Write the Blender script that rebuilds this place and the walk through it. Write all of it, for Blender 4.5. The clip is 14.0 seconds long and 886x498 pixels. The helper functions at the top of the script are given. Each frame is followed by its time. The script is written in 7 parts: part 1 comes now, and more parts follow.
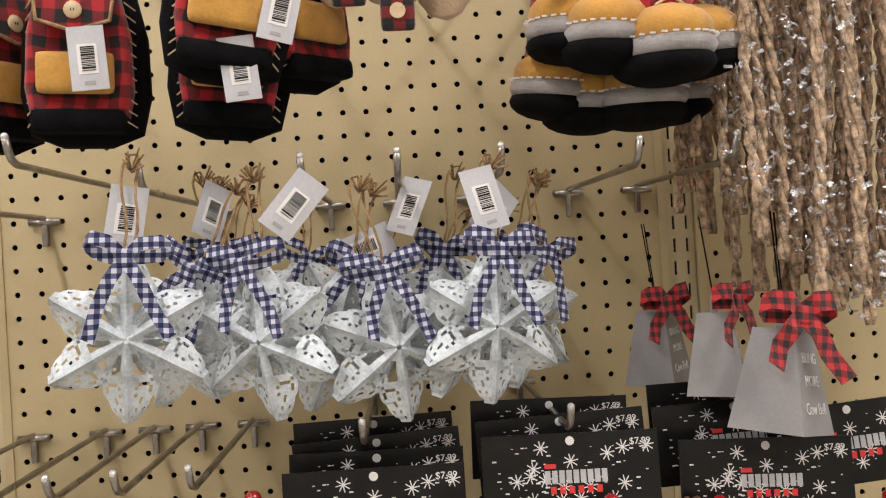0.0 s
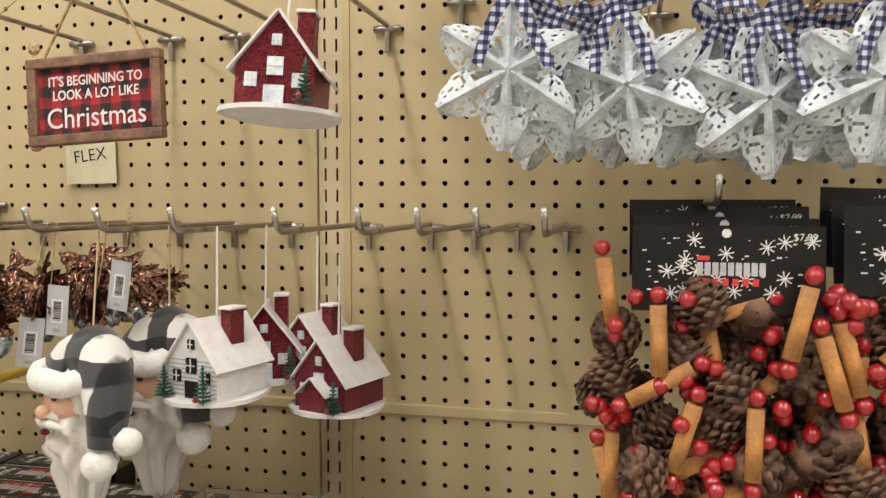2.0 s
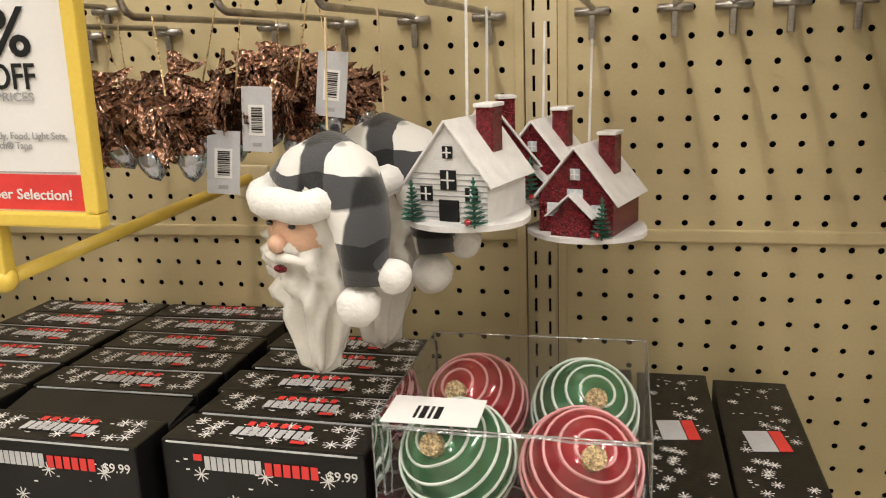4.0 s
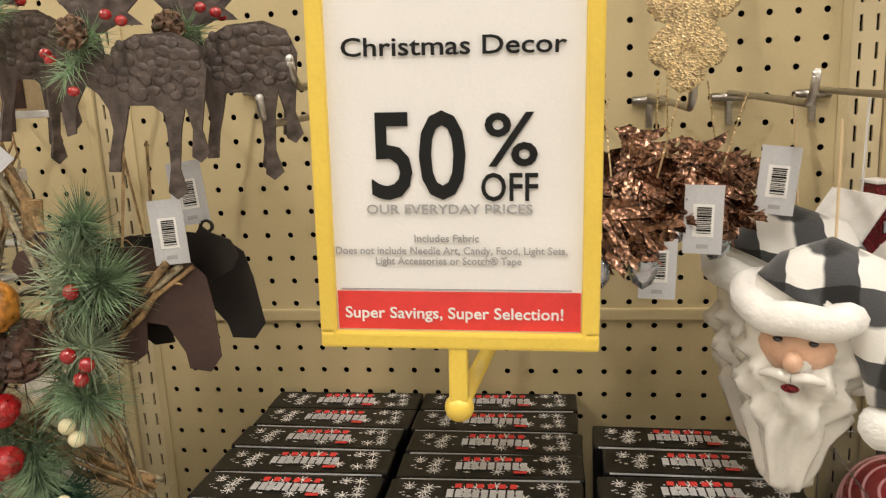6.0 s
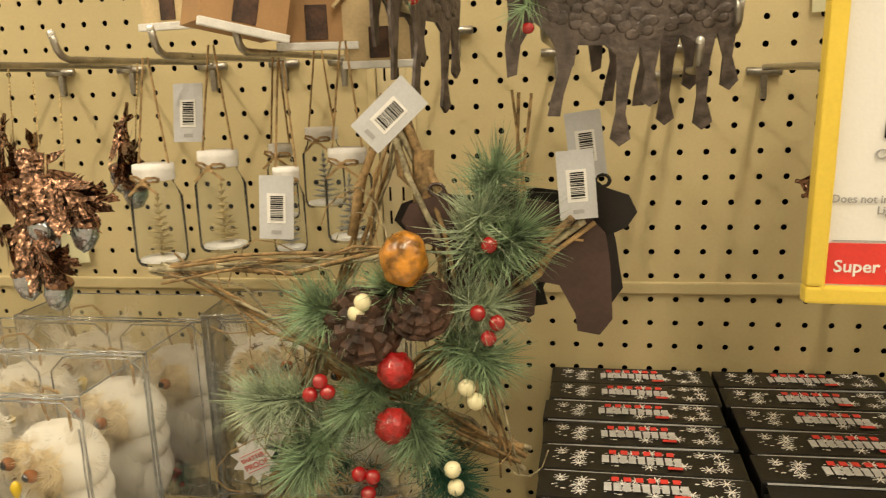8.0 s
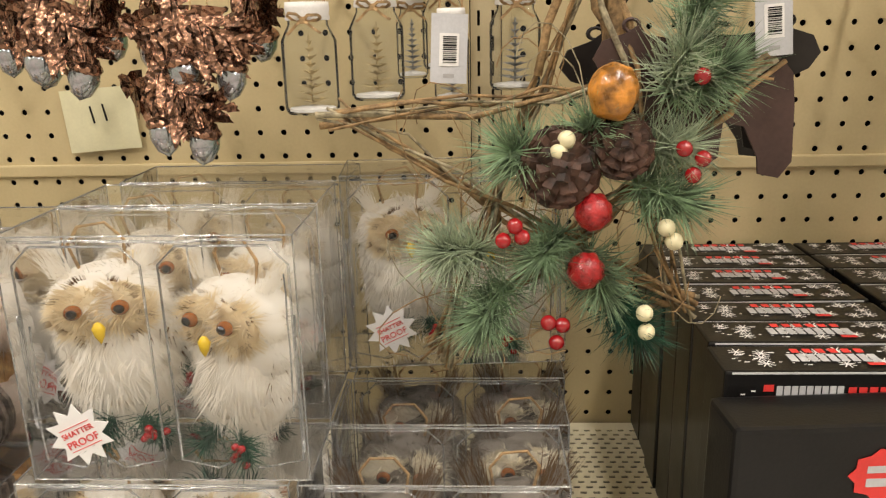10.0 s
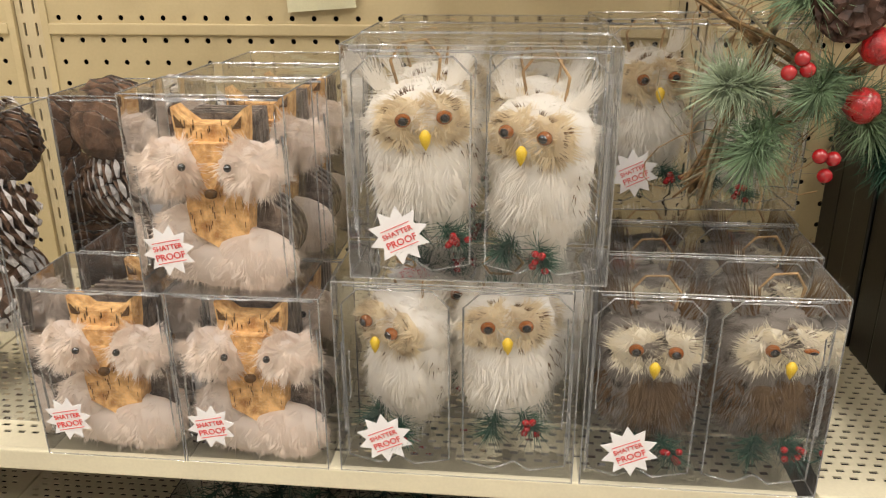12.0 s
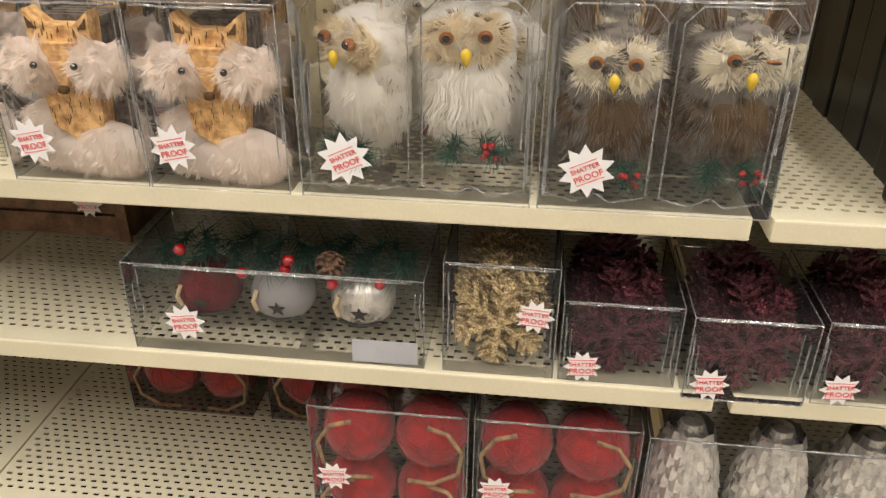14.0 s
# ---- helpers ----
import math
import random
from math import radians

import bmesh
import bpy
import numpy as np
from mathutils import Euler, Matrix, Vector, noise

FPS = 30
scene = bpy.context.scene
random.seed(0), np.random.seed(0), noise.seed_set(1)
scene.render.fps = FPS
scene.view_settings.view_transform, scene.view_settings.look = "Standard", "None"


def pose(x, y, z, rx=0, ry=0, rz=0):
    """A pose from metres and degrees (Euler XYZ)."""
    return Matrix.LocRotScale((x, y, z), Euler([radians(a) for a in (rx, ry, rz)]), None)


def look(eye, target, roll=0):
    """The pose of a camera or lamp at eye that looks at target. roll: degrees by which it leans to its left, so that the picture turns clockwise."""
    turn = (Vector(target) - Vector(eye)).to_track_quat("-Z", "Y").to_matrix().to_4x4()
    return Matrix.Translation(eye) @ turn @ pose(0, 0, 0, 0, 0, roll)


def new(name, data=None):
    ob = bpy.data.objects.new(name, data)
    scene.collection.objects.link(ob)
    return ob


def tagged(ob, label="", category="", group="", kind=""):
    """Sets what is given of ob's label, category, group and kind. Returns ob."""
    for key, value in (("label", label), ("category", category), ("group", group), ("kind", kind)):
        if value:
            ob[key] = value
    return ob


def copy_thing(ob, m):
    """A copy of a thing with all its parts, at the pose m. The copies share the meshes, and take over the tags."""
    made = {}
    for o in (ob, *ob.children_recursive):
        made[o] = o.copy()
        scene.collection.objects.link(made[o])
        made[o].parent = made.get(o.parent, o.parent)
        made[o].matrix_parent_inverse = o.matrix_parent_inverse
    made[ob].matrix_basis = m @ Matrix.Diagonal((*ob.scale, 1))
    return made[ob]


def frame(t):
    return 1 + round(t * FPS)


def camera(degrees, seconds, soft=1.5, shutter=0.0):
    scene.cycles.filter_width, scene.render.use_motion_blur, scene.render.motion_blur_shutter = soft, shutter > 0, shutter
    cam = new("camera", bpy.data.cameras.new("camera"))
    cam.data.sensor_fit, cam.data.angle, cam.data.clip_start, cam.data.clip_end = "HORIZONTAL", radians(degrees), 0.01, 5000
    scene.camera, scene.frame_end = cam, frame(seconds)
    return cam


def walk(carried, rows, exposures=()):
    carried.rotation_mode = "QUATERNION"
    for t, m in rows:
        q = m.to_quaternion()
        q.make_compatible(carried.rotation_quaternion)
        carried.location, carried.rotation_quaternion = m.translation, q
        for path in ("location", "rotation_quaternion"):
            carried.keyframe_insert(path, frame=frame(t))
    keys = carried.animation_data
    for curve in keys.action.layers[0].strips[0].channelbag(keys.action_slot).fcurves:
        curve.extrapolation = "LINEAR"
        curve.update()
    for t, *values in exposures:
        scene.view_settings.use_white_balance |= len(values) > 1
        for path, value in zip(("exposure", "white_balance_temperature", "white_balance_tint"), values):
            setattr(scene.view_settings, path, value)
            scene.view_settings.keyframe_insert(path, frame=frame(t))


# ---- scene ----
cam = camera(58.5, 14.0, soft=1.1, shutter=0.15)
PATH = [
    (0, (-0.056, -0.028, 1.594), (0.06, 1.969, 1.602), -3.4),
    (0.5, (-0.073, -0.034, 1.595), (-0.046, 1.965, 1.663), -2.4),
    (1, (-0.095, -0.039, 1.569), (-0.218, 1.955, 1.656), -0.7),
    (1.5, (-0.129, -0.048, 1.515), (-0.46, 1.925, 1.503), 0.0),
    (2, (-0.162, -0.054, 1.451), (-0.599, 1.894, 1.334), 0.0),
    (2.5, (-0.214, -0.041, 1.41), (-0.732, 1.871, 1.136), -1.1),
    (2.7, (-0.237, -0.034, 1.39), (-0.779, 1.863, 1.063), -1.9),
    (4.8, (-0.551, 0.078, 1.394), (-0.922, 1.979, 0.897), -2.5),
    (5, (-0.588, 0.063, 1.396), (-0.946, 1.97, 0.911), -2.6),
    (5.5, (-0.703, 0.017, 1.424), (-1.022, 1.937, 0.965), -2.8),
    (6, (-0.783, 0.039, 1.451), (-1.081, 1.972, 1.033), -2.7),
    (6.5, (-0.837, 0.096, 1.466), (-1.135, 2.037, 1.088), -2.3),
    (7, (-0.874, 0.115, 1.463), (-1.184, 2.057, 1.103), -1.8),
    (7.5, (-0.961, 0.074, 1.434), (-1.308, 2.007, 1.056), -1.7),
    (8, (-1.062, 0.021, 1.426), (-1.417, 1.944, 1.006), -2.1),
    (8.2, (-1.088, 0.007, 1.427), (-1.445, 1.924, 0.983), -2.5),
    (10.3, (-1.312, -0.001, 1.336), (-1.386, 1.919, 0.779), -1.1),
    (10.5, (-1.341, -0.021, 1.325), (-1.419, 1.896, 0.76), -1.0),
    (11, (-1.392, -0.043, 1.313), (-1.505, 1.846, 0.668), -0.4),
    (11.5, (-1.422, -0.061, 1.302), (-1.58, 1.814, 0.626), -0.2),
    (12, (-1.444, -0.071, 1.295), (-1.63, 1.788, 0.581), -0.2),
    (12.5, (-1.457, -0.08, 1.281), (-1.659, 1.755, 0.511), -0.3),
    (13, (-1.457, -0.099, 1.238), (-1.654, 1.72, 0.431), -0.1),
    (13.5, (-1.437, -0.108, 1.205), (-1.635, 1.679, 0.328), 0.1),
    (14, (-1.399, -0.119, 1.172), (-1.599, 1.626, 0.216), 0.4),
]
walk(cam, [(t, look(eye, target, roll)) for t, eye, target, roll in PATH], [(0.0, -0.17, 6150, 16), (1.5, -0.1, 6250, 14), (2.5, 0.1, 6300, 11), (6.0, 0.03, 6500, 11), (7.3, 0.0, 7000, 9), (8.1, 0.08, 8100, 5), (10.3, 0.18, 6500, 12), (14.0, 0.2, 6350, 13)])

# ---- world, lamps ----
world = bpy.data.worlds.new("world")
world.use_nodes = True
world.node_tree.nodes["Background"].inputs[0].default_value = (0.9, 0.95, 1.0, 1)
world.node_tree.nodes["Background"].inputs[1].default_value = 0.05
scene.world = world
TUBES = [-4.0, -2.35, -0.7, 0.95, 2.6]
CEIL = 3.0
for tx in TUBES:
    la = bpy.data.lights.new("tube_light", "AREA")
    la.shape, la.size, la.size_y, la.energy, la.color = "RECTANGLE", 0.12, 2.2, 27, (1.0, 0.94, 0.86)
    new("tube_light", la).matrix_world = pose(tx, -0.55, CEIL - 0.09)


# ---- geometry helpers ----
class Geo:
    """Collects vertices and faces of one mesh."""

    def __init__(self):
        self.v, self.f, self.m = [], [], Matrix.Identity(4)

    def add(self, vs, fs):
        b = len(self.v)
        self.v += [tuple(self.m @ Vector(p)) for p in vs]
        self.f += [tuple(i + b for i in q) for q in fs]
        return self

    def box(self, x0, x1, y0, y1, z0, z1):
        vs = [(x, y, z) for x in (x0, x1) for y in (y0, y1) for z in (z0, z1)]
        return self.add(vs, [(0, 1, 3, 2), (4, 6, 7, 5), (0, 4, 5, 1), (2, 3, 7, 6), (0, 2, 6, 4), (1, 5, 7, 3)])

    def rbox(self, x0, x1, y0, y1, z0, z1, r=0.003):
        """A box with chamfered edges."""
        bm = bmesh.new()
        bmesh.ops.create_cube(bm, size=1)
        for v in bm.verts:
            v.co = Vector(((x0 + x1) / 2 + v.co.x * (x1 - x0), (y0 + y1) / 2 + v.co.y * (y1 - y0), (z0 + z1) / 2 + v.co.z * (z1 - z0)))
        bmesh.ops.bevel(bm, geom=bm.edges[:], offset=r, segments=2, affect="EDGES", profile=0.6)
        bm.verts.index_update()
        self.add([v.co for v in bm.verts], [[v.index for v in f.verts] for f in bm.faces])
        bm.free()
        return self

    def cyl(self, p0, p1, r0, r1=None, n=10):
        return self.tube([p0, p1], r0, n, r1)

    def tube(self, pts, r, n=6, r1=None, closed=False):
        pts = [Vector(p) for p in pts]
        k, vs, fs = len(pts), [], []
        side = None
        for i, p in enumerate(pts):
            d = (pts[min(i + 1, k - 1)] - pts[max(i - 1, 0)]).normalized() if not closed else (pts[(i + 1) % k] - pts[i - 1]).normalized()
            if side is None:
                side = d.orthogonal().normalized()
            side = (side - d * side.dot(d))
            side = side.normalized() if side.length > 1e-6 else d.orthogonal().normalized()
            up = d.cross(side)
            rr = r if r1 is None else r + (r1 - r) * i / max(1, k - 1)
            for j in range(n):
                a = 2 * math.pi * j / n
                vs.append(p + rr * (math.cos(a) * side + math.sin(a) * up))
        for i in range(k if closed else k - 1):
            for j in range(n):
                a, b = i * n, ((i + 1) % k) * n
                fs.append((a + j, a + (j + 1) % n, b + (j + 1) % n, b + j))
        if not closed:
            fs += [tuple(range(n))[::-1], tuple(range((k - 1) * n, k * n))]
        return self.add(vs, fs)

    def ball(self, c, rx, ry=None, rz=None, nu=12, nv=8, lump=0.0, seed=0.0):
        ry, rz = ry or rx, rz or rx
        vs, fs = [], []
        for i in range(nv + 1):
            t = math.pi * i / nv
            for j in range(nu):
                p = 2 * math.pi * j / nu
                d = Vector((math.sin(t) * math.cos(p), math.sin(t) * math.sin(p), math.cos(t)))
                k = 1 + (lump * noise.noise(d * 2.2 + Vector((seed, seed * 2, 0))) if lump else 0)
                vs.append((c[0] + rx * k * d.x, c[1] + ry * k * d.y, c[2] + rz * k * d.z))
        for i in range(nv):
            for j in range(nu):
                a, b = i * nu, (i + 1) * nu
                fs.append((a + j, b + j, b + (j + 1) % nu, a + (j + 1) % nu))
        return self.add(vs, fs)

    def lathe(self, prof, c=(0, 0, 0), n=20):
        vs, fs = [], []
        for r, z in prof:
            for j in range(n):
                a = 2 * math.pi * j / n
                vs.append((c[0] + r * math.cos(a), c[1] + r * math.sin(a), c[2] + z))
        for i in range(len(prof) - 1):
            for j in range(n):
                fs.append((i * n + j, i * n + (j + 1) % n, (i + 1) * n + (j + 1) % n, (i + 1) * n + j))
        return self.add(vs, fs)

    def plate(self, pts, y0, y1):
        """A flat outline in x and z with thickness along y."""
        n = len(pts)
        vs = [(x, y0, z) for x, z in pts] + [(x, y1, z) for x, z in pts]
        fs = [tuple(range(n)), tuple(range(n, 2 * n))[::-1]] + [(i, i + n, (i + 1) % n + n, (i + 1) % n) for i in range(n)]
        return self.add(vs, fs)

    def strip(self, pts, wide, w, t=0.0006):
        """A ribbon along pts, w wide towards the vector wide, with a little thickness."""
        wide = Vector(wide).normalized() * w / 2
        pts = [Vector(p) for p in pts]
        vs, fs = [], []
        for i, p in enumerate(pts):
            d = (pts[min(i + 1, len(pts) - 1)] - pts[max(i - 1, 0)])
            nrm = d.cross(wide)
            nrm = nrm.normalized() * t if nrm.length > 1e-9 else Vector((0, t, 0))
            vs += [p - wide - nrm, p + wide - nrm, p + wide + nrm, p - wide + nrm]
        for i in range(len(pts) - 1):
            for j in range(4):
                fs.append((4 * i + j, 4 * i + (j + 1) % 4, 4 * i + 4 + (j + 1) % 4, 4 * i + 4 + j))
        fs += [(0, 1, 2, 3), tuple(4 * (len(pts) - 1) + j for j in (3, 2, 1, 0))]
        return self.add(vs, fs)

    def blade(self, p, d, w):
        """One hair or needle: a thin three-sided spike."""
        p, d = Vector(p), Vector(d)
        s = d.orthogonal().normalized() * w
        u = d.cross(s).normalized() * w
        return self.add([p + s, p - s * 0.5 + u * 0.87, p - s * 0.5 - u * 0.87, p + d], [(0, 1, 3), (1, 2, 3), (2, 0, 3)])


def flat_hair(g, p, d, w):
    """One flat hair."""
    p, d = Vector(p), Vector(d)
    s = d.cross(Vector((0.3, 1, 0.2))).normalized() * w
    return g.add([p + s, p - s, p + d], [(0, 1, 2)])


def part(name, geo, material, parent=None, label="", smooth=False, at=None):
    me = bpy.data.meshes.new(name)
    me.from_pydata(geo.v, [], geo.f)
    me.materials.append(material)
    if smooth:
        me.polygons.foreach_set("use_smooth", [True] * len(me.polygons))
    ob = new(name, me)
    ob.parent = parent
    if at is not None:
        ob.matrix_basis = at
    if label:
        ob["label"] = label
    return ob


def thing(name, m, label, category, group="", kind=""):
    ob = new(name)
    ob.empty_display_size = 0.02
    ob.matrix_basis = m
    return tagged(ob, label, category, group, kind)


def letters(name, body, material, parent, size, m, align="CENTER", label="", stretch=1.0, bold=0.0):
    """Built-in font turned into a thin mesh; it lies in its own x and y plane."""
    cu = bpy.data.curves.new(name, "FONT")
    cu.body, cu.size, cu.align_x, cu.align_y, cu.extrude, cu.resolution_u = body, size, align, "BOTTOM_BASELINE", 0.0002, 3
    cu.offset = bold * size
    tmp = bpy.data.objects.new(name, cu)
    scene.collection.objects.link(tmp)
    bpy.context.view_layer.update()
    me = bpy.data.meshes.new_from_object(tmp.evaluated_get(bpy.context.evaluated_depsgraph_get()))
    bpy.data.objects.remove(tmp)
    for v in me.vertices:
        v.co.x *= stretch
    me.materials.clear()
    me.materials.append(material)
    ob = new(name, me)
    ob.parent, ob.matrix_basis = parent, m
    if label:
        ob["label"] = label
    return ob


UP = pose(0, 0, 0, 90)  # turns the letters' plane upright, facing the aisle
rnd = random.Random(7)


# ---- materials ----
def nodes_of(name):
    m = bpy.data.materials.new(name)
    m.use_nodes = True
    nt = m.node_tree
    return m, nt, nt.nodes["Principled BSDF"], nt.links


def mat(name, col, rough=0.6, metal=0.0, var=0.15, scale=40, bump=0.1, fine=400, spread=0.0, coat=0.0, sheen=0.0, emit=0.0, hue=None, spec=0.5):
    """Base colour with two scales of variation, roughness variation and fine relief, in object space."""
    m, nt, p, ln = nodes_of(name)
    tc = nt.nodes.new("ShaderNodeTexCoord")
    n1 = nt.nodes.new("ShaderNodeTexNoise")
    n1.inputs["Scale"].default_value, n1.inputs["Detail"].default_value = scale, 5
    n2 = nt.nodes.new("ShaderNodeTexNoise")
    n2.inputs["Scale"].default_value, n2.inputs["Detail"].default_value = fine, 3
    ln.new(tc.outputs["Object"], n1.inputs["Vector"])
    ln.new(tc.outputs["Object"], n2.inputs["Vector"])
    mix = nt.nodes.new("ShaderNodeMix")
    mix.data_type = "RGBA"
    dark = hue or tuple(c * (1 - 2 * var) for c in col)
    mix.inputs["A"].default_value, mix.inputs["B"].default_value = (*dark, 1), (*[min(1, c * (1 + var * 0.7)) for c in col], 1)
    ramp = nt.nodes.new("ShaderNodeMapRange")
    ramp.inputs["From Min"].default_value, ramp.inputs["From Max"].default_value = 0.3, 0.68
    add = nt.nodes.new("ShaderNodeMath")
    add.operation = "MULTIPLY_ADD"
    ln.new(n2.outputs["Fac"], add.inputs[0])
    add.inputs[1].default_value = 0.35
    sub = nt.nodes.new("ShaderNodeMath")
    sub.operation = "SUBTRACT"
    ln.new(n1.outputs["Fac"], sub.inputs[0])
    sub.inputs[1].default_value = 0.17
    ln.new(sub.outputs[0], add.inputs[2])
    ln.new(add.outputs[0], ramp.inputs["Value"])
    ln.new(ramp.outputs[0], mix.inputs["Factor"])
    out = mix.outputs["Result"]
    if spread:
        oi = nt.nodes.new("ShaderNodeObjectInfo")
        hs = nt.nodes.new("ShaderNodeHueSaturation")
        mr = nt.nodes.new("ShaderNodeMapRange")
        mr.inputs["To Min"].default_value, mr.inputs["To Max"].default_value = 1 - spread, 1 + spread
        ln.new(oi.outputs["Random"], mr.inputs["Value"])
        ln.new(mr.outputs[0], hs.inputs["Value"])
        ln.new(out, hs.inputs["Color"])
        out = hs.outputs["Color"]
    ln.new(out, p.inputs["Base Color"])
    p.inputs["Metallic"].default_value = metal
    p.inputs["Specular IOR Level"].default_value = spec
    rr = nt.nodes.new("ShaderNodeMapRange")
    rr.inputs["To Min"].default_value, rr.inputs["To Max"].default_value = max(0.02, rough - 0.12), min(1, rough + 0.12)
    ln.new(n1.outputs["Fac"], rr.inputs["Value"])
    ln.new(rr.outputs[0], p.inputs["Roughness"])
    p.inputs["Coat Weight"].default_value = coat
    p.inputs["Sheen Weight"].default_value = sheen
    if bump:
        b = nt.nodes.new("ShaderNodeBump")
        b.inputs["Strength"].default_value, b.inputs["Distance"].default_value = bump, 0.002
        ln.new(n2.outputs["Fac"], b.inputs["Height"])
        ln.new(b.outputs[0], p.inputs["Normal"])
    if emit:
        p.inputs["Emission Color"].default_value, p.inputs["Emission Strength"].default_value = (*col, 1), emit
    return m


def woven(name, ca, cb, pitch, axes="XZ", rough=0.9, mid=None):
    """Buffalo check: two sets of bands that cross, with a fine weave."""
    m, nt, p, ln = nodes_of(name)
    tc = nt.nodes.new("ShaderNodeTexCoord")
    sep = nt.nodes.new("ShaderNodeSeparateXYZ")
    nz = nt.nodes.new("ShaderNodeTexNoise")
    nz.inputs["Scale"].default_value = 30
    vm = nt.nodes.new("ShaderNodeVectorMath")
    vm.operation = "MULTIPLY_ADD"
    ln.new(tc.outputs["Object"], nz.inputs["Vector"])
    ln.new(nz.outputs["Color"], vm.inputs[0])
    vm.inputs[1].default_value = (pitch * 0.5,) * 3
    ln.new(tc.outputs["Object"], vm.inputs[2])
    ln.new(vm.outputs[0], sep.inputs[0])
    bands = []
    for a in axes:
        mu = nt.nodes.new("ShaderNodeMath")
        mu.operation = "MULTIPLY"
        mu.inputs[1].default_value = 1 / pitch
        ln.new(sep.outputs[a], mu.inputs[0])
        fr = nt.nodes.new("ShaderNodeMath")
        fr.operation = "FRACT"
        ln.new(mu.outputs[0], fr.inputs[0])
        gt = nt.nodes.new("ShaderNodeMapRange")
        gt.inputs["From Min"].default_value, gt.inputs["From Max"].default_value = 0.47, 0.53
        gt.inputs["To Max"].default_value = 0.5
        ln.new(fr.outputs[0], gt.inputs["Value"])
        bands.append(gt)
    sm = nt.nodes.new("ShaderNodeMath")
    ln.new(bands[0].outputs[0], sm.inputs[0])
    ln.new(bands[1].outputs[0], sm.inputs[1])
    cr = nt.nodes.new("ShaderNodeValToRGB")
    cr.color_ramp.elements[0].color, cr.color_ramp.elements[1].color = (*ca, 1), (*cb, 1)
    e = cr.color_ramp.elements.new(0.5)
    e.color = (*(mid or tuple((a + b) / 2.6 for a, b in zip(ca, cb))), 1)
    ln.new(sm.outputs[0], cr.inputs[0])
    ln.new(cr.outputs[0], p.inputs["Base Color"])
    n2 = nt.nodes.new("ShaderNodeTexNoise")
    n2.inputs["Scale"].default_value = 900
    ln.new(tc.outputs["Object"], n2.inputs["Vector"])
    b = nt.nodes.new("ShaderNodeBump")
    b.inputs["Strength"].default_value, b.inputs["Distance"].default_value = 0.5, 0.001
    ln.new(n2.outputs["Fac"], b.inputs["Height"])
    ln.new(b.outputs[0], p.inputs["Normal"])
    p.inputs["Roughness"].default_value, p.inputs["Sheen Weight"].default_value = rough, 0.3
    return m


def clear(name, tint=(0.985, 0.985, 0.98), rough=0.05, ior=1.45, wave=25, haze=0.015, bump=0.15):
    """Thin clear plastic or glass sheet: lets light through, with gloss that rises at a slant."""
    m, nt, p, ln = nodes_of(name)
    tr = nt.nodes.new("ShaderNodeBsdfTransparent")
    tr.inputs[0].default_value = (*tint, 1)
    gl = nt.nodes.new("ShaderNodeBsdfGlossy")
    gl.inputs["Roughness"].default_value = rough
    fr = nt.nodes.new("ShaderNodeFresnel")
    fr.inputs["IOR"].default_value = ior
    tc = nt.nodes.new("ShaderNodeTexCoord")
    nz = nt.nodes.new("ShaderNodeTexNoise")
    nz.inputs["Scale"].default_value = wave
    ln.new(tc.outputs["Object"], nz.inputs["Vector"])
    b = nt.nodes.new("ShaderNodeBump")
    b.inputs["Strength"].default_value, b.inputs["Distance"].default_value = bump, 0.01
    ln.new(nz.outputs["Fac"], b.inputs["Height"])
    ln.new(b.outputs[0], gl.inputs["Normal"])
    ln.new(b.outputs[0], fr.inputs["Normal"])
    mx = nt.nodes.new("ShaderNodeMixShader")
    ln.new(fr.outputs[0], mx.inputs[0])
    ln.new(tr.outputs[0], mx.inputs[1])
    ln.new(gl.outputs[0], mx.inputs[2])
    df = nt.nodes.new("ShaderNodeBsdfDiffuse")
    df.inputs[0].default_value = (0.75, 0.75, 0.74, 1)
    m2 = nt.nodes.new("ShaderNodeMixShader")
    m2.inputs[0].default_value = haze
    ln.new(mx.outputs[0], m2.inputs[1])
    ln.new(df.outputs[0], m2.inputs[2])
    ln.new(m2.outputs[0], nt.nodes["Material Output"].inputs["Surface"])
    return m


def glitter(name, col, metal=0.9, scale=900, rough=0.25, dark=0.35):
    """Tiny facets with random tilt."""
    m, nt, p, ln = nodes_of(name)
    tc = nt.nodes.new("ShaderNodeTexCoord")
    vo = nt.nodes.new("ShaderNodeTexVoronoi")
    vo.inputs["Scale"].default_value = scale
    ln.new(tc.outputs["Object"], vo.inputs["Vector"])
    b = nt.nodes.new("ShaderNodeBump")
    b.inputs["Strength"].default_value, b.inputs["Distance"].default_value = 0.9, 0.002
    sp = nt.nodes.new("ShaderNodeSeparateXYZ")
    ln.new(vo.outputs["Color"], sp.inputs[0])
    ln.new(vo.outputs["Distance"], b.inputs["Height"])
    ln.new(b.outputs[0], p.inputs["Normal"])
    mix = nt.nodes.new("ShaderNodeMix")
    mix.data_type = "RGBA"
    mix.inputs["A"].default_value, mix.inputs["B"].default_value = (*[c * dark for c in col], 1), (*[min(1, c * 1.25) for c in col], 1)
    ln.new(sp.outputs[0], mix.inputs["Factor"])
    ln.new(mix.outputs["Result"], p.inputs["Base Color"])
    p.inputs["Metallic"].default_value, p.inputs["Roughness"].default_value = metal, rough
    return m


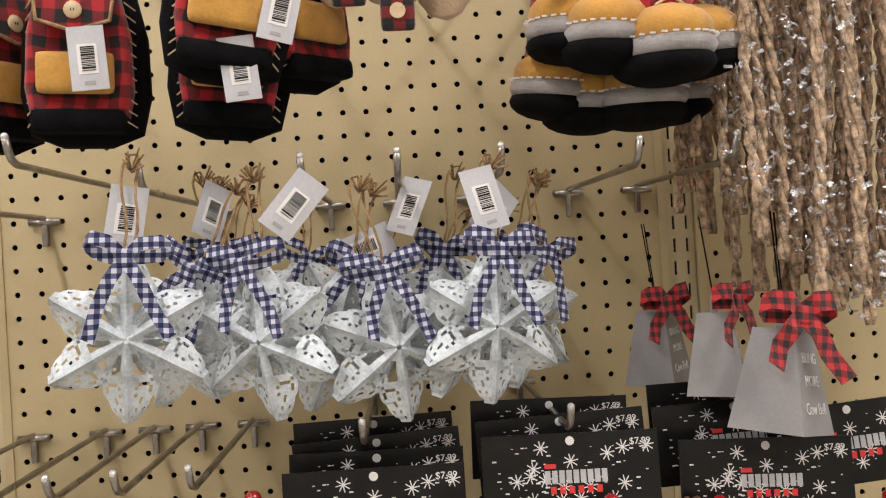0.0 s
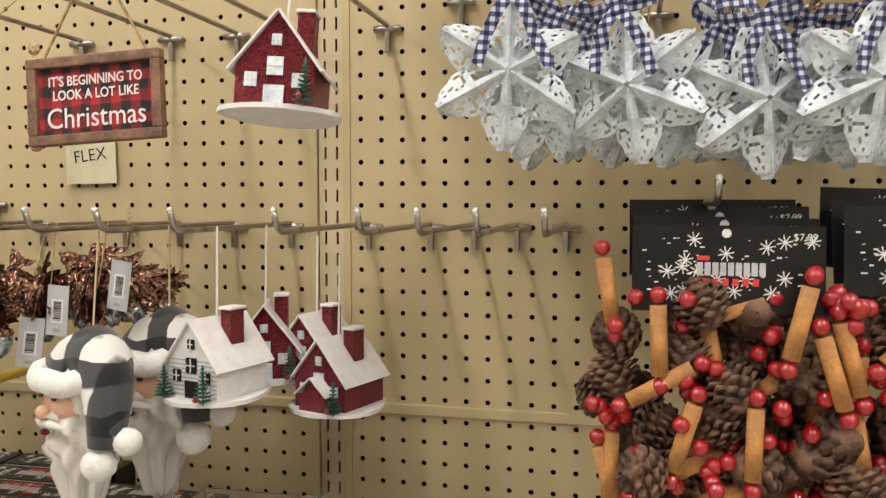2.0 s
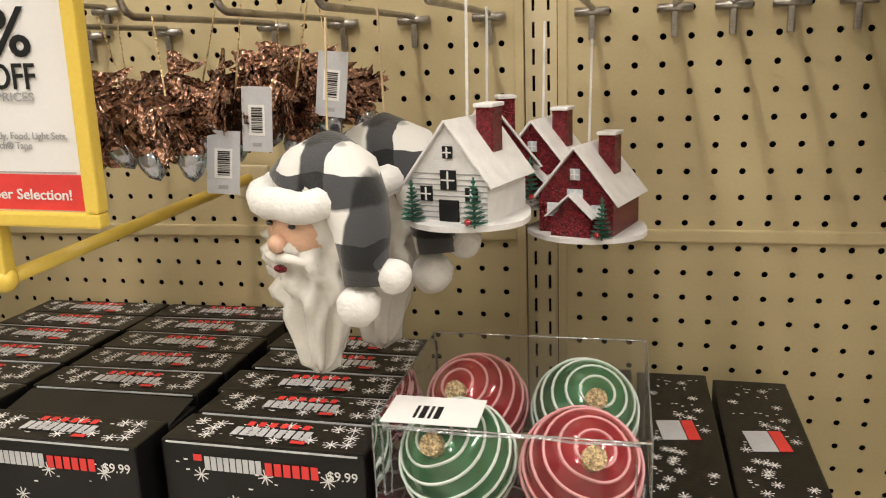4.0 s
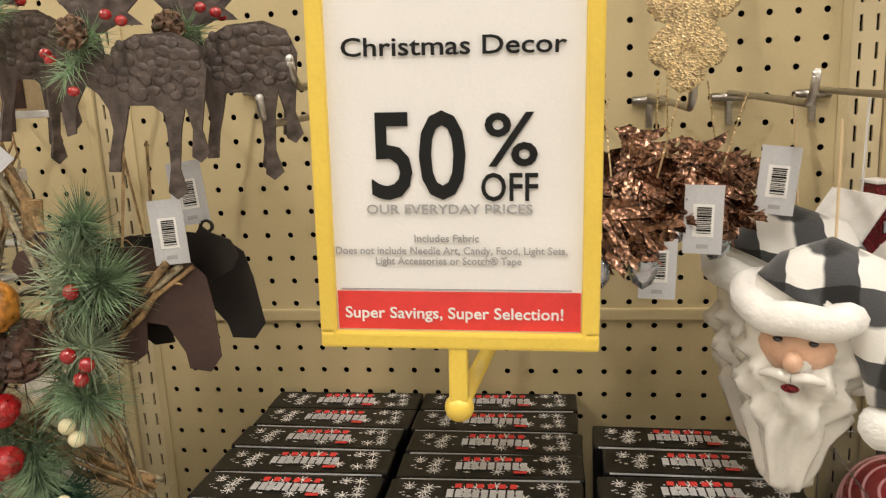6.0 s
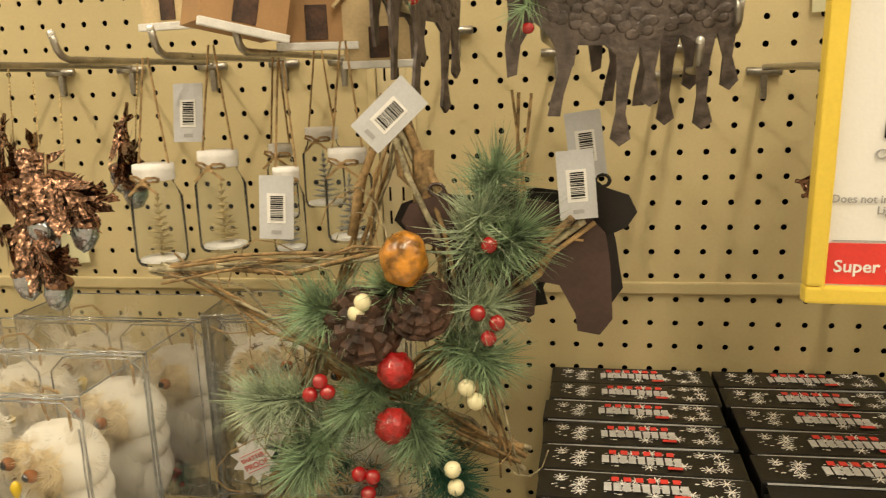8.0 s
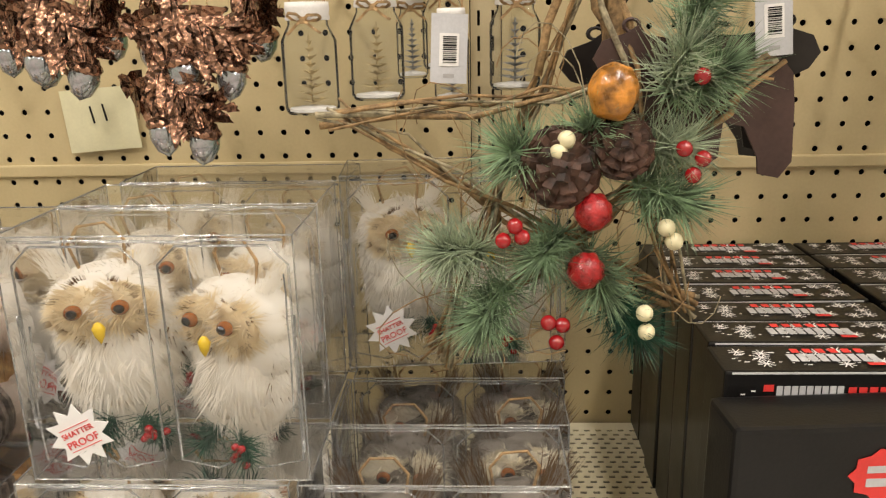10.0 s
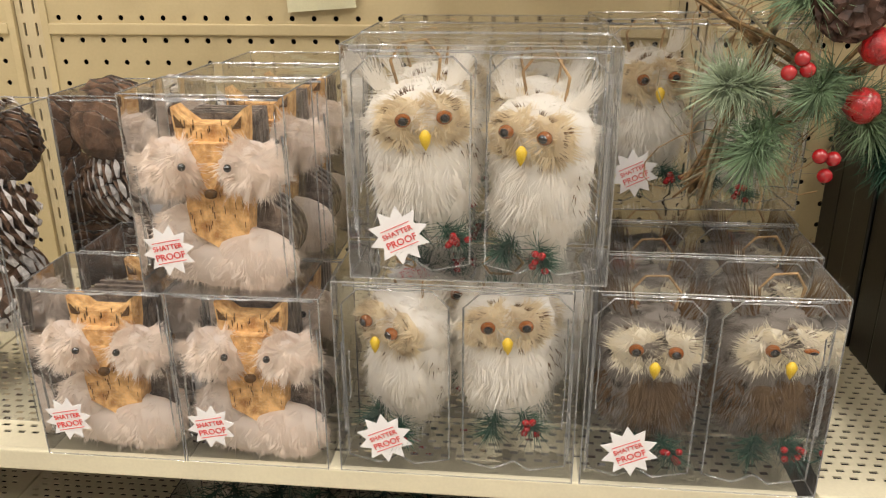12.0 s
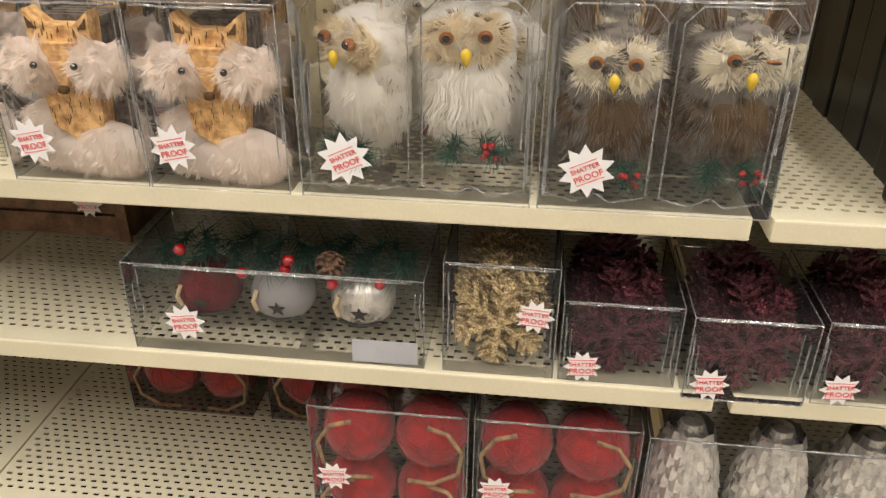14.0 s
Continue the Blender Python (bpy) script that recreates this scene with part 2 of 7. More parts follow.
M_PEG = mat("pegboard_enamel", (0.56, 0.455, 0.255), 0.42, var=0.05, scale=4, bump=0.05, fine=300)
M_POST = mat("post_enamel", (0.60, 0.50, 0.31), 0.4, var=0.05, scale=5, bump=0.04)
M_SHELF = mat("shelf_enamel", (0.70, 0.64, 0.46), 0.38, var=0.06, scale=6, bump=0.05)
# near-black colour standing in for the shade inside hollow spaces
M_DARK = mat("cavity_shade", (0.012, 0.01, 0.008), 0.9)
M_STEEL = mat("zinc_steel", (0.42, 0.39, 0.35), 0.32, metal=0.95, var=0.2, scale=60, bump=0.05)
M_CAP = mat("polished_tip", (0.85, 0.85, 0.83), 0.2, metal=0.6, var=0.05)
M_FLOOR = mat("vinyl_floor", (0.55, 0.52, 0.47), 0.35, var=0.1, scale=3)
M_CEIL = mat("ceiling_tile", (0.75, 0.74, 0.71), 0.9, var=0.05, scale=15, bump=0.3, fine=120)
M_WALL = mat("store_paint", (0.6, 0.57, 0.5), 0.7, var=0.05, scale=3)
M_TUBE = mat("lamp_diffuser", (1, 0.95, 0.85), 0.5, var=0.0, emit=4.0)
M_CARTON = mat("black_carton", (0.008, 0.0075, 0.0075), 0.33, var=0.25, scale=18, bump=0.08, coat=0.06, spec=0.32)
M_CARTON_IN = mat("dark_carton_side", (0.010, 0.009, 0.009), 0.5, var=0.25, scale=14, spec=0.25)
M_WHITE = mat("white_print", (0.78, 0.77, 0.75), 0.5, var=0.04)
M_SILVER = mat("silver_print", (0.55, 0.55, 0.56), 0.35, var=0.1)
M_RED = mat("red_print", (0.72, 0.045, 0.04), 0.45, var=0.06)
M_PAPER = mat("paper", (0.78, 0.76, 0.74), 0.65, var=0.02, scale=8)
M_TAG = mat("tag_card", (0.52, 0.52, 0.54), 0.45, var=0.08, scale=20)
M_INK = mat("black_ink", (0.012, 0.012, 0.012), 0.6, var=0.05, spec=0.2)
M_GREY_INK = mat("grey_ink", (0.35, 0.34, 0.34), 0.55, var=0.05)
M_YELLOW = mat("yellow_plastic", (0.78, 0.56, 0.09), 0.33, var=0.06, scale=10, bump=0.04)
M_NOTE = mat("yellowed_note_card", (0.68, 0.64, 0.42), 0.75, var=0.04)
M_CLEAR = clear("clear_pack_plastic", rough=0.04, ior=1.4, wave=16, haze=0.01, bump=0.3)
M_EDGE = clear("folded_plastic_edge", (0.92, 0.92, 0.90), 0.16, 2.2, 40, 0.07, 0.4)
M_TWINE = mat("jute_twine", (0.42, 0.27, 0.13), 0.9, var=0.3, scale=150, bump=0.6, fine=900)
M_SPIKE = mat("white_starburst_sticker", (0.80, 0.79, 0.79), 0.5, var=0.02)

# ---- structure: gondola wall, shelves, room ----
PITCH, WALL_Y, POSTS = 0.0254, 0.84, [-2.786, -2.024, -1.262, -0.5, 0.262, 1.024]
SEAM = 47.5 * PITCH


def perforated(u0, u1, v0, v1, holes, thick):
    """A sheet in u and v with real openings; holes: rows of (u, v, half width, half height, corners), one to a cell (cu0, cu1, cv0, cv1)."""
    g = Geo()
    for (c0, c1, d0, d1), (u, v, a, b, n) in holes:
        ring = [(u + a * math.cos(2 * math.pi * (i + 0.5) / n) / (math.cos(math.pi / n) if n == 4 else 1),
                 v + b * math.sin(2 * math.pi * (i + 0.5) / n) / (math.cos(math.pi / n) if n == 4 else 1)) for i in range(n)]
        q = n // 4
        corner = [(c1, d1), (c0, d1), (c0, d0), (c1, d0)]
        vs = [(x, 0, y) for x, y in corner] + [(x, 0, y) for x, y in ring] + [(x, thick, y) for x, y in ring]
        fs = []
        for k in range(4):
            for i in range(q):
                a0, a1 = k * q + i, (k * q + i + 1) % n
                fs.append((k, 4 + a0, 4 + a1)) if i < q - 1 or q == 1 else fs.append((k, 4 + a0, 4 + a1, (k + 1) % 4))
                fs.append((4 + a0, 4 + n + a0, 4 + n + a1, 4 + a1))
        if q == 1:
            fs += [(k, 4 + (k + 1) % 4, (k + 1) % 4) for k in range(4)]
        g.add(vs, fs)
    return g


gondola = thing("wall_north", Matrix.Identity(4), "cream enamelled pegboard gondola wall with round holes", "pegboard", kind="structure")
for a, b in zip(POSTS, POSTS[1:]):
    for lo, hi in ((12, 47), (48, 85)):
        z0, z1 = (lo - 0.5) * PITCH, (hi + 0.5) * PITCH
        if lo == 12:
            z1 = SEAM
        else:
            z0 = SEAM
        hs = []
        for i in range(28):
            x = a + (i + 1.5) * PITCH
            for n in range(lo, hi + 1):
                hs.append(((x - PITCH / 2, x + PITCH / 2, (n - 0.5) * PITCH, (n + 0.5) * PITCH), (x, n * PITCH, 0.0031, 0.0031, 12)))
        g = perforated(0, 0, 0, 0, hs, 0.0014)
        g.m = Matrix.Identity(4)
        part("pegboard_panel", g, M_PEG, gondola, at=pose(0, WALL_Y, 0))
    g = Geo()
    for e0, e1 in ((a + 0.0165, a + PITCH), (b - PITCH, b - 0.0165)):
        g.rbox(e0, e1, WALL_Y - 0.002, WALL_Y + 0.012, 0.25, 2.2, 0.0008)
    part("panel_flange", g, M_PEG, gondola)
    g = Geo().rbox(a + PITCH, b - PITCH, WALL_Y - 0.0035, WALL_Y + 0.006, SEAM - 0.0065, SEAM + 0.0065, 0.0018)
    part("seam_rail", g, M_PEG, gondola)
for x in POSTS:
    hs = []
    for n in range(10, 86):
        z = (n + 0.45) * PITCH
        for s in (-1, 1):
            u = x + s * 0.0073
            hs.append(((min(x, x + s * 0.0155), max(x, x + s * 0.0155), z - PITCH / 2, z + PITCH / 2), (u, z, 0.0014, 0.0075, 4)))
    part("slotted_post", perforated(0, 0, 0, 0, hs, 0.003), M_POST, gondola, "cream slotted steel upright", at=pose(0, WALL_Y + 0.003, 0))
# added black sheet: paints the shade seen through the peg holes and slots
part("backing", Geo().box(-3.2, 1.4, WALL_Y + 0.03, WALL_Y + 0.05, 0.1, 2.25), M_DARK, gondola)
part("top_cap", Geo().rbox(-2.8, 1.04, WALL_Y - 0.004, WALL_Y + 0.05, 2.185, 2.22, 0.003), M_POST, gondola)

room = {}
for nm, bx, mt, lb in (("floor", (-5, 4, -2.2, 1.0, -0.1, 0), M_FLOOR, "pale vinyl store floor"),
                       ("ceiling", (-5, 4, -2.2, 1.0, CEIL, CEIL + 0.1), M_CEIL, "white tiled store ceiling"),
                       ("wall_south", (-5, 4, -2.3, -2.2, 0, CEIL), M_WALL, "beige wall across the aisle"),
                       ("wall_back", (-5, 4, 1.0, 1.1, 0, CEIL), M_WALL, "beige wall behind the shelving"),
                       ("wall_west", (-5.1, -5, -2.3, 1.1, 0, CEIL), M_WALL, "beige wall at the end of the aisle"),
                       ("wall_east", (4, 4.1, -2.3, 1.1, 0, CEIL), M_WALL, "beige wall at the end of the aisle")):
    tagged(part(nm, Geo().box(*bx), mt), lb, nm.split("_")[0], kind="structure")
for tx in TUBES:
    t = thing("ceiling_light", pose(tx, -0.55, CEIL), "long white fluorescent ceiling light, lit", "ceiling light", "ceiling lights")
    part("housing", Geo().rbox(-0.1, 0.1, -1.15, 1.15, -0.06, 0, 0.01), M_CEIL, t)
    part("diffuser", Geo().rbox(-0.08, 0.08, -1.12, 1.12, -0.075, -0.061, 0.004), M_TUBE, t)


def shelf(x0, x1, z, y0, label):
    t = thing("shelf", pose(0, 0, 0), label, "shelf", "gondola shelves", "structure")
    hs, py, px = [], 0.0095, 0.0127
    ny, nx = int((WALL_Y - 0.01 - y0 - 0.03) / py), int((x1 - x0 - 0.012) / px)
    sx, sy = x0 + 0.006, y0 + 0.022
    for j in range(ny):
        for i in range(nx):
            cx, cy = sx + (i + 0.5) * px, sy + (j + 0.5) * py
            o = px * 0.22 * (1 if j % 2 else -1)
            hs.append(((cx - px / 2, cx + px / 2, cy - py / 2, cy + py / 2), (cx + o, cy, 0.0032, 0.0018, 4)))
    g = perforated(0, 0, 0, 0, hs, 0.0012)
    g.v = [(u, v, z - w) for u, w, v in g.v]
    g.f = [f[::-1] for f in g.f]
    part("deck", g, M_SHELF, t)
    g = Geo()
    ex, ey = sx + nx * px, sy + ny * py
    g.box(x0, sx, y0 + 0.004, WALL_Y - 0.006, z - 0.0012, z).box(ex, x1, y0 + 0.004, WALL_Y - 0.006, z - 0.0012, z)
    g.box(sx, ex, y0 + 0.004, sy, z - 0.0012, z).box(sx, ex, ey, WALL_Y - 0.006, z - 0.0012, z)
    part("deck_border", g, M_SHELF, t)
    g = Geo().rbox(x0, x1, y0, y0 + 0.006, z - 0.019, z + 0.0006, 0.002)
    part("front_lip", g, M_SHELF, t)
    g = Geo().box(x0, x0 + 0.002, y0 + 0.006, WALL_Y - 0.006, z - 0.018, z - 0.0014).box(x1 - 0.002, x1, y0 + 0.006, WALL_Y - 0.006, z - 0.018, z - 0.0014)
    part("side_flange", g, M_SHELF, t)
    # added black slab below the deck, shade for its holes put into colour
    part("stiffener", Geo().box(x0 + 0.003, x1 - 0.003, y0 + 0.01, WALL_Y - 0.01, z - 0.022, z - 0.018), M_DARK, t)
    return t


SH1, SH2, SH3, FRONT = 0.904, 0.734, 0.51, 0.447
GAP = -1.2175
for za, nm in ((SH1, "perforated cream metal shelf full of packed ornaments"), (SH2, "perforated cream metal shelf, half empty"), (SH3, "perforated cream metal shelf with boxed ornaments")):
    for x0, x1 in ((GAP - 1.52, GAP - 0.7625), (GAP - 0.7595, GAP - 0.0075), (GAP + 0.0075, GAP + 0.7595), (GAP + 0.7625, GAP + 1.52)):
        shelf(x0, x1, za, FRONT, nm)
tagged(part("base_deck", Geo().rbox(-2.8, 1.04, FRONT - 0.02, WALL_Y + 0.03, 0, 0.16, 0.005), M_POST), "cream steel base of the gondola", "shelf base", kind="structure")


# ---- peg hooks ----
def peg_hook(x, z, length=0.26):
    t = thing("peg_hook", pose(x, WALL_Y - 0.0015, z), "long zinc-plated peg hook with an upturned tip in the pegboard", "peg hook", "peg hooks on the wall")
    part("plate", Geo().tube([(-0.016, -0.004, 0), (0.016, -0.004, 0)], 0.0042, 8), M_STEEL, t, smooth=True)
    part("prong", Geo().cyl((-0.0127, -0.004, 0), (-0.0127, 0.012, 0), 0.0026), M_STEEL, t)
    part("prong", Geo().cyl((0.0127, -0.004, 0), (0.0127, 0.012, 0), 0.0026), M_STEEL, t)
    part("stem", Geo().rbox(-0.003, 0.003, -0.006, 0, -0.026, -0.002, 0.001), M_STEEL, t)
    L = length
    part("rod", Geo().tube([(0, -0.005, 0.004), (0, -L + 0.012, 0.003), (0, -L + 0.004, 0.006), (0, -L, 0.010), (0, -L - 0.005, 0.021)], 0.0029, 8), M_STEEL, t, smooth=True)
    part("tip", Geo().ball((0, -L - 0.0052, 0.022), 0.0031, nu=8, nv=6), M_CAP, t, smooth=True)
    return t


HOOK = peg_hook(-0.427, 65 * PITCH)
for hx, hn in ((-0.829, 65), (-0.704, 65), (-0.616, 65), (-0.549, 65), (-0.34, 66), (-0.245, 65), (-0.125, 65), (-0.052, 65), (0.028, 65), (0.136, 65), (0.213, 65),
               (-0.989, 56), (-0.773, 56), (-0.698, 56), (-0.624, 56), (-0.549, 56), (-0.451, 56), (-0.376, 56), (-0.325, 56), (-0.276, 56), (-0.221, 56), (-0.09, 57), (0.07, 57), (0.225, 57),
               (-1.82, 57), (-1.743, 57), (-1.637, 57), (-1.551, 57), (-1.456, 57), (-1.375, 57), (-1.31, 57), (-1.19, 58), (-1.09, 57), (-0.965, 57), (-0.895, 56),
               (-0.29, 75), (-0.37, 75), (-0.18, 75), (-0.05, 75), (0.07, 75), (0.15, 75), (0.3, 76), (0.4, 76)):
    copy_thing(HOOK, pose(hx, WALL_Y - 0.0015, hn * PITCH))


# ---- stickers and tags ----
def starburst(parent, x, y, z, r=0.022, tilt=25):
    pts = []
    for i in range(20):
        a = 2 * math.pi * i / 20
        k = r if i % 2 else r * 0.66
        pts.append((k * math.sin(a), k * math.cos(a)))
    s = part("sticker", Geo().plate(pts, -0.0006, 0), M_SPIKE, parent, "white starburst sticker with red words", at=pose(x, y, z, 0, -tilt, 0))
    for w, dz in (("SHATTER", 0.0008), ("PROOF", -0.0068)):
        letters("print", w, M_RED, s, 0.0072 if w == "PROOF" else 0.0055, pose(0, -0.001, dz) @ UP)
    part("rule", Geo().box(-0.011, 0.011, -0.001, -0.0006, 0.0068, 0.0072).box(-0.011, 0.011, -0.001, -0.0006, -0.0092, -0.0088), M_RED, s)
    return s


def price_tag(m, w=0.026, h=0.048, label="grey paper price tag with a barcode"):
    t = thing("price_tag", m, label, "price tag", "hanging price tags")
    part("card", Geo().box(-w / 2, w / 2, -0.0003, 0.0003, -h, 0), M_TAG, t)
    part("barcode_field", Geo().box(-w * 0.27, w * 0.27, -0.0007, -0.0003, -h * 0.75, -h * 0.28), M_PAPER, t)
    g = Geo()
    z = -h * 0.32
    while z > -h * 0.7:
        k = rnd.choice((0.0005, 0.0009, 0.0014))
        g.box(-w * 0.17, w * 0.2, -0.001, -0.0007, z - k, z)
        z -= k + rnd.choice((0.0006, 0.001))
    part("barcode", g, M_INK, t)
    part("price_print", Geo().box(-w * 0.15, w * 0.15, -0.0006, -0.0003, -h * 0.92, -h * 0.86), M_GREY_INK, t)
    return t


TAG = price_tag(pose(-1.62, 0.6, 1.42, 8, 0, 12))


# ---- black printed gift cartons in file on the shelf ----
def flakes(g, x0, x1, z0, z1, n, r, y):
    for i in range(n):
        cx, cz = rnd.uniform(x0 + r, x1 - r), rnd.uniform(z0 + r, z1 - r)
        if i % 4 == 0:
            for k in range(4):
                a = math.pi * k / 4 + 0.2
                dx, dz = r * math.cos(a), r * math.sin(a)
                nx, nz = -dz * 0.075, dx * 0.075
                g.add([(cx - dx - nx, y, cz - dz - nz), (cx + dx - nx, y, cz + dz - nz), (cx + dx + nx, y, cz + dz + nz), (cx - dx + nx, y, cz - dz + nz)], [(0, 1, 2, 3)])
        else:
            k = r * rnd.uniform(0.06, 0.15)
            g.box(cx - 2 * k, cx + 2 * k, y - 0.0001, y + 0.0001, cz - k * 0.7, cz + k * 0.7)
    return g


def wordmark(parent, x, y, z, w, flip=1, m=None, red_below=True):
    """Plain bars in the colours of the printed mark."""
    g = Geo()
    for i in range(9):
        a = x - w / 2 + w * i / 9
        g.box(a, a + w / 9 * 0.78, y - 0.0001, y, z, z + w * 0.2)
    part("mark", g, M_SILVER, parent, "white condensed wordmark shapes", at=m)
    g = Geo()
    for i in range(6):
        a = x - w * 0.42 + w * 0.86 * i / 6
        zz = z - w * 0.15 if red_below else z
        g.box(a, a + w / 9 * 0.8, y - 0.0001, y, zz, zz + w * 0.11)
    g.box(x - w * 0.5, x - w * 0.32, y - 0.0001, y, z + w * 0.23, z + w * 0.3)
    part("red_mark", g, M_RED, parent, "red wordmark shapes", at=m)


def gift_carton(m, w=0.162, d=0.0455, h=0.214):
    t = thing("gift_carton", m, "black gift carton printed with white snowflakes, standing in file", "gift box", "black cartons on the shelf")
    part("carton", Geo().rbox(-w / 2, w / 2, -d / 2, d / 2, 0, h, 0.0022), M_CARTON, t)
    top = pose(0, 0, h + 0.0005, -90)
    part("snow_print", flakes(Geo(), -w / 2 + 0.005, w / 2 - 0.005, -d / 2 + 0.003, d / 2 - 0.003, 64, 0.0062, 0), M_WHITE, t, at=top)
    wordmark(t, 0.0, -0.0004, -0.004, 0.064, m=pose(0, 0, h + 0.0007, -90, 0, 180) @ pose(0, 0, 0))
    front = pose(0, -d / 2 - 0.0005, 0)
    part("lid_edge", Geo().box(-w / 2 + 0.005, w / 2 - 0.005, -d / 2 - 0.0006, -d / 2 + 0.0004, h - 0.0022, h - 0.0010), M_SILVER, t, "pale cut edge of the lid")
    part("front_print", flakes(Geo(), -w / 2 + 0.005, w / 2 - 0.005, 0.02, h - 0.006, 60, 0.0062, 0), M_WHITE, t, at=front)
    g = Geo()
    for i in range(9):
        g.box(-0.045 + i * 0.0052, -0.045 + i * 0.0052 + 0.0042, -0.0003, 0, h - 0.022, h - 0.011)
    part("front_mark", g, M_SILVER, t, at=front)
    g = Geo()
    for i in range(6):
        g.box(0.004 + i * 0.0072, 0.004 + i * 0.0072 + 0.0055, -0.0003, 0, h - 0.022, h - 0.012)
    g.box(-0.054, -0.047, -0.0003, 0, h - 0.015, h - 0.01)
    part("front_red_mark", g, M_RED, t, at=front)
    letters("price", "$9.99", M_WHITE, t, 0.0105, front @ pose(0.064, -0.0004, h - 0.021) @ UP)
    return t


BOX_TOP = 1.118
CARTON = gift_carton(pose(-1.016, 0.815, SH1))
for cx, ys in ((-1.016, [0.768, 0.721, 0.674, 0.627, 0.58, 0.533]), (-0.848, [0.815, 0.768, 0.721, 0.674, 0.627, 0.532]), (-0.672, [0.735, 0.688, 0.641, 0.594, 0.547])):
    for i, y in enumerate(ys):
        copy_thing(CARTON, pose(cx + rnd.uniform(-0.005, 0.005), y, SH1, rnd.uniform(-1.2, 0), 0, rnd.uniform(-1.5, 1.5)))
# one carton turned with its plain back up front, and an open flap
t = thing("open_carton", pose(-0.848, 0.58, SH1), "plain black carton with a lifted top flap among the printed ones", "gift box", "black cartons on the shelf")
part("carton", Geo().rbox(-0.081, 0.081, -0.021, 0.021, 0, 0.206, 0.002), M_CARTON_IN, t)
part("flap", Geo().rbox(-0.079, 0.079, -0.02, 0.021, 0.0, 0.0012, 0.0004), M_CARTON, t, at=pose(0, 0, 0.2085, 9))
t = thing("window_carton", pose(-1.03, 0.484, SH1, 0, 0, 4), "dented black carton with a red starburst label", "gift box", "black cartons on the shelf")
part("carton", Geo().rbox(-0.083, 0.083, -0.024, 0.024, 0, 0.2, 0.004), M_CARTON, t)
part("red_label", Geo().plate([(0.028 * (1 if i % 2 else 0.86) * math.sin(math.pi * i / 10), 0.02 * (1 if i % 2 else 0.86) * math.cos(math.pi * i / 10)) for i in range(20)], -0.0006, 0), M_RED, t, "red starburst label", at=pose(0.02, -0.0245, 0.165))
part("label_print", Geo().box(-0.016, 0.016, -0.0002, 0, 0.002, 0.007).box(-0.016, 0.016, -0.0002, 0, -0.008, -0.002), M_TAG, t, at=pose(0.02, -0.0253, 0.165))

# narrow cartons lying lengthwise beside the glass balls
t = thing("narrow_carton", pose(-0.442, 0.69, SH1), "narrow black snowflake carton with a white and red label on top", "gift box", "narrow black cartons")
part("carton", Geo().rbox(-0.0335, 0.0335, -0.135, 0.135, 0, 0.165, 0.002), M_CARTON, t)
part("snow_print", flakes(Geo(), -0.03, 0.03, -0.13, 0.13, 90, 0.005, 0), M_WHITE, t, at=pose(0, 0, 0.1655, -90))
part("white_label", Geo().box(-0.016, 0.004, -0.0175, 0.0175, 0, 0.0004), M_TAG, t, at=pose(0, 0.01, 0.1655, 0, 0, 8))
part("red_label", Geo().box(0.005, 0.015, -0.0175, 0.0175, 0, 0.0004), M_RED, t, at=pose(0, 0.01, 0.1655, 0, 0, 8))
copy_thing(t, pose(-0.37, 0.685, SH1))
copy_thing(t, pose(-0.30, 0.675, SH1, 0, 0, -1))

# ---- framed sale sign on its arm ----
SW, SHT = 0.1735, 0.266
sign = thing("sale_sign", pose(-0.8485, 0.508, 1.2865, 0, 1.5, 1.5), "white paper sale sign in a yellow plastic frame on an arm", "sign")
g = Geo()
for x0, x1, z0, z1 in ((-SW / 2, SW / 2, 0, 0.0105), (-SW / 2, SW / 2, SHT - 0.0105, SHT), (-SW / 2, -SW / 2 + 0.0105, 0.0105, SHT - 0.0105), (SW / 2 - 0.0105, SW / 2, 0.0105, SHT - 0.0105)):
    g.rbox(x0, x1, -0.006, 0.006, z0, z1, 0.002)
part("frame", g, M_YELLOW, sign)
part("inner_bead", Geo().tube([(-SW / 2 + 0.009, -0.004, 0.009), (SW / 2 - 0.009, -0.004, 0.009), (SW / 2 - 0.009, -0.004, SHT - 0.009), (-SW / 2 + 0.009, -0.004, SHT - 0.009)], 0.0022, 6, closed=True), M_YELLOW, sign)
part("paper", Geo().box(-SW / 2 + 0.008, SW / 2 - 0.008, -0.0005, 0.001, 0.008, SHT - 0.008), M_PAPER, sign, "white printed paper")
part("red_band", Geo().box(-SW / 2 + 0.0112, SW / 2 - 0.0112, -0.0012, -0.0005, 0.0115, 0.036), M_RED, sign)
part("top_band", Geo().box(-SW / 2 + 0.0112, SW / 2 - 0.0112, -0.0012, -0.0005, 0.2225, 0.2545), M_RED, sign)
PX = 0.151 / 511


def sign_text(name, body, mt, xa, xb, ybase, size):
    ob = letters(name, body, mt, sign, size, pose(0, 0, 0), bold=0.012)
    w = max(v.co.x for v in ob.data.vertices) - min(v.co.x for v in ob.data.vertices)
    k = (xb - xa) * PX / w
    for v in ob.data.vertices:
        v.co.x *= k
    mx = (max(v.co.x for v in ob.data.vertices) + min(v.co.x for v in ob.data.vertices)) / 2
    ob.matrix_basis = pose(((xa + xb) / 2 - 962) * PX - mx, -0.0016, 0.0115 + (715 - ybase) * PX) @ UP
    return ob


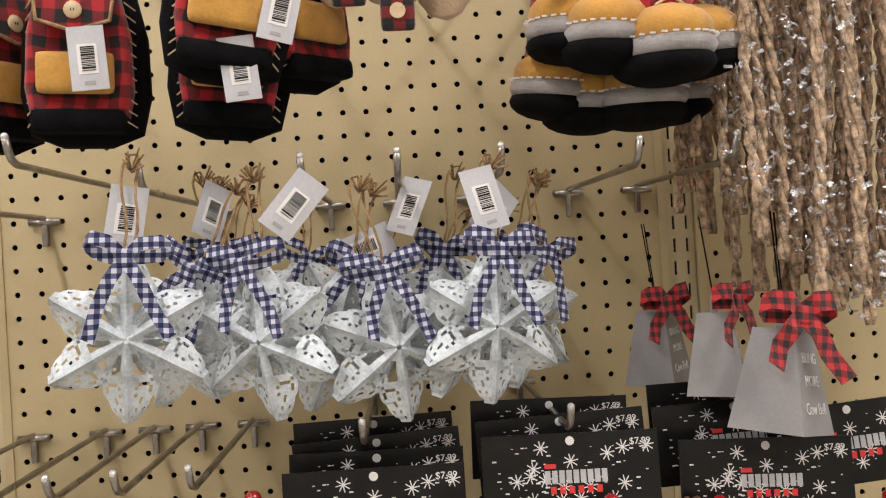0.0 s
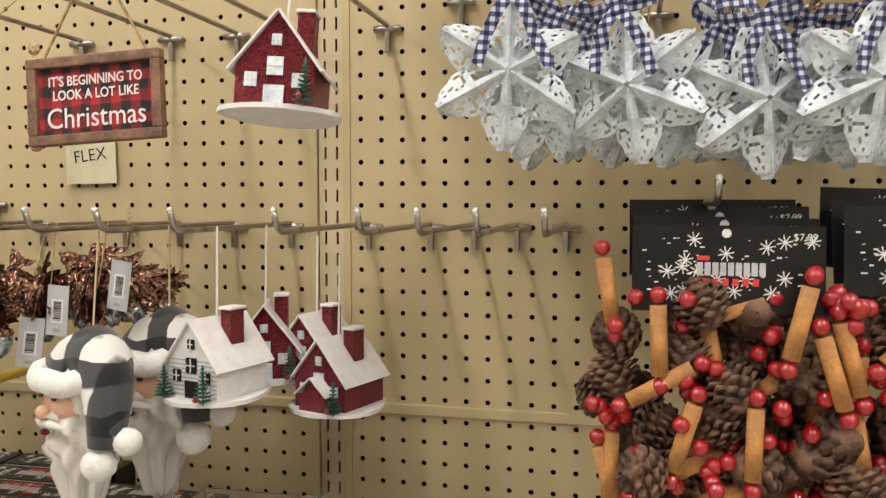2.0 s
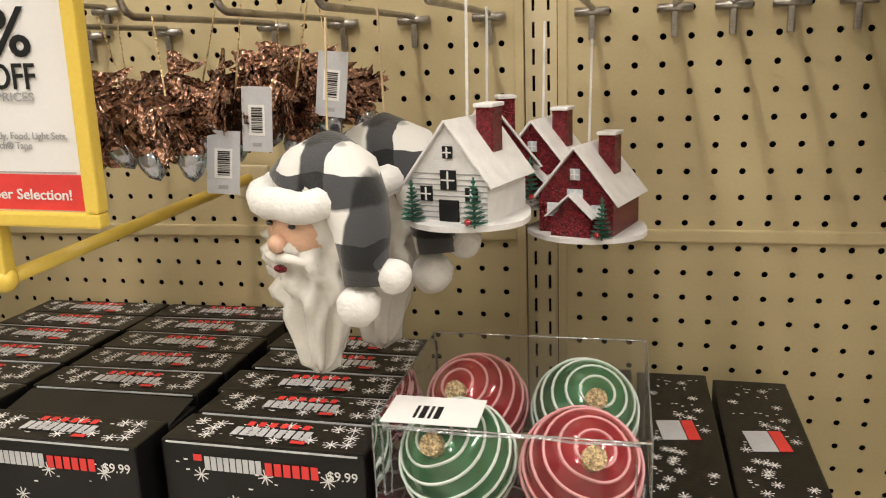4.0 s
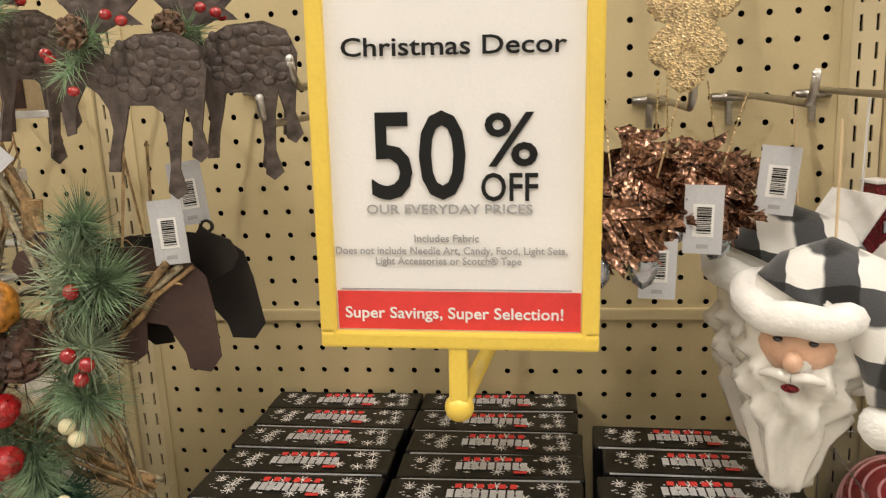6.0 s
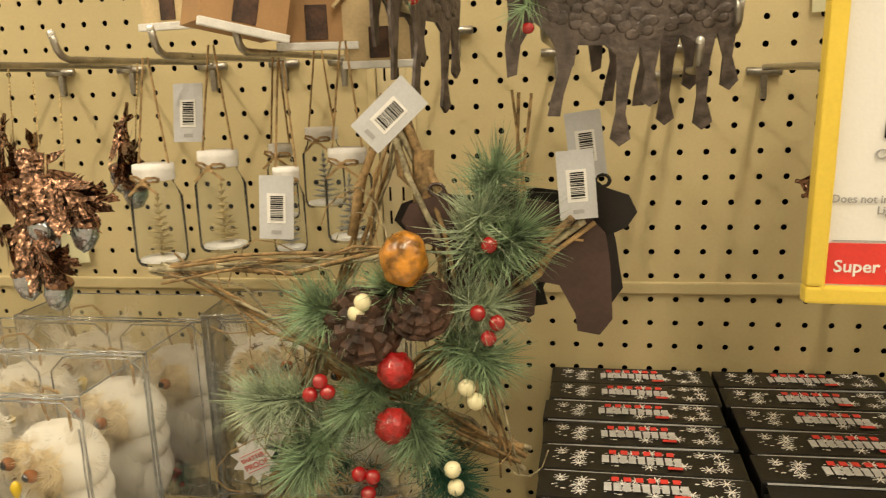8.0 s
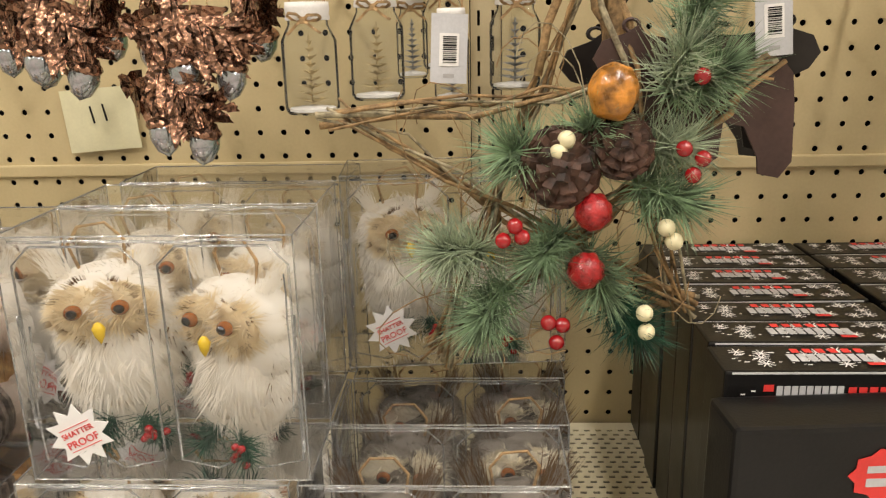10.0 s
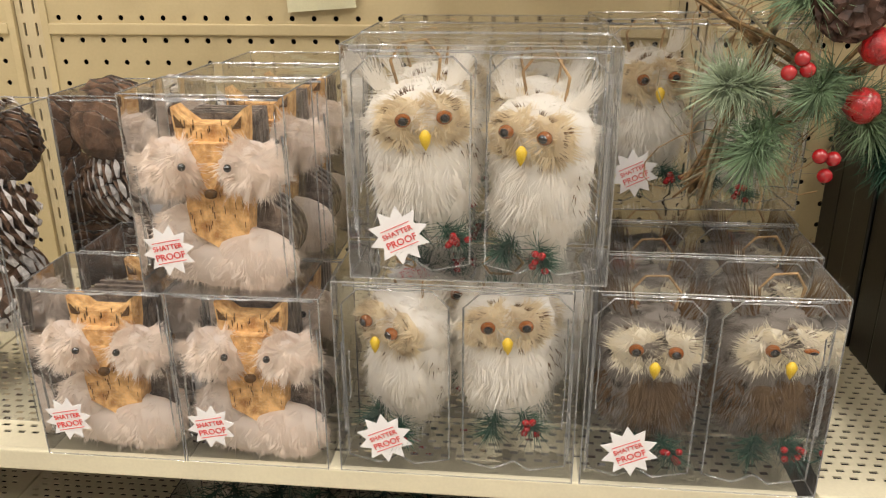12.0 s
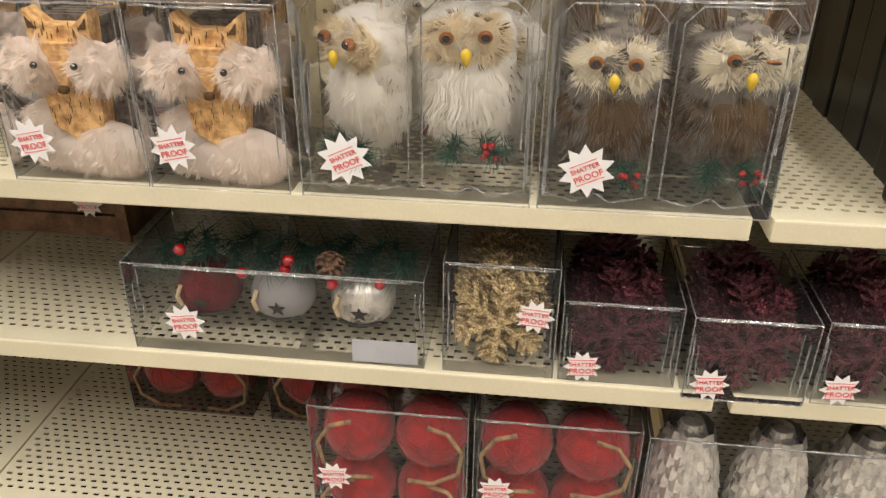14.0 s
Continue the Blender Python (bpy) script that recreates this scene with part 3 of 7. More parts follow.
sign_text("headline", "Christmas Decor", M_INK, 737, 1183, 149, 0.0152)
sign_text("number", "50", M_INK, 790, 984, 432, 0.0735)
sign_text("percent", "%", M_INK, 1022, 1128, 367, 0.044)
sign_text("off", "OFF", M_INK, 1014, 1129, 439, 0.0238)
sign_text("prices_line", "OUR EVERYDAY PRICES", M_GREY_INK, 777, 1118, 466, 0.0082)
sign_text("small_print", "Includes Fabric", M_GREY_INK, 875, 1009, 525, 0.0066)
sign_text("small_print", "Does not include Needle Art, Candy, Food, Light Sets,", M_GREY_INK, 707, 1189, 551, 0.0066)
sign_text("small_print", "Light Accessories or Scotch® Tape", M_GREY_INK, 792, 1096, 573, 0.0066)
part("fine_print", Geo().box(-0.073, 0.07, -0.0012, -0.0008, 0.0372, 0.0378), M_GREY_INK, sign)
sign_text("slogan", "Super Savings, Super Selection!", M_PAPER, 722, 1182, 690, 0.0102)
part("stem", Geo().rbox(-0.006, 0.006, -0.005, 0.007, -0.039, 0.002, 0.002), M_YELLOW, sign)
part("knuckle", Geo().ball((0, 0.001, -0.041), 0.0095, nu=14, nv=10), M_YELLOW, sign, smooth=True)
part("arm", Geo().tube([(0, 0, -0.041), (0.045, 0.322, -0.018)], 0.0055, 10), M_YELLOW, sign, smooth=True)
part("wall_mount", Geo().rbox(0.028, 0.066, 0.316, 0.324, -0.04, -0.004, 0.002), M_POST, sign)

# ---- more materials ----
def furmat(name, col, flecks, amount=0.35):
    """Fur: light partly passes through the hairs; darker flecks at two scales."""
    m, nt, p, ln = nodes_of(name)
    tc = nt.nodes.new("ShaderNodeTexCoord")
    nz = nt.nodes.new("ShaderNodeTexNoise")
    nz.inputs["Scale"].default_value, nz.inputs["Detail"].default_value = 75, 6
    ln.new(tc.outputs["Object"], nz.inputs["Vector"])
    mr = nt.nodes.new("ShaderNodeMapRange")
    mr.inputs["From Min"].default_value, mr.inputs["From Max"].default_value, mr.inputs["To Max"].default_value = 0.5, 0.72, amount
    ln.new(nz.outputs["Fac"], mr.inputs["Value"])
    mix = nt.nodes.new("ShaderNodeMix")
    mix.data_type = "RGBA"
    mix.inputs["A"].default_value, mix.inputs["B"].default_value = (*col, 1), (*flecks, 1)
    ln.new(mr.outputs[0], mix.inputs["Factor"])
    df, tl, mx = nt.nodes.new("ShaderNodeBsdfDiffuse"), nt.nodes.new("ShaderNodeBsdfTranslucent"), nt.nodes.new("ShaderNodeMixShader")
    ln.new(mix.outputs["Result"], df.inputs[0])
    ln.new(mix.outputs["Result"], tl.inputs[0])
    mx.inputs[0].default_value = 0.5
    ln.new(df.outputs[0], mx.inputs[1])
    ln.new(tl.outputs[0], mx.inputs[2])
    ln.new(mx.outputs[0], nt.nodes["Material Output"].inputs["Surface"])
    return m


M_FUR_W = furmat("white_fur", (0.96, 0.93, 0.87), (0.62, 0.50, 0.34), 0.3)
M_FUR_C = furmat("cream_fur", (0.90, 0.80, 0.60), (0.40, 0.26, 0.12), 0.35)
M_FUR_B = furmat("brown_feather", (0.20, 0.12, 0.06), (0.05, 0.03, 0.015), 0.7)
M_FUR_G = furmat("grey_fur", (0.36, 0.32, 0.28), (0.05, 0.04, 0.03), 0.9)
M_FUR_M = furmat("mottled_brown_feather", (0.24, 0.16, 0.09), (0.05, 0.03, 0.015), 0.85)
M_FUR_F = furmat("pale_cream_fur", (0.97, 0.91, 0.76), (0.80, 0.66, 0.44), 0.12)
M_FUR_P = furmat("pale_pink_fur", (0.95, 0.87, 0.79), (0.80, 0.68, 0.60), 0.35)
M_EYE = mat("amber_eye", (0.24, 0.075, 0.015), 0.08, var=0.1, coat=1.0)
M_PUPIL = mat("black_bead", (0.006, 0.005, 0.005), 0.08, var=0.0, coat=1.0)
M_BEAK = mat("yellow_beak", (0.80, 0.55, 0.03), 0.35, var=0.08)
M_CORK = mat("cork_bark", (0.74, 0.47, 0.20), 0.85, var=0.3, scale=140, bump=0.7, fine=300, hue=(0.45, 0.22, 0.07))
M_BARK = mat("grey_bark", (0.20, 0.16, 0.13), 0.9, var=0.4, scale=120, bump=0.7, fine=260)
M_NEEDLE = mat("frosted_needle", (0.24, 0.35, 0.20), 0.6, var=0.4, scale=60, bump=0.0, spread=0.1)
M_NEEDLE_L = mat("pale_needle", (0.42, 0.50, 0.34), 0.6, var=0.3, scale=60, bump=0.0)
M_NEEDLE_D = mat("dark_needle", (0.02, 0.085, 0.05), 0.55, var=0.3, scale=60, bump=0.0)
M_BERRY = mat("red_berry", (0.36, 0.008, 0.012), 0.16, var=0.12, scale=80, bump=0.0, coat=0.8)
M_APPLE = mat("sugared_red_apple", (0.42, 0.012, 0.014), 0.3, var=0.3, scale=160, bump=0.7, fine=420, coat=0.5)
M_CREAMBERRY = mat("cream_berry", (0.82, 0.74, 0.48), 0.3, var=0.06, bump=0.05)
M_CONE = mat("brown_pinecone", (0.17, 0.095, 0.055), 0.75, var=0.4, scale=70, bump=0.4)
M_CONE_D = mat("dark_pinecone", (0.085, 0.04, 0.025), 0.6, var=0.4, scale=70, bump=0.4)
M_SNOWCONE = mat("snow_tipped_pinecone", (0.40, 0.34, 0.29), 0.85, var=0.3, scale=45, bump=0.4, hue=(0.08, 0.04, 0.02))
M_SNOWTIP = mat("snowy_tip", (0.74, 0.70, 0.66), 0.9, var=0.3, scale=60, bump=0.5)
M_CINNAMON = mat("cinnamon_bark", (0.56, 0.26, 0.075), 0.7, var=0.2, scale=60, bump=0.4)
M_TWIG = mat("brown_twig", (0.32, 0.20, 0.09), 0.75, var=0.4, scale=90, bump=0.5)
M_LICHEN = mat("lichen_twig", (0.40, 0.34, 0.22), 0.85, var=0.35, scale=120, bump=0.6)
M_WALNUT = mat("orange_nut", (0.55, 0.22, 0.03), 0.3, var=0.35, scale=80, bump=0.8, fine=160, coat=0.6)
M_PLAID = woven("red_black_plaid", (0.42, 0.014, 0.018), (0.008, 0.007, 0.008), 0.019)
M_PLAID_BOW = woven("red_black_check", (0.52, 0.025, 0.028), (0.015, 0.012, 0.012), 0.012)
M_GINGHAM = woven("navy_gingham", (0.62, 0.63, 0.70), (0.006, 0.008, 0.045), 0.0068, mid=(0.10, 0.11, 0.22))
M_BUFFALO = woven("black_white_check", (0.72, 0.70, 0.66), (0.006, 0.006, 0.006), 0.035, mid=(0.05, 0.05, 0.053))
M_BLACKFELT = mat("black_felt", (0.005, 0.005, 0.006), 0.95, var=0.3, scale=60, bump=0.5, spec=0.12)
M_GREYFELT = mat("grey_felt", (0.38, 0.36, 0.35), 0.95, var=0.1, scale=60, bump=0.5, sheen=0.3)
M_MUSTARD = mat("mustard_suede", (0.60, 0.31, 0.055), 0.9, var=0.12, scale=45, bump=0.35, sheen=0.3)
M_BEIGE = mat("beige_plush", (0.60, 0.44, 0.29), 0.95, var=0.12, scale=50, bump=0.5, sheen=0.4)
M_BUTTON = mat("wood_button", (0.66, 0.50, 0.30), 0.5, var=0.1)
M_GALV = mat("galvanized_white_metal", (0.68, 0.74, 0.77), 0.45, metal=0.15, var=0.22, scale=50, bump=0.25)
M_BELL = mat("grey_painted_tin", (0.30, 0.29, 0.29), 0.55, var=0.08, scale=25, bump=0.1)
M_TINSEL = glitter("iridescent_sequin", (0.92, 0.90, 0.95), 0.5, 500, 0.15, 0.5)
M_ROPE = mat("brown_rope", (0.68, 0.50, 0.34), 0.85, var=0.4, scale=130, bump=0.7, fine=500)
M_RUST = mat("hammered_dark_iron", (0.105, 0.08, 0.07), 0.5, metal=0.3, var=0.25, scale=130, bump=1.0, fine=120)
M_BROWNTIN = mat("dark_brown_tin", (0.075, 0.042, 0.036), 0.5, metal=0.2, var=0.15, scale=30, bump=0.05)
M_BLACKTIN = mat("black_tin", (0.02, 0.015, 0.013), 0.5, metal=0.2, var=0.2, scale=30, bump=0.05)
M_SNOWCARD = mat("white_glitter_card", (0.78, 0.76, 0.74), 0.6, var=0.06, scale=70, bump=0.3, fine=700)
M_REDGLIT = glitter("red_glitter_card", (0.24, 0.014, 0.022), 0.4, 700, 0.25, 0.3)
M_BRUSH = mat("bottle_brush", (0.03, 0.16, 0.105), 0.6, var=0.3, scale=70, bump=0.1)
M_BRUSH_T = mat("tan_bottle_brush", (0.58, 0.46, 0.24), 0.6, var=0.2, scale=70)
M_BRUSH_G = mat("grey_bottle_brush", (0.33, 0.33, 0.32), 0.6, var=0.2, scale=70)
M_COPPER = glitter("copper_glitter", (0.37, 0.205, 0.135), 0.9, 220, 0.27, 0.15)
M_GOLD = glitter("gold_glitter", (0.90, 0.62, 0.33), 0.4, 600, 0.28, 0.38)
M_BURG = glitter("burgundy_glitter", (0.16, 0.040, 0.055), 0.6, 500, 0.28, 0.2)
M_IRID = mat("iridescent_glass", (0.42, 0.40, 0.45), 0.08, metal=0.8, var=0.4, scale=22, bump=0.0, hue=(0.10, 0.30, 0.22))
M_PORC = mat("glossy_white_porcelain", (0.78, 0.75, 0.69), 0.22, var=0.06, scale=30, bump=0.0, coat=0.5)
M_SKIN = mat("painted_porcelain_face", (0.70, 0.42, 0.28), 0.3, var=0.12, scale=40, bump=0.0, coat=0.4)
M_POM = mat("white_pompom", (0.80, 0.78, 0.74), 0.95, var=0.05, scale=90, bump=0.6, sheen=0.5)
M_WOODFRAME = mat("brown_wood_frame", (0.22, 0.115, 0.065), 0.55, var=0.3, scale=50, bump=0.2)
M_KRAFT = mat("kraft_cardboard", (0.42, 0.235, 0.11), 0.7, var=0.08, scale=30, bump=0.1)
M_PALEWOOD = mat("pale_wood", (0.62, 0.47, 0.27), 0.6, var=0.12, scale=40, bump=0.1)
M_SWIRL_W = mat("white_piping", (0.72, 0.78, 0.70), 0.5, var=0.1, scale=60, bump=0.3)
M_SWIRL_P = mat("pink_piping", (0.72, 0.36, 0.36), 0.5, var=0.1, scale=60, bump=0.3)
M_YARN = mat("red_yarn", (0.44, 0.016, 0.016), 0.85, var=0.25, scale=90, bump=0.7, fine=500, sheen=0.3)
M_SILVERCONE = mat("antique_silver", (0.80, 0.76, 0.70), 0.3, metal=0.6, var=0.25, scale=60, bump=0.15)


# ---- shared shapes ----
def bow(g, c, s=1.0, droop=1.0, w=0.010, seed=0):
    """A ribbon bow: two loops, two tails and a knot, facing -y."""
    r = random.Random(seed)
    cx, cy, cz = c
    for sgn in (-1, 1):
        k = r.uniform(0.85, 1.1)
        lift = r.uniform(0.004, 0.012) * s
        pts = [(cx, cy, cz), (cx + sgn * 0.010 * s, cy - 0.006 * s, cz + 0.006 * s + lift * 0.5), (cx + sgn * 0.026 * s * k, cy - 0.004 * s, cz + lift + 0.004 * s),
               (cx + sgn * 0.031 * s * k, cy + 0.002 * s, cz + lift), (cx + sgn * 0.024 * s * k, cy + 0.007 * s, cz + lift * 0.6 - 0.003 * s), (cx + sgn * 0.009 * s, cy + 0.004 * s, cz), (cx, cy, cz)]
        g.strip(pts, (sgn * -0.25, 0.15, 1), w * s)
        tl = r.uniform(0.85, 1.15) * droop
        pts = [(cx, cy - 0.003 * s, cz), (cx + sgn * 0.010 * s, cy - 0.008 * s, cz - 0.012 * s * tl), (cx + sgn * 0.018 * s, cy - 0.006 * s, cz - 0.026 * s * tl), (cx + sgn * r.uniform(0.020, 0.034) * s, cy - 0.009 * s, cz - 0.043 * s * tl)]
        g.strip(pts, (1, 0.1, sgn * 0.55), w * s)
    g.rbox(cx - 0.0055 * s, cx + 0.0055 * s, cy - 0.007 * s, cy + 0.004 * s, cz - 0.006 * s, cz + 0.006 * s, 0.0015 * s)
    return g


def twine(g, a, b, sag=0.003, r=0.0008, n=5):
    a, b = Vector(a), Vector(b)
    pts = []
    for i in range(n + 1):
        t = i / n
        p = a.lerp(b, t)
        pts.append((p.x + sag * math.sin(math.pi * t * 2), p.y + sag * math.sin(math.pi * t), p.z))
    return g.tube(pts, r, 5)


def needles(g, c, axis, n, length, w=0.0006, spread=1.0, seed=0):
    r = random.Random(seed)
    c, axis = Vector(c), Vector(axis).normalized()
    for _ in range(n):
        d = (axis * r.uniform(0.15, 1.0) + Vector((r.gauss(0, 1), r.gauss(0, 1), r.gauss(0, 1))).normalized() * spread).normalized()
        g.blade(c + axis * r.uniform(-0.3, 0.5) * length, d * length * r.uniform(0.6, 1.1), w)
    return g


def cone_geo(r, h, rows=7, per=9, open_=0.55, tips=False):
    """A pine cone: core and spiral rows of thick scales."""
    g = Geo() if tips else Geo().lathe([(0.001, -h / 2), (r * 0.5, -h * 0.4), (r * 0.6, -h * 0.1), (r * 0.45, h * 0.25), (0.001, h * 0.48)], n=10)
    for i in range(rows):
        f = (i + 0.5) / rows
        z = -h * 0.46 + h * 0.92 * f
        rr = r * math.sin(math.pi * min(1, 0.18 + 0.8 * f)) ** 0.75
        k = max(4, int(per * rr / r + 1))
        for j in range(k):
            a = 2 * math.pi * (j + 0.5 * (i % 2)) / k
            m = Matrix.Rotation(a, 4, "Z") @ Matrix.Translation((rr * 0.40, 0, z)) @ Matrix.Rotation(-open_ * (1 - 0.7 * f), 4, "Y")
            g.m = m
            s = r * 0.42 * (0.6 + 0.4 * rr / r)
            t = s * 0.16
            L = rr * 0.62
            if tips:
                g.add([(L * 0.8, -s * 0.5, t * 1.0), (L * 0.8, s * 0.5, t * 1.0), (L * 1.02, s * 0.6, t * 0.6), (L * 1.2, 0, t * 0.4), (L * 1.02, -s * 0.6, t * 0.6), (L, 0, t * 2.2)], [(0, 4, 5), (4, 3, 5), (3, 2, 5), (2, 1, 5), (1, 0, 5)])
                continue
            g.add([(0, -s * 0.5, -t), (0, s * 0.5, -t), (L, s * 0.62, -t), (L * 1.15, 0, -t * 0.3), (L, -s * 0.62, -t), (0, 0, t), (L, 0, t * 1.6)],
                  [(0, 4, 3, 2, 1), (0, 5, 6, 4), (1, 2, 6, 5), (4, 6, 3), (2, 3, 6)])
    g.m = Matrix.Identity(4)
    return g


def clear_box(parent, w, d, h, name="clear_box", mt=None):
    """A clear folded plastic box with visible bent edges and added highlight streaks; front face at y = 0, base at z =
    0.
    """
    s = part(name, Geo().box(-w / 2, w / 2, 0, d, 0, h), mt or M_CLEAR, parent, "clear folded plastic box")
    s.visible_shadow = False
    g = Geo()
    c = [(x, y, z) for x in (-w / 2, w / 2) for y in (0, d) for z in (0, h)]
    for i in range(8):
        for j in range(i + 1, 8):
            if sum(abs(a - b) > 1e-6 for a, b in zip(c[i], c[j])) == 1:
                g.tube([c[i], c[j]], 0.0006, 5)
    e = part("folded_edge", g, M_EDGE, parent)
    e.visible_shadow = False
    # added pale glossy tubes that imitate streak highlights near the sides and top
    g = Geo()
    q = random.Random(int(w * 1000))
    for sx in (-1, 1):
        for k, r_ in ((0.004, 0.0009), (0.009, 0.0006)):
            x = sx * (w / 2 - k)
            z0, z1 = q.uniform(0.05, 0.4), q.uniform(0.6, 0.95)
            g.tube([(x + q.uniform(-0.0006, 0.0006), 0.004 + k * 0.4, h * (z0 + (z1 - z0) * i / 6)) for i in range(7)], r_, 6)
    g.tube([(w * (-0.46 + 0.92 * i / 8), 0.003 + q.uniform(0, 0.001), h - 0.004 + q.uniform(-0.0008, 0.0008)) for i in range(9)], 0.0010, 6)
    e = part("bent_fold", g, M_EDGE, parent, smooth=True)
    e.visible_shadow = False
    return s


# ---- owls ----
def fur(g, n, c, r, length, w, down=0.5, seed=0, keep=None):
    q = random.Random(seed)
    c = Vector(c)
    for _ in range(int(n * 2.4)):
        d = Vector((q.gauss(0, 1), q.gauss(0, 1), q.gauss(0, 1))).normalized()
        if d.y > 0.35 or (keep and not keep(d)):
            continue
        p = c + Vector((d.x * r[0], d.y * r[1], d.z * r[2])) * 0.95
        tuft = noise.noise_vector(p * 110 + Vector((seed, 0, 0)))
        v = (d * 0.42 + Vector((q.uniform(-0.12, 0.12), 0, -down)) + tuft * 0.8).normalized()
        flat_hair(g, p, v * length * (q.uniform(0.5, 1.0) if q.random() < 0.93 else q.uniform(1.0, 1.5)), w * 0.75)
    return g


def owl(parent, x, y, z, kind, turn=0, lean=0, wink=False, seed=0):
    """A furry owl ornament; its feet at z."""
    main, face, chest = (M_FUR_W, M_FUR_C, M_FUR_W) if kind == "white" else (M_FUR_G, M_FUR_F, M_FUR_M)
    at = pose(x, y, z, 0, lean, turn) @ Matrix.Diagonal((1.2, 1.05, 1.04, 1))
    o = part("owl", Geo().ball((0, 0.004, 0.038), 0.031, 0.026, 0.040, 18, 12, 0.12, seed).ball((0, 0, 0.083), 0.0325, 0.026, 0.025, 18, 12, 0.1, seed + 1).ball((0, 0.002, 0.062), 0.0325, 0.026, 0.028, 18, 12, 0.08, seed + 2), main, parent,
             "white furry owl" if kind == "white" else "grey and brown furry owl", True, at)
    g = Geo()
    fur(g, 1000, (0, 0.004, 0.038), (0.030, 0.026, 0.040), 0.014, 0.0005, 0.9, seed)
    fur(g, 900, (0, 0, 0.083), (0.0325, 0.026, 0.025), 0.009, 0.0005, 0.35, seed + 3)
    fur(g, 700, (0, 0.002, 0.062), (0.0325, 0.026, 0.028), 0.010, 0.0005, 0.9, seed + 4)
    q = random.Random(seed)
    for sx in (-1, 1):
        for _ in range(80):
            flat_hair(g, (sx * q.uniform(0.016, 0.026), q.uniform(-0.01, 0.006), 0.104), (sx * q.uniform(0.002, 0.016), q.uniform(-0.004, 0.004), q.uniform(0.012, 0.03)), 0.0003)
    for _ in range(120):
        flat_hair(g, (q.uniform(-0.012, 0.024), q.uniform(-0.016, 0), q.uniform(0.004, 0.02)), (q.uniform(-0.004, 0.012), -0.003, -q.uniform(0.012, 0.026)), 0.0003)
    part("fur", g, main, o)
    g = Geo()
    for sx in (-1, 1):
        g.ball((sx * 0.010, -0.0195, 0.083), 0.0165, 0.006, 0.0165, 14, 8, 0.2, seed)
        fur(g, 420, (sx * 0.010, -0.0195, 0.083), (0.0165, 0.006, 0.0165), 0.010, 0.0006, 0.05, seed + 5)
    part("face_disc", g, face, o, "cream feathered face disc", True)
    g = Geo()
    for k in range(16 if kind == "white" else 4):
        a = q.uniform(0.2, 2.9) if k < 8 else q.uniform(3.2, 6.2)
        e = q.uniform(0.75, 1.1)
        for _ in range(9):
            b = a + q.gauss(0, 0.09)
            flat_hair(g, (0.024 * e * math.cos(b), -0.0265 + 0.004 * e, 0.084 + 0.020 * e * math.sin(b)), (0.005 * math.cos(b) + q.gauss(0, 0.001), -0.003, 0.005 * math.sin(b)), 0.00028)
    part("brown_flecks", g, M_FUR_B, o)
    cr = (0.025, 0.015, 0.032) if kind == "white" else (0.019, 0.014, 0.026)
    g = Geo().ball((0.002, -0.012, 0.045), *cr, 14, 10, 0.15, seed)
    fur(g, 700, (0.002, -0.012, 0.045), cr, 0.018, 0.00055, 1.0, seed + 9)
    part("chest", g, chest, o, "", True)
    g = Geo()
    if kind == "white":
        fur(g, 60, (0.004, 0.003, 0.05), (0.033, 0.027, 0.036), 0.008, 0.0006, 0.8, seed + 21, lambda d: d.x > 0.2)
    else:
        fur(g, 520, (0, 0.003, 0.046), (0.034, 0.027, 0.042), 0.012, 0.0008, 0.8, seed + 21, lambda d: abs(d.x) > 0.62 and d.z < 0.55)
        for sx in (-1, 1):
            for _ in range(60):
                flat_hair(g, (sx * q.uniform(0.014, 0.026), q.uniform(-0.008, 0.008), 0.103), (sx * q.uniform(0.001, 0.016), q.uniform(-0.004, 0.004), q.uniform(0.018, 0.034)), 0.0006)
    part("dark_hair", g, M_FUR_B, o)
    for sx in (-1, 1):
        k = 0.35 if wink and sx > 0 else 1
        part("eye", Geo().ball((sx * 0.0118, -0.0300, 0.087), 0.0048, 0.0042, 0.0048 * k, 14, 10), M_EYE, o, "glossy amber eye", True)
        part("pupil", Geo().ball((sx * 0.0118, -0.0333, 0.087), 0.0030, 0.0022, 0.0029 * k, 10, 6), M_PUPIL, o, "", True)
    part("beak", Geo().lathe([(0.0001, -0.0085), (0.0026, -0.0035), (0.0036, 0.0015), (0.0017, 0.0048), (0.0001, 0.0056)], (0, -0.0335, 0.075), 10), M_BEAK, o, "yellow beak", True)
    part("hanging_loop", Geo().tube([(-0.012, 0, 0.106), (-0.015, -0.002, 0.122), (-0.008, -0.003, 0.133), (0.006, -0.003, 0.134), (0.014, -0.002, 0.122), (0.012, 0, 0.106)], 0.001, 6), M_TWINE, o)
    part("greenery", needles(needles(Geo(), (-0.008, -0.02, 0.006), (-0.3, -0.4, -0.6), 150, 0.020, 0.0005, 0.9, seed), (0.012, -0.02, 0.004), (0.5, -0.4, -0.5), 150, 0.020, 0.0005, 0.9, seed + 1), M_NEEDLE_D, o)
    b = Geo()
    for i in range(6):
        b.ball((0.016 + q.uniform(-0.007, 0.007), -0.027, q.uniform(-0.006, 0.006)), 0.0026, nu=8, nv=6)
    part("berries", b, M_BERRY, o, "", True)
    return o


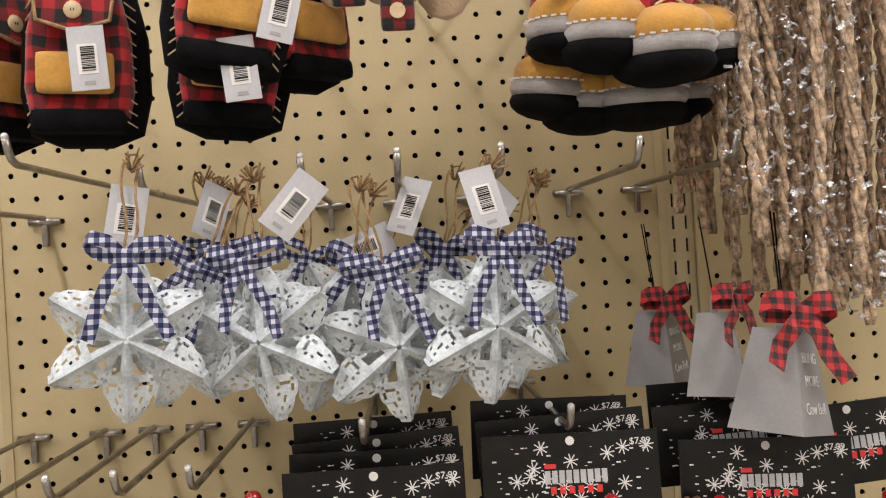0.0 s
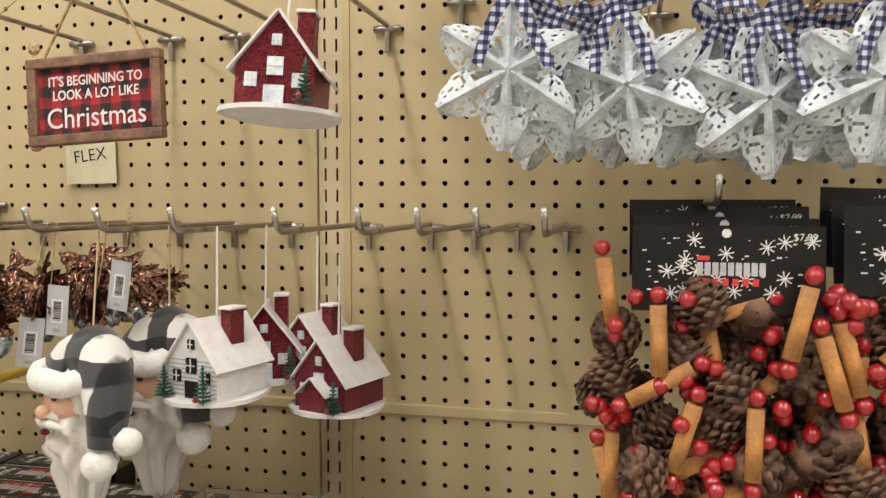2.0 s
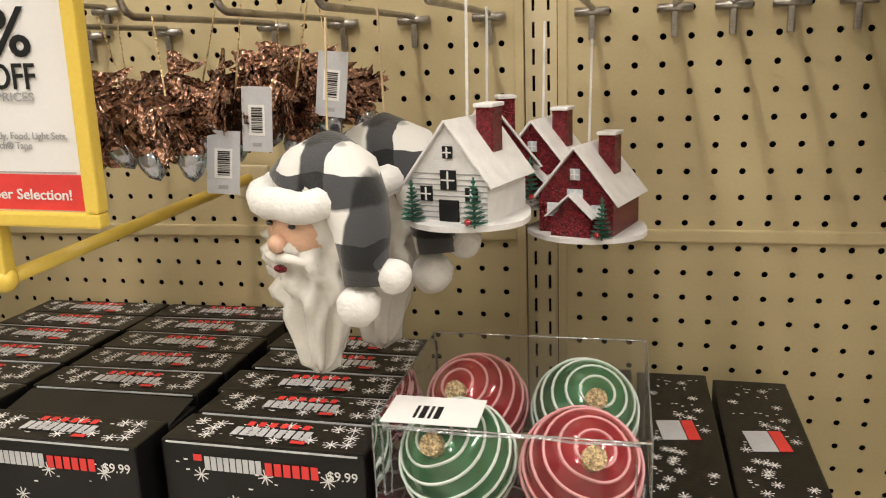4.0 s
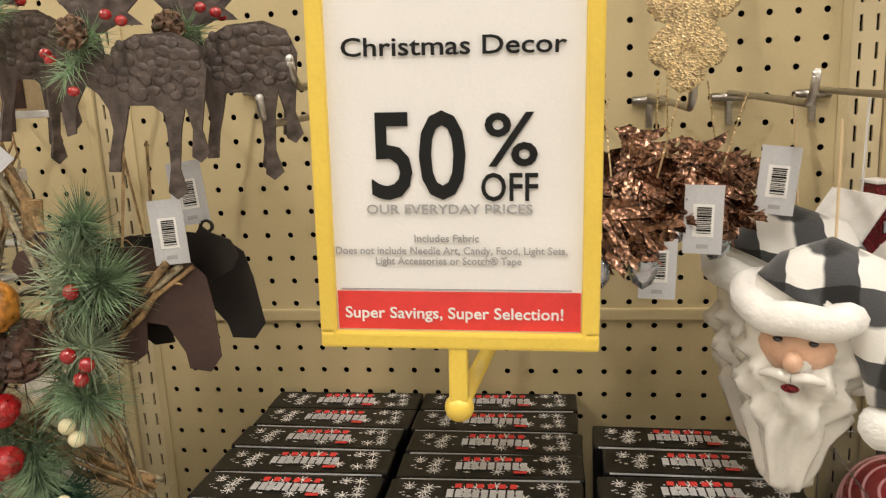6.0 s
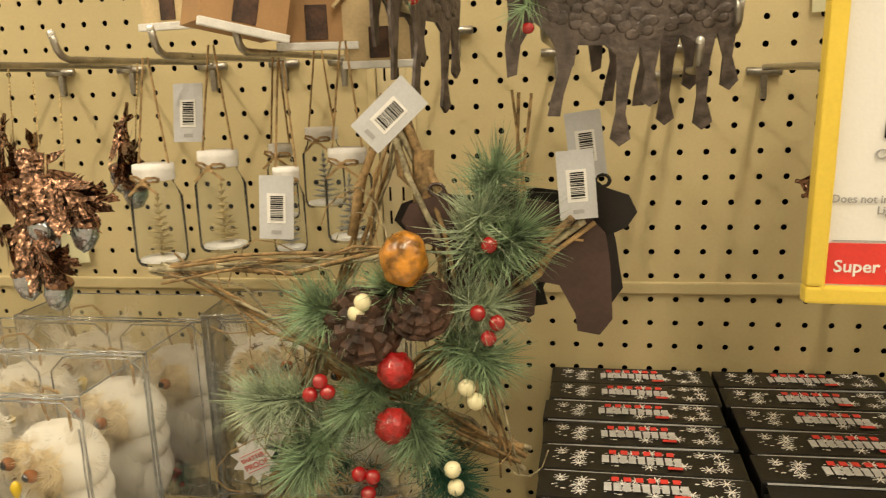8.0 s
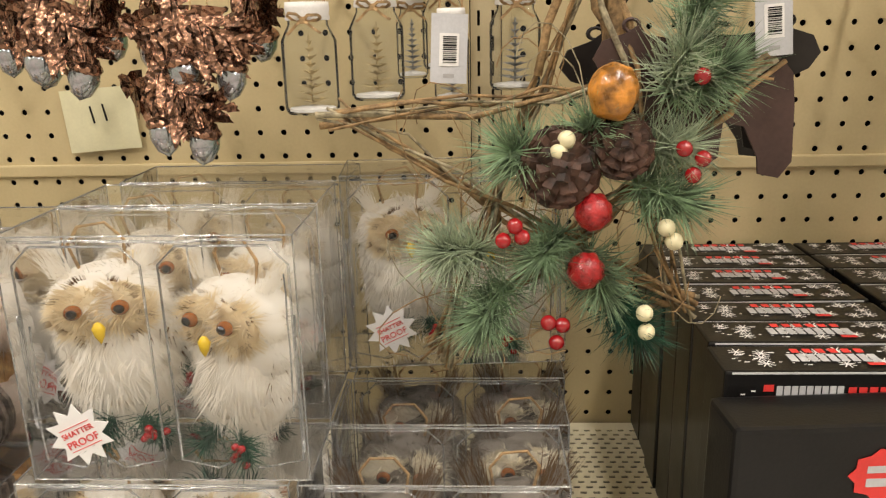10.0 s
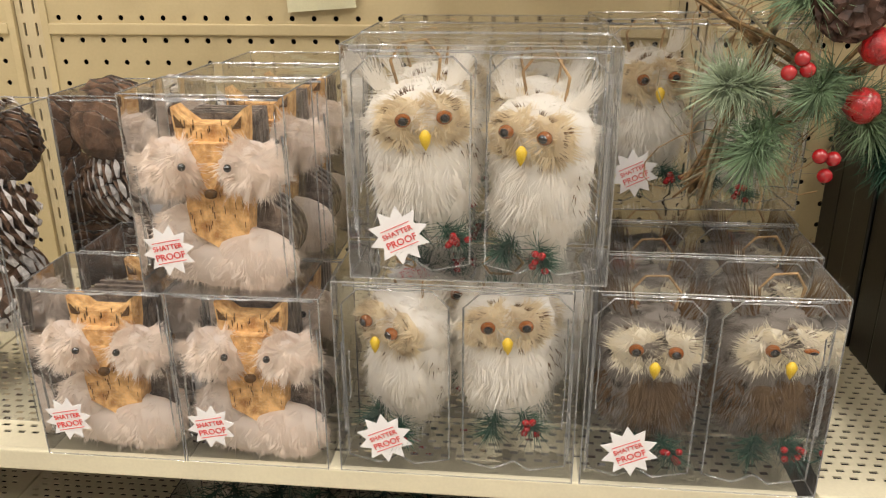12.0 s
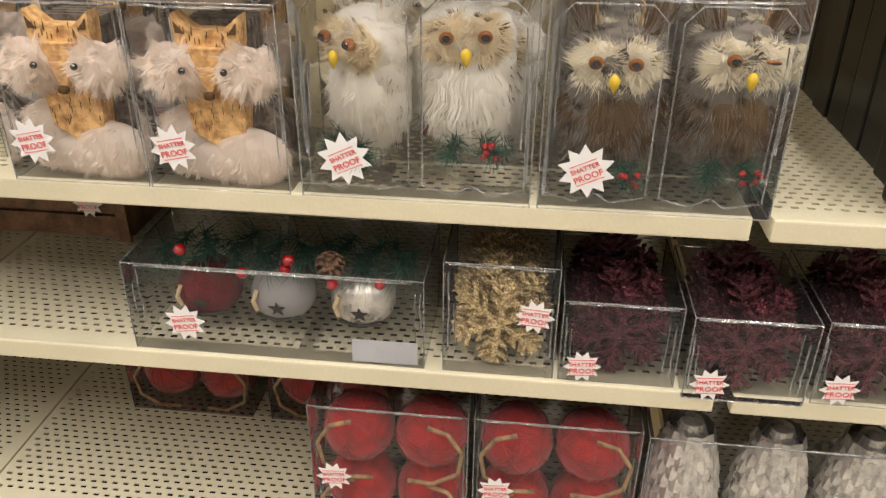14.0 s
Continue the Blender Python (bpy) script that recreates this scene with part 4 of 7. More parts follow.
def owl_box(m, kind, turns, w=0.182, d=0.075, h=0.164, sticker=True):
    t = thing("owl_box", m, ("two white" if kind == "white" else "two grey-brown") + " furry owl ornaments in a clear plastic box", "ornament box", "owl ornament boxes")
    for i, (tn, ln, dx, dz) in enumerate(turns):
        owl(t, (-0.25 + 0.5 * i) * w + dx, 0.04, 0.02 + dz, kind, tn, ln, wink=(kind != "white" and i == 1), seed=11 * i + len(kind))
    clear_box(t, w, d, h)
    g = Geo()
    for s in (-0.25, 0.25):
        k = w * 0.22
        g.tube([(s * w - k, 0.008, 0.01), (s * w - k, 0.006, h - 0.02), (s * w - k * 0.7, 0.006, h - 0.008), (s * w + k * 0.7, 0.006, h - 0.008), (s * w + k, 0.006, h - 0.02), (s * w + k, 0.008, 0.01), (s * w + k * 0.3, 0.008, 0.004), (s * w, 0.008, 0.012), (s * w - k * 0.4, 0.008, 0.004)], 0.0008, 5, closed=True)
    e = part("tray_rim", g, M_EDGE, t, smooth=True)
    e.visible_shadow = False
    if sticker:
        starburst(t, -w * 0.3, -0.0025, 0.034)
    return t


OWL_T = owl_box(pose(-1.472, 0.447, 1.072), "white", ((12, -3, 0.006, 0.004), (-24, 3, -0.006, -0.006)))
owl_box(pose(-1.487, 0.447, SH1), "white", ((-38, 3, 0.002, 0.012), (6, -2, -0.008, 0.018)))
copy_thing(OWL_T, pose(-1.470, 0.53, SH1))
copy_thing(OWL_T, pose(-1.474, 0.53, 1.072))
copy_thing(OWL_T, pose(-1.466, 0.612, 1.072))
copy_thing(OWL_T, pose(-1.29, 0.62, 1.075, 0, 0, 4))
OWL_G = owl_box(pose(-1.302, 0.447, SH1), "grey", ((-4, 0, 0.008, 0.003), (8, 2, 0.006, 0.008)), 0.176)
copy_thing(OWL_G, pose(-1.294, 0.527, SH1))
copy_thing(OWL_G, pose(-1.289, 0.607, SH1))


# ---- foxes ----
def fox_box(m, w=0.117, d=0.075, h=0.149):
    t = thing("fox_box", m, "cork and cream fur fox ornament in a clear plastic box", "ornament box", "fox ornament boxes")
    o = part("fox", Geo().plate([(-0.02, 0.085), (-0.025, 0.115), (-0.0265, 0.138), (-0.021, 0.133), (-0.012, 0.126), (0.012, 0.126), (0.021, 0.133), (0.0265, 0.138), (0.025, 0.115), (0.02, 0.085)], 0.012, 0.03), M_CORK, t, "cork bark fox with cream fur cheeks")
    g = Geo()
    for sx in (-1, 1):
        g.plate([(sx * 0.017, 0.1235), (sx * 0.0235, 0.124), (sx * 0.0245, 0.1325)], 0.0105, 0.0118)
    part("ear_patch", g, M_FUR_B, o)
    part("snout", Geo().plate([(-0.013, 0.114), (0.013, 0.114), (0.004, 0.084), (0, 0.078), (-0.004, 0.084)], 0.004, 0.012), M_CORK, o)
    part("body", Geo().plate([(-0.021, 0.045), (-0.023, 0.065), (-0.022, 0.082), (0.022, 0.082), (0.024, 0.064), (0.022, 0.045), (0.004, 0.030)], 0.012, 0.03), M_CORK, o)
    for sx in (-1, 1):
        g = Geo().ball((sx * 0.029, 0.010, 0.096), 0.024, 0.012, 0.019, 16, 10, 0.25, sx)
        fur(g, 1400, (sx * 0.029, 0.010, 0.096), (0.025, 0.012, 0.0195), 0.012, 0.0005, 0.2, 5 + sx)
        part("cheek", g, M_FUR_P, o, "cream fur cheek", True)
        part("eye", Geo().ball((sx * 0.0165, -0.0035, 0.099), 0.0029, nu=10, nv=8), M_PUPIL, o, "", True)
    g = Geo()
    q = random.Random(6)
    for _ in range(46):
        x, z = q.uniform(-0.021, 0.021), q.choice((q.uniform(0.045, 0.074), q.uniform(0.108, 0.126)))
        g.box(x - q.uniform(0.0001, 0.0003), x + q.uniform(0.0001, 0.0003), 0.0113, 0.0119, z, z + q.uniform(0.002, 0.006))
    part("bark_crack", g, M_FUR_B, o, "dark cracks in the cork")
    part("nose", Geo().ball((0, 0.003, 0.078), 0.0048, 0.004, 0.0035, 10, 8), M_FUR_B, o, "", True)
    g = Geo().ball((0.024, 0.018, 0.024), 0.032, 0.014, 0.024, 16, 10, 0.1, 3).ball((-0.034, 0.022, 0.034), 0.021, 0.012, 0.028, 16, 10, 0.2, 4).ball((0, 0.02, 0.018), 0.05, 0.013, 0.018, 16, 8, 0.1, 6)
    fur(g, 1300, (0.024, 0.018, 0.024), (0.032, 0.014, 0.024), 0.009, 0.0005, 0.6, 8)
    fur(g, 900, (-0.034, 0.022, 0.034), (0.021, 0.012, 0.028), 0.009, 0.0005, 0.3, 9)
    fur(g, 700, (0, 0.02, 0.018), (0.05, 0.013, 0.018), 0.008, 0.0005, 0.6, 10)
    part("tail", g, M_FUR_P, o, "cream fur tail and haunch", True)
    g = Geo()
    for i in range(4):
        y = 0.034 + i * 0.009
        g.plate([(0.05 * math.cos(a) * 0.95 + 0.004, 0.034 + 0.036 * math.sin(a)) for a in [math.pi * 2 * k / 20 for k in range(20)]], y, y + 0.004)
        g.plate([(-0.026, 0.08), (-0.026, 0.13), (0.026, 0.13), (0.026, 0.08)], y, y + 0.004)
    part("bark_layers", g, M_BARK, o, "stacked grey bark slices")
    clear_box(t, w, d, h)
    starburst(t, -0.034, -0.0025, 0.036, 0.02, 12)
    return t


FOX = fox_box(pose(-1.662, 0.447, 1.053))
for x, y, z in ((-1.766, 0.447, SH1), (-1.647, 0.447, SH1), (-1.64, 0.527, SH1), (-1.758, 0.527, SH1), (-1.652, 0.527, 1.053), (-1.645, 0.605, 1.053)):
    copy_thing(FOX, pose(x, y, z))

# ---- snowy pine cones in clear boxes ----
CONE_BIG = cone_geo(0.041, 0.09, 9, 12)
CONE_TIPS = cone_geo(0.041, 0.09, 9, 12, tips=True)
TIP_MESH = []


def cone_box(m, w, d, h, seeds):
    t = thing("pinecone_box", m, "snow-tipped pine cones packed in a clear plastic box", "ornament box", "pine cone boxes")
    g0 = part("pinecone", CONE_BIG, M_CONE, t, "snow-tipped brown pine cone", at=pose(-w * 0.22, 0.045, 0.05, 70, 20, 10))
    r = random.Random(seeds)
    for i in range(8):
        c = g0.copy()
        scene.collection.objects.link(c)
        c.matrix_basis = pose((-0.22 if i % 2 == 0 else 0.24) * w, 0.045 + 0.02 * (i % 3 == 2), 0.05 + (i // 2 + (i % 2)) * 0.062, 70 + r.uniform(-40, 40), r.uniform(-60, 60), r.uniform(0, 180))
        if c.matrix_basis.translation.z > h - 0.03:
            bpy.data.objects.remove(c)
    for c in [o for o in t.children if o.name.startswith("pinecone")]:
        if not TIP_MESH:
            TIP_MESH.append(part("snow_tip", CONE_TIPS, M_SNOWTIP, c, "white snowy scale tips").data)
        else:
            k = new("snow_tip", TIP_MESH[0])
            k.parent = c
    clear_box(t, w, d, h)
    return t


cone_box(pose(-1.935, 0.49, SH1), 0.15, 0.1, 0.268, 3)
cone_box(pose(-1.80, 0.60, SH1), 0.13, 0.1, 0.268, 5)
cone_box(pose(-0.06, 0.60, SH1), 0.2, 0.1, 0.2, 6)


# ---- lower shelves ----
def snowflake_geo(r, y0, y1, seed=0):
    g = Geo()
    for k in range(6):
        g.m = Matrix.Rotation(k * math.pi / 3, 4, "Y")
        g.rbox(-r * 0.06, r * 0.06, y0, y1, 0, r, 0.0006)
        for z, l in ((0.4, 0.26), (0.65, 0.3), (0.85, 0.16)):
            for s in (-1, 1):
                g.add([(0, y0, r * (z - 0.05)), (0, y0, r * (z + 0.05)), (s * r * l, y0, r * (z + l * 0.75 + 0.04)), (s * r * l, y0, r * (z + l * 0.75 - 0.06)),
                       (0, y1, r * (z - 0.05)), (0, y1, r * (z + 0.05)), (s * r * l, y1, r * (z + l * 0.75 + 0.04)), (s * r * l, y1, r * (z + l * 0.75 - 0.06))],
                      [(0, 1, 2, 3), (4, 7, 6, 5), (0, 3, 7, 4), (1, 5, 6, 2), (2, 6, 7, 3)])
    g.m = Matrix.Identity(4)
    return g


def snowflake_box(m, mt, w, h, label):
    t = thing("snowflake_box", m, label, "ornament box", "snowflake ornament boxes")
    g0 = part("snowflake", snowflake_geo(0.043, -0.0015, 0.0015), mt, t, at=pose(0, 0.012, 0.047, 0, 8, 0))
    r = random.Random(4)
    for i in range(11):
        c = g0.copy()
        scene.collection.objects.link(c)
        c.matrix_basis = pose(r.uniform(-0.004, 0.004), 0.018 + i * 0.009, 0.05 + r.uniform(-0.003, 0.012), r.uniform(-6, 6), r.uniform(0, 60), r.uniform(-6, 6))
    clear_box(t, w, 0.125, h)
    return t


FRY = FRONT + 0.006
s1 = snowflake_box(pose(-1.415, FRY, SH2), M_GOLD, 0.098, 0.112, "gold glitter snowflake ornaments in a clear box")
starburst(s1, 0.03, -0.003, 0.066, 0.017, -4)
s2 = snowflake_box(pose(-1.311, FRY, SH2), M_BURG, 0.1, 0.082, "burgundy glitter snowflake ornaments in a clear box")
starburst(s2, -0.03, -0.003, 0.018, 0.0165, 4)
copy_thing(s2, pose(-1.205, FRY - 0.012, SH2))
copy_thing(s2, pose(-1.097, FRY - 0.006, SH2))

t = thing("bell_box", pose(-1.617, FRY, SH2, 0, 0, 0), "large rustic jingle bells with pine greenery in a clear box", "ornament box")
for i, (x, mt, lb) in enumerate(((-0.078, M_REDGLIT, "weathered red jingle bell"), (-0.005, M_BELL, "grey jingle bell with a star"), (0.072, M_SILVERCONE, "silver jingle bell with a star"))):
    b = part("jingle_bell", Geo().ball((0, 0, 0), 0.031, 0.031, 0.029, 18, 12, 0.03, i), mt, t, lb, True, pose(x, 0.05, 0.043, 10, 0, 0))
    part("star_cutout", Geo().plate([((0.0085 if k % 2 == 0 else 0.0036) * math.sin(math.pi * k / 5), (0.0085 if k % 2 == 0 else 0.0036) * math.cos(math.pi * k / 5)) for k in range(10)], -0.0005, 0.0005), M_BLACKTIN, b, at=pose(0.002, -0.0312, 0.003))
    part("bell_slot", Geo().tube([(-0.02, -0.022, -0.014), (0, -0.03, -0.0125), (0.02, -0.022, -0.014)], 0.002, 6), M_BLACKTIN, b)
    part("twine_bow", Geo().tube([(-0.018, -0.022, 0.016), (-0.022, -0.026, 0.006), (-0.019, -0.027, -0.004)], 0.0022, 6), M_BUTTON, b)
g = Geo()
for i in range(16):
    needles(g, (-0.115 + i * 0.0155, 0.045 + 0.012 * (i % 3), 0.082 + 0.006 * (i % 2)), (0.4 * (-1) ** i, -0.6, -0.3), 70, 0.034, 0.0006, 0.9, i)
part("pine_greenery", g, M_NEEDLE_D, t, "dark green pine greenery")
for x, z in ((-0.03, 0.08), (0.01, 0.086), (0.014, 0.096), (0.052, 0.074), (0.095, 0.078), (-0.085, 0.1)):
    part("berry", Geo().ball((x, 0.014, z), 0.0055, nu=10, nv=8), M_BERRY, t, "", True)
part("small_cone", cone_geo(0.013, 0.03, 6, 8), M_CONE, t, at=pose(0.05, 0.02, 0.09, 80, 30, 0))
part("white_card", Geo().box(0.07, 0.13, 0.001, 0.0016, 0.002, 0.026), M_TAG, t)
clear_box(t, 0.272, 0.11, 0.091)
starburst(t, -0.083, -0.003, 0.034, 0.0195, 8)


def yarn_box(m):
    t = thing("yarn_ball_box", m, "red yarn ball ornaments with jute loops in a clear box", "ornament box", "yarn ball boxes")
    g0 = None
    for i in range(2):
        for j in range(2):
            x, z = -0.037 + 0.075 * i, 0.04 + 0.075 * j
            if not g0:
                q = Geo().ball((0, 0, 0), 0.0365, nu=22, nv=16)
                for k in range(14):
                    a = rnd.uniform(0, 3.14)
                    ax = Vector((rnd.gauss(0, 1), rnd.gauss(0, 1), rnd.gauss(0, 1))).normalized()
                    u = ax.orthogonal().normalized()
                    v = ax.cross(u)
                    q.tube([0.0368 * (math.cos(w) * u + math.sin(w) * v) for w in [6.283 * n / 26 for n in range(26)]], 0.0008, 4, closed=True)
                g0 = part("yarn_ball", q, M_YARN, t, "red yarn ball", True, pose(x, 0.042, z))
            else:
                c = g0.copy()
                scene.collection.objects.link(c)
                c.matrix_basis = pose(x, 0.042, z, rnd.uniform(0, 90), rnd.uniform(0, 90), 0)
            w = 1 if i else -1
            part("jute_loop", Geo().tube([(x, 0.006, z + 0.034), (x + w * 0.02, 0.003, z + 0.03), (x + w * 0.034, 0.003, z + 0.008), (x + w * 0.03, 0.004, z - 0.02), (x + w * 0.005, 0.003, z - 0.035), (x - w * 0.02, 0.004, z - 0.034)], 0.0023, 7), M_TWINE, t, "", True)
    clear_box(t, 0.155, 0.085, 0.17)
    starburst(t, -0.055, -0.003, 0.085, 0.018, 5)
    return t


YB = yarn_box(pose(-1.517, FRY, SH3))
copy_thing(YB, pose(-1.356, FRY, SH3))
for x in (-1.80, -1.62):
    copy_thing(YB, pose(x, 0.62, SH3))


def scaled_cone_geo(r, h):
    g = Geo().lathe([(0.001, 0), (r * 0.75, h * 0.06), (r * 0.9, h * 0.35), (r * 0.7, h * 0.75), (r * 0.3, h * 0.98), (0.001, h)], n=16)
    for i in range(12):
        f = i / 12
        z, rr = h * (0.95 - 0.9 * f), r * (0.42 + 0.62 * math.sin(math.pi * min(0.62, 0.1 + 0.62 * f)))
        k = 10 if i < 2 else 16
        for j in range(k):
            a = 2 * math.pi * (j + 0.5 * (i % 2)) / k
            g.m = Matrix.Rotation(a, 4, "Z") @ Matrix.Translation((rr * 0.86, 0, z)) @ Matrix.Rotation(0.18, 4, "Y")
            s = rr * math.pi / k * 1.05
            g.add([(0, -s, 0), (0, s, 0), (0.0060, s, -h * 0.092), (0.0070, 0, -h * 0.115), (0.0060, -s, -h * 0.092), (0.003, 0, 0), (0.0095, 0, -h * 0.09)], [(0, 5, 6, 4), (5, 1, 2, 6), (4, 6, 3), (6, 2, 3)])
    g.m = Matrix.Identity(4)
    return g


t = thing("silver_cone_box", pose(-1.142, FRY, SH3), "three antique silver pine cone ornaments in a clear box", "ornament box")
c0 = part("silver_cone", scaled_cone_geo(0.037, 0.152), M_SILVERCONE, t, "antique silver scaled cone", False, pose(-0.084, 0.045, 0.005))
for x in (0.0, 0.084):
    c = c0.copy()
    scene.collection.objects.link(c)
    c.matrix_basis = pose(x, 0.045, 0.005, 0, 0, 25 + 400 * x)
clear_box(t, 0.26, 0.09, 0.165)
t = thing("wooden_crate", pose(-1.945, 0.66, SH2), "small brown wooden crate on the half-empty shelf", "crate")
for z in (0.004, 0.034, 0.064):
    part("slat", Geo().rbox(-0.09, 0.09, -0.006, 0, z, z + 0.026, 0.001), M_WOODFRAME, t)
for x in (-0.085, 0.085):
    part("corner_post", Geo().rbox(x - 0.007, x + 0.007, -0.012, -0.0062, 0, 0.095, 0.001), M_WOODFRAME, t)
part("crate_side", Geo().rbox(-0.09, 0.09, 0.002, 0.14, 0.002, 0.08, 0.002), M_WOODFRAME, t)
starburst(t, 0.05, -0.0145, 0.05, 0.018, 0)


# ---- metal stars with gingham bows ----
def star_arm(r, half, depth):
    """One half of a folded arm as a sheet with openings: u along the arm, v from the ridge to the scalloped edge."""
    g = Geo()
    nu, nv = 22, 8

    def place(i, j):
        u = i / nu
        wide = half * (0.30 + 0.70 * math.sin(math.pi * min(1, 0.12 + u * 0.66))) * (1 - max(0, u - 0.55) * 1.15) * (1 + 0.09 * abs(math.sin(u * 17)))
        if u > 0.93:
            wide *= 0.72
        v = j / nv
        return (wide * v, -depth * (1 - v) * (1 - 0.55 * u) - 0.002, r * (0.04 + 0.96 * u))

    gaps = {(i, j) for i in range(3, 9) for j in range(2, 5) if j < 4 or i > 4}
    gaps |= {(11, 3), (11, 4), (11, 5), (12, 2), (12, 6), (13, 6), (10, 6), (14, 2), (15, 4), (16, 4), (18, 3), (18, 6), (20, 2), (8, 6), (6, 6)}
    for i in range(nu):
        for j in range(nv):
            if (i, j) in gaps:
                continue
            a, b, c, d = place(i, j), place(i + 1, j), place(i + 1, j + 1), place(i, j + 1)
            q = [a, b, c, d] + [(p[0], p[1] + 0.0006, p[2]) for p in (a, b, c, d)]
            sides = [f for f, (x, y) in (((0, 4, 5, 1), (i, j - 1)), ((1, 5, 6, 2), (i + 1, j)), ((2, 6, 7, 3), (i, j + 1)), ((3, 7, 4, 0), (i - 1, j)))
                     if (x, y) in gaps or not (0 <= x < nu and 0 <= y < nv)]
            g.add(q, [(0, 1, 2, 3), (7, 6, 5, 4)] + sides)
    return g


def metal_star(m, seed):
    t = thing("metal_star_ornament", m, "whitewashed pierced metal star with a navy gingham bow and jute loop", "star ornament", "metal star ornaments")
    for k in range(6):
        for s in (1, -1):
            g = star_arm(0.058, 0.0175, 0.017)
            if s < 0:
                g.v = [(-x, y, z) for x, y, z in g.v]
                g.f = [f[::-1] for f in g.f]
            part("star_arm", g, M_GALV, t, at=pose(0, 0, 0, 0, 60 * k, 0))
            if s > 0:
                part("arm_ridge", Geo().tube([(0, -0.0175, 0.002), (0, -0.0105, 0.055)], 0.0011, 5), M_GALV, t, at=pose(0, 0, 0, 0, 60 * k, 0))
    part("bow", bow(Geo(), (0.0, -0.019, 0.056), 0.96, 1.25, 0.0094, seed), M_GINGHAM, t, "navy and white gingham bow")
    g = Geo()
    twine(g, (-0.003, -0.006, 0.062), (-0.006, 0.012, 0.124), 0.002, 0.0011)
    twine(g, (0.003, -0.006, 0.062), (0.005, 0.012, 0.124), 0.002, 0.0011)
    g.tube([(-0.006, 0.012, 0.122), (-0.002, 0.014, 0.130), (0.003, 0.014, 0.131), (0.005, 0.012, 0.122)], 0.0011, 5)
    part("jute_loop", g, M_TWINE, t)
    r = random.Random(seed)
    g = Geo()
    for _ in range(14):
        g.tube([(0, 0.008, 0.118), (r.uniform(-0.006, 0.012), r.uniform(-0.008, 0.008), 0.118 + r.uniform(0.002, 0.016))], 0.0009, 4)
    part("frayed_knot", g, M_TWINE, t)
    return t


STARS = [metal_star(pose(-0.246, 0.538, 1.547, 0, 3, 10), 1), metal_star(pose(-0.152, 0.56, 1.537, 0, -6, -22), 2)]
for i, (x, y, z, ry, rz) in enumerate(((-0.112, 0.60, 1.532, 20, 15), (-0.064, 0.572, 1.526, -8, 18), (0.011, 0.566, 1.537, 4, 12), (-0.225, 0.60, 1.54, 24, -20), (-0.19, 0.65, 1.545, -12, 30),
                                       (0.045, 0.63, 1.535, 15, 30), (-0.02, 0.66, 1.54, 8, -10), (-0.215, 0.70, 1.545, 0, 12), (-0.105, 0.68, 1.54, 30, 0),
                                       (-0.16, 0.73, 1.54, 14, 24), (-0.06, 0.74, 1.535, 40, 8), (0.03, 0.70, 1.54, 22, -18), (-0.01, 0.61, 1.53, 33, 40), (-0.24, 0.77, 1.54, 18, 5))):
    copy_thing(STARS[i % 2], pose(x, y, z, 0, ry, rz))
for x, y, z, a, b, c in ((-0.245, 0.555, 1.655, 8, 10, 14), (-0.112, 0.54, 1.652, 5, 40, 8), (0.005, 0.56, 1.655, 12, -12, 10), (0.035, 0.60, 1.64, 15, 45, 20),
                         (-0.20, 0.64, 1.66, 10, 25, 40), (-0.035, 0.62, 1.655, 20, 15, -30), (-0.06, 0.62, 1.61, 10, 70, 10), 
                         (-1.50, 0.6, 1.345, 6, 5, 10), (-1.385, 0.64, 1.43, 10, 0, 0), (-1.29, 0.58, 1.36, 4, 3, 8), (-1.175, 0.55, 1.42, 8, 48, 15),
                         (-1.065, 0.60, 1.40, 4, -6, 10), (-1.07, 0.575, 1.375, 4, -4, 5),
                         (-0.685, 0.60, 1.372, 4, 2, -8), (-0.63, 0.62, 1.395, 4, 6, -12), (-0.715, 0.60, 1.34, 6, 4, 6), (-0.80, 0.56, 1.60, 4, 2, 0), (-0.275, 0.565, 1.775, 4, -4, 6), (-0.125, 0.555, 1.80, 6, 14, 8), (-0.165, 0.555, 1.76, 4, -6, 4),
                         (0.075, 0.57, 1.83, 4, 2, 4), (-0.365, 0.56, 1.78, 5, -20, 0)):
    copy_thing(TAG, pose(x, y, z, -a, b, c) @ pose(0, 0, 0))


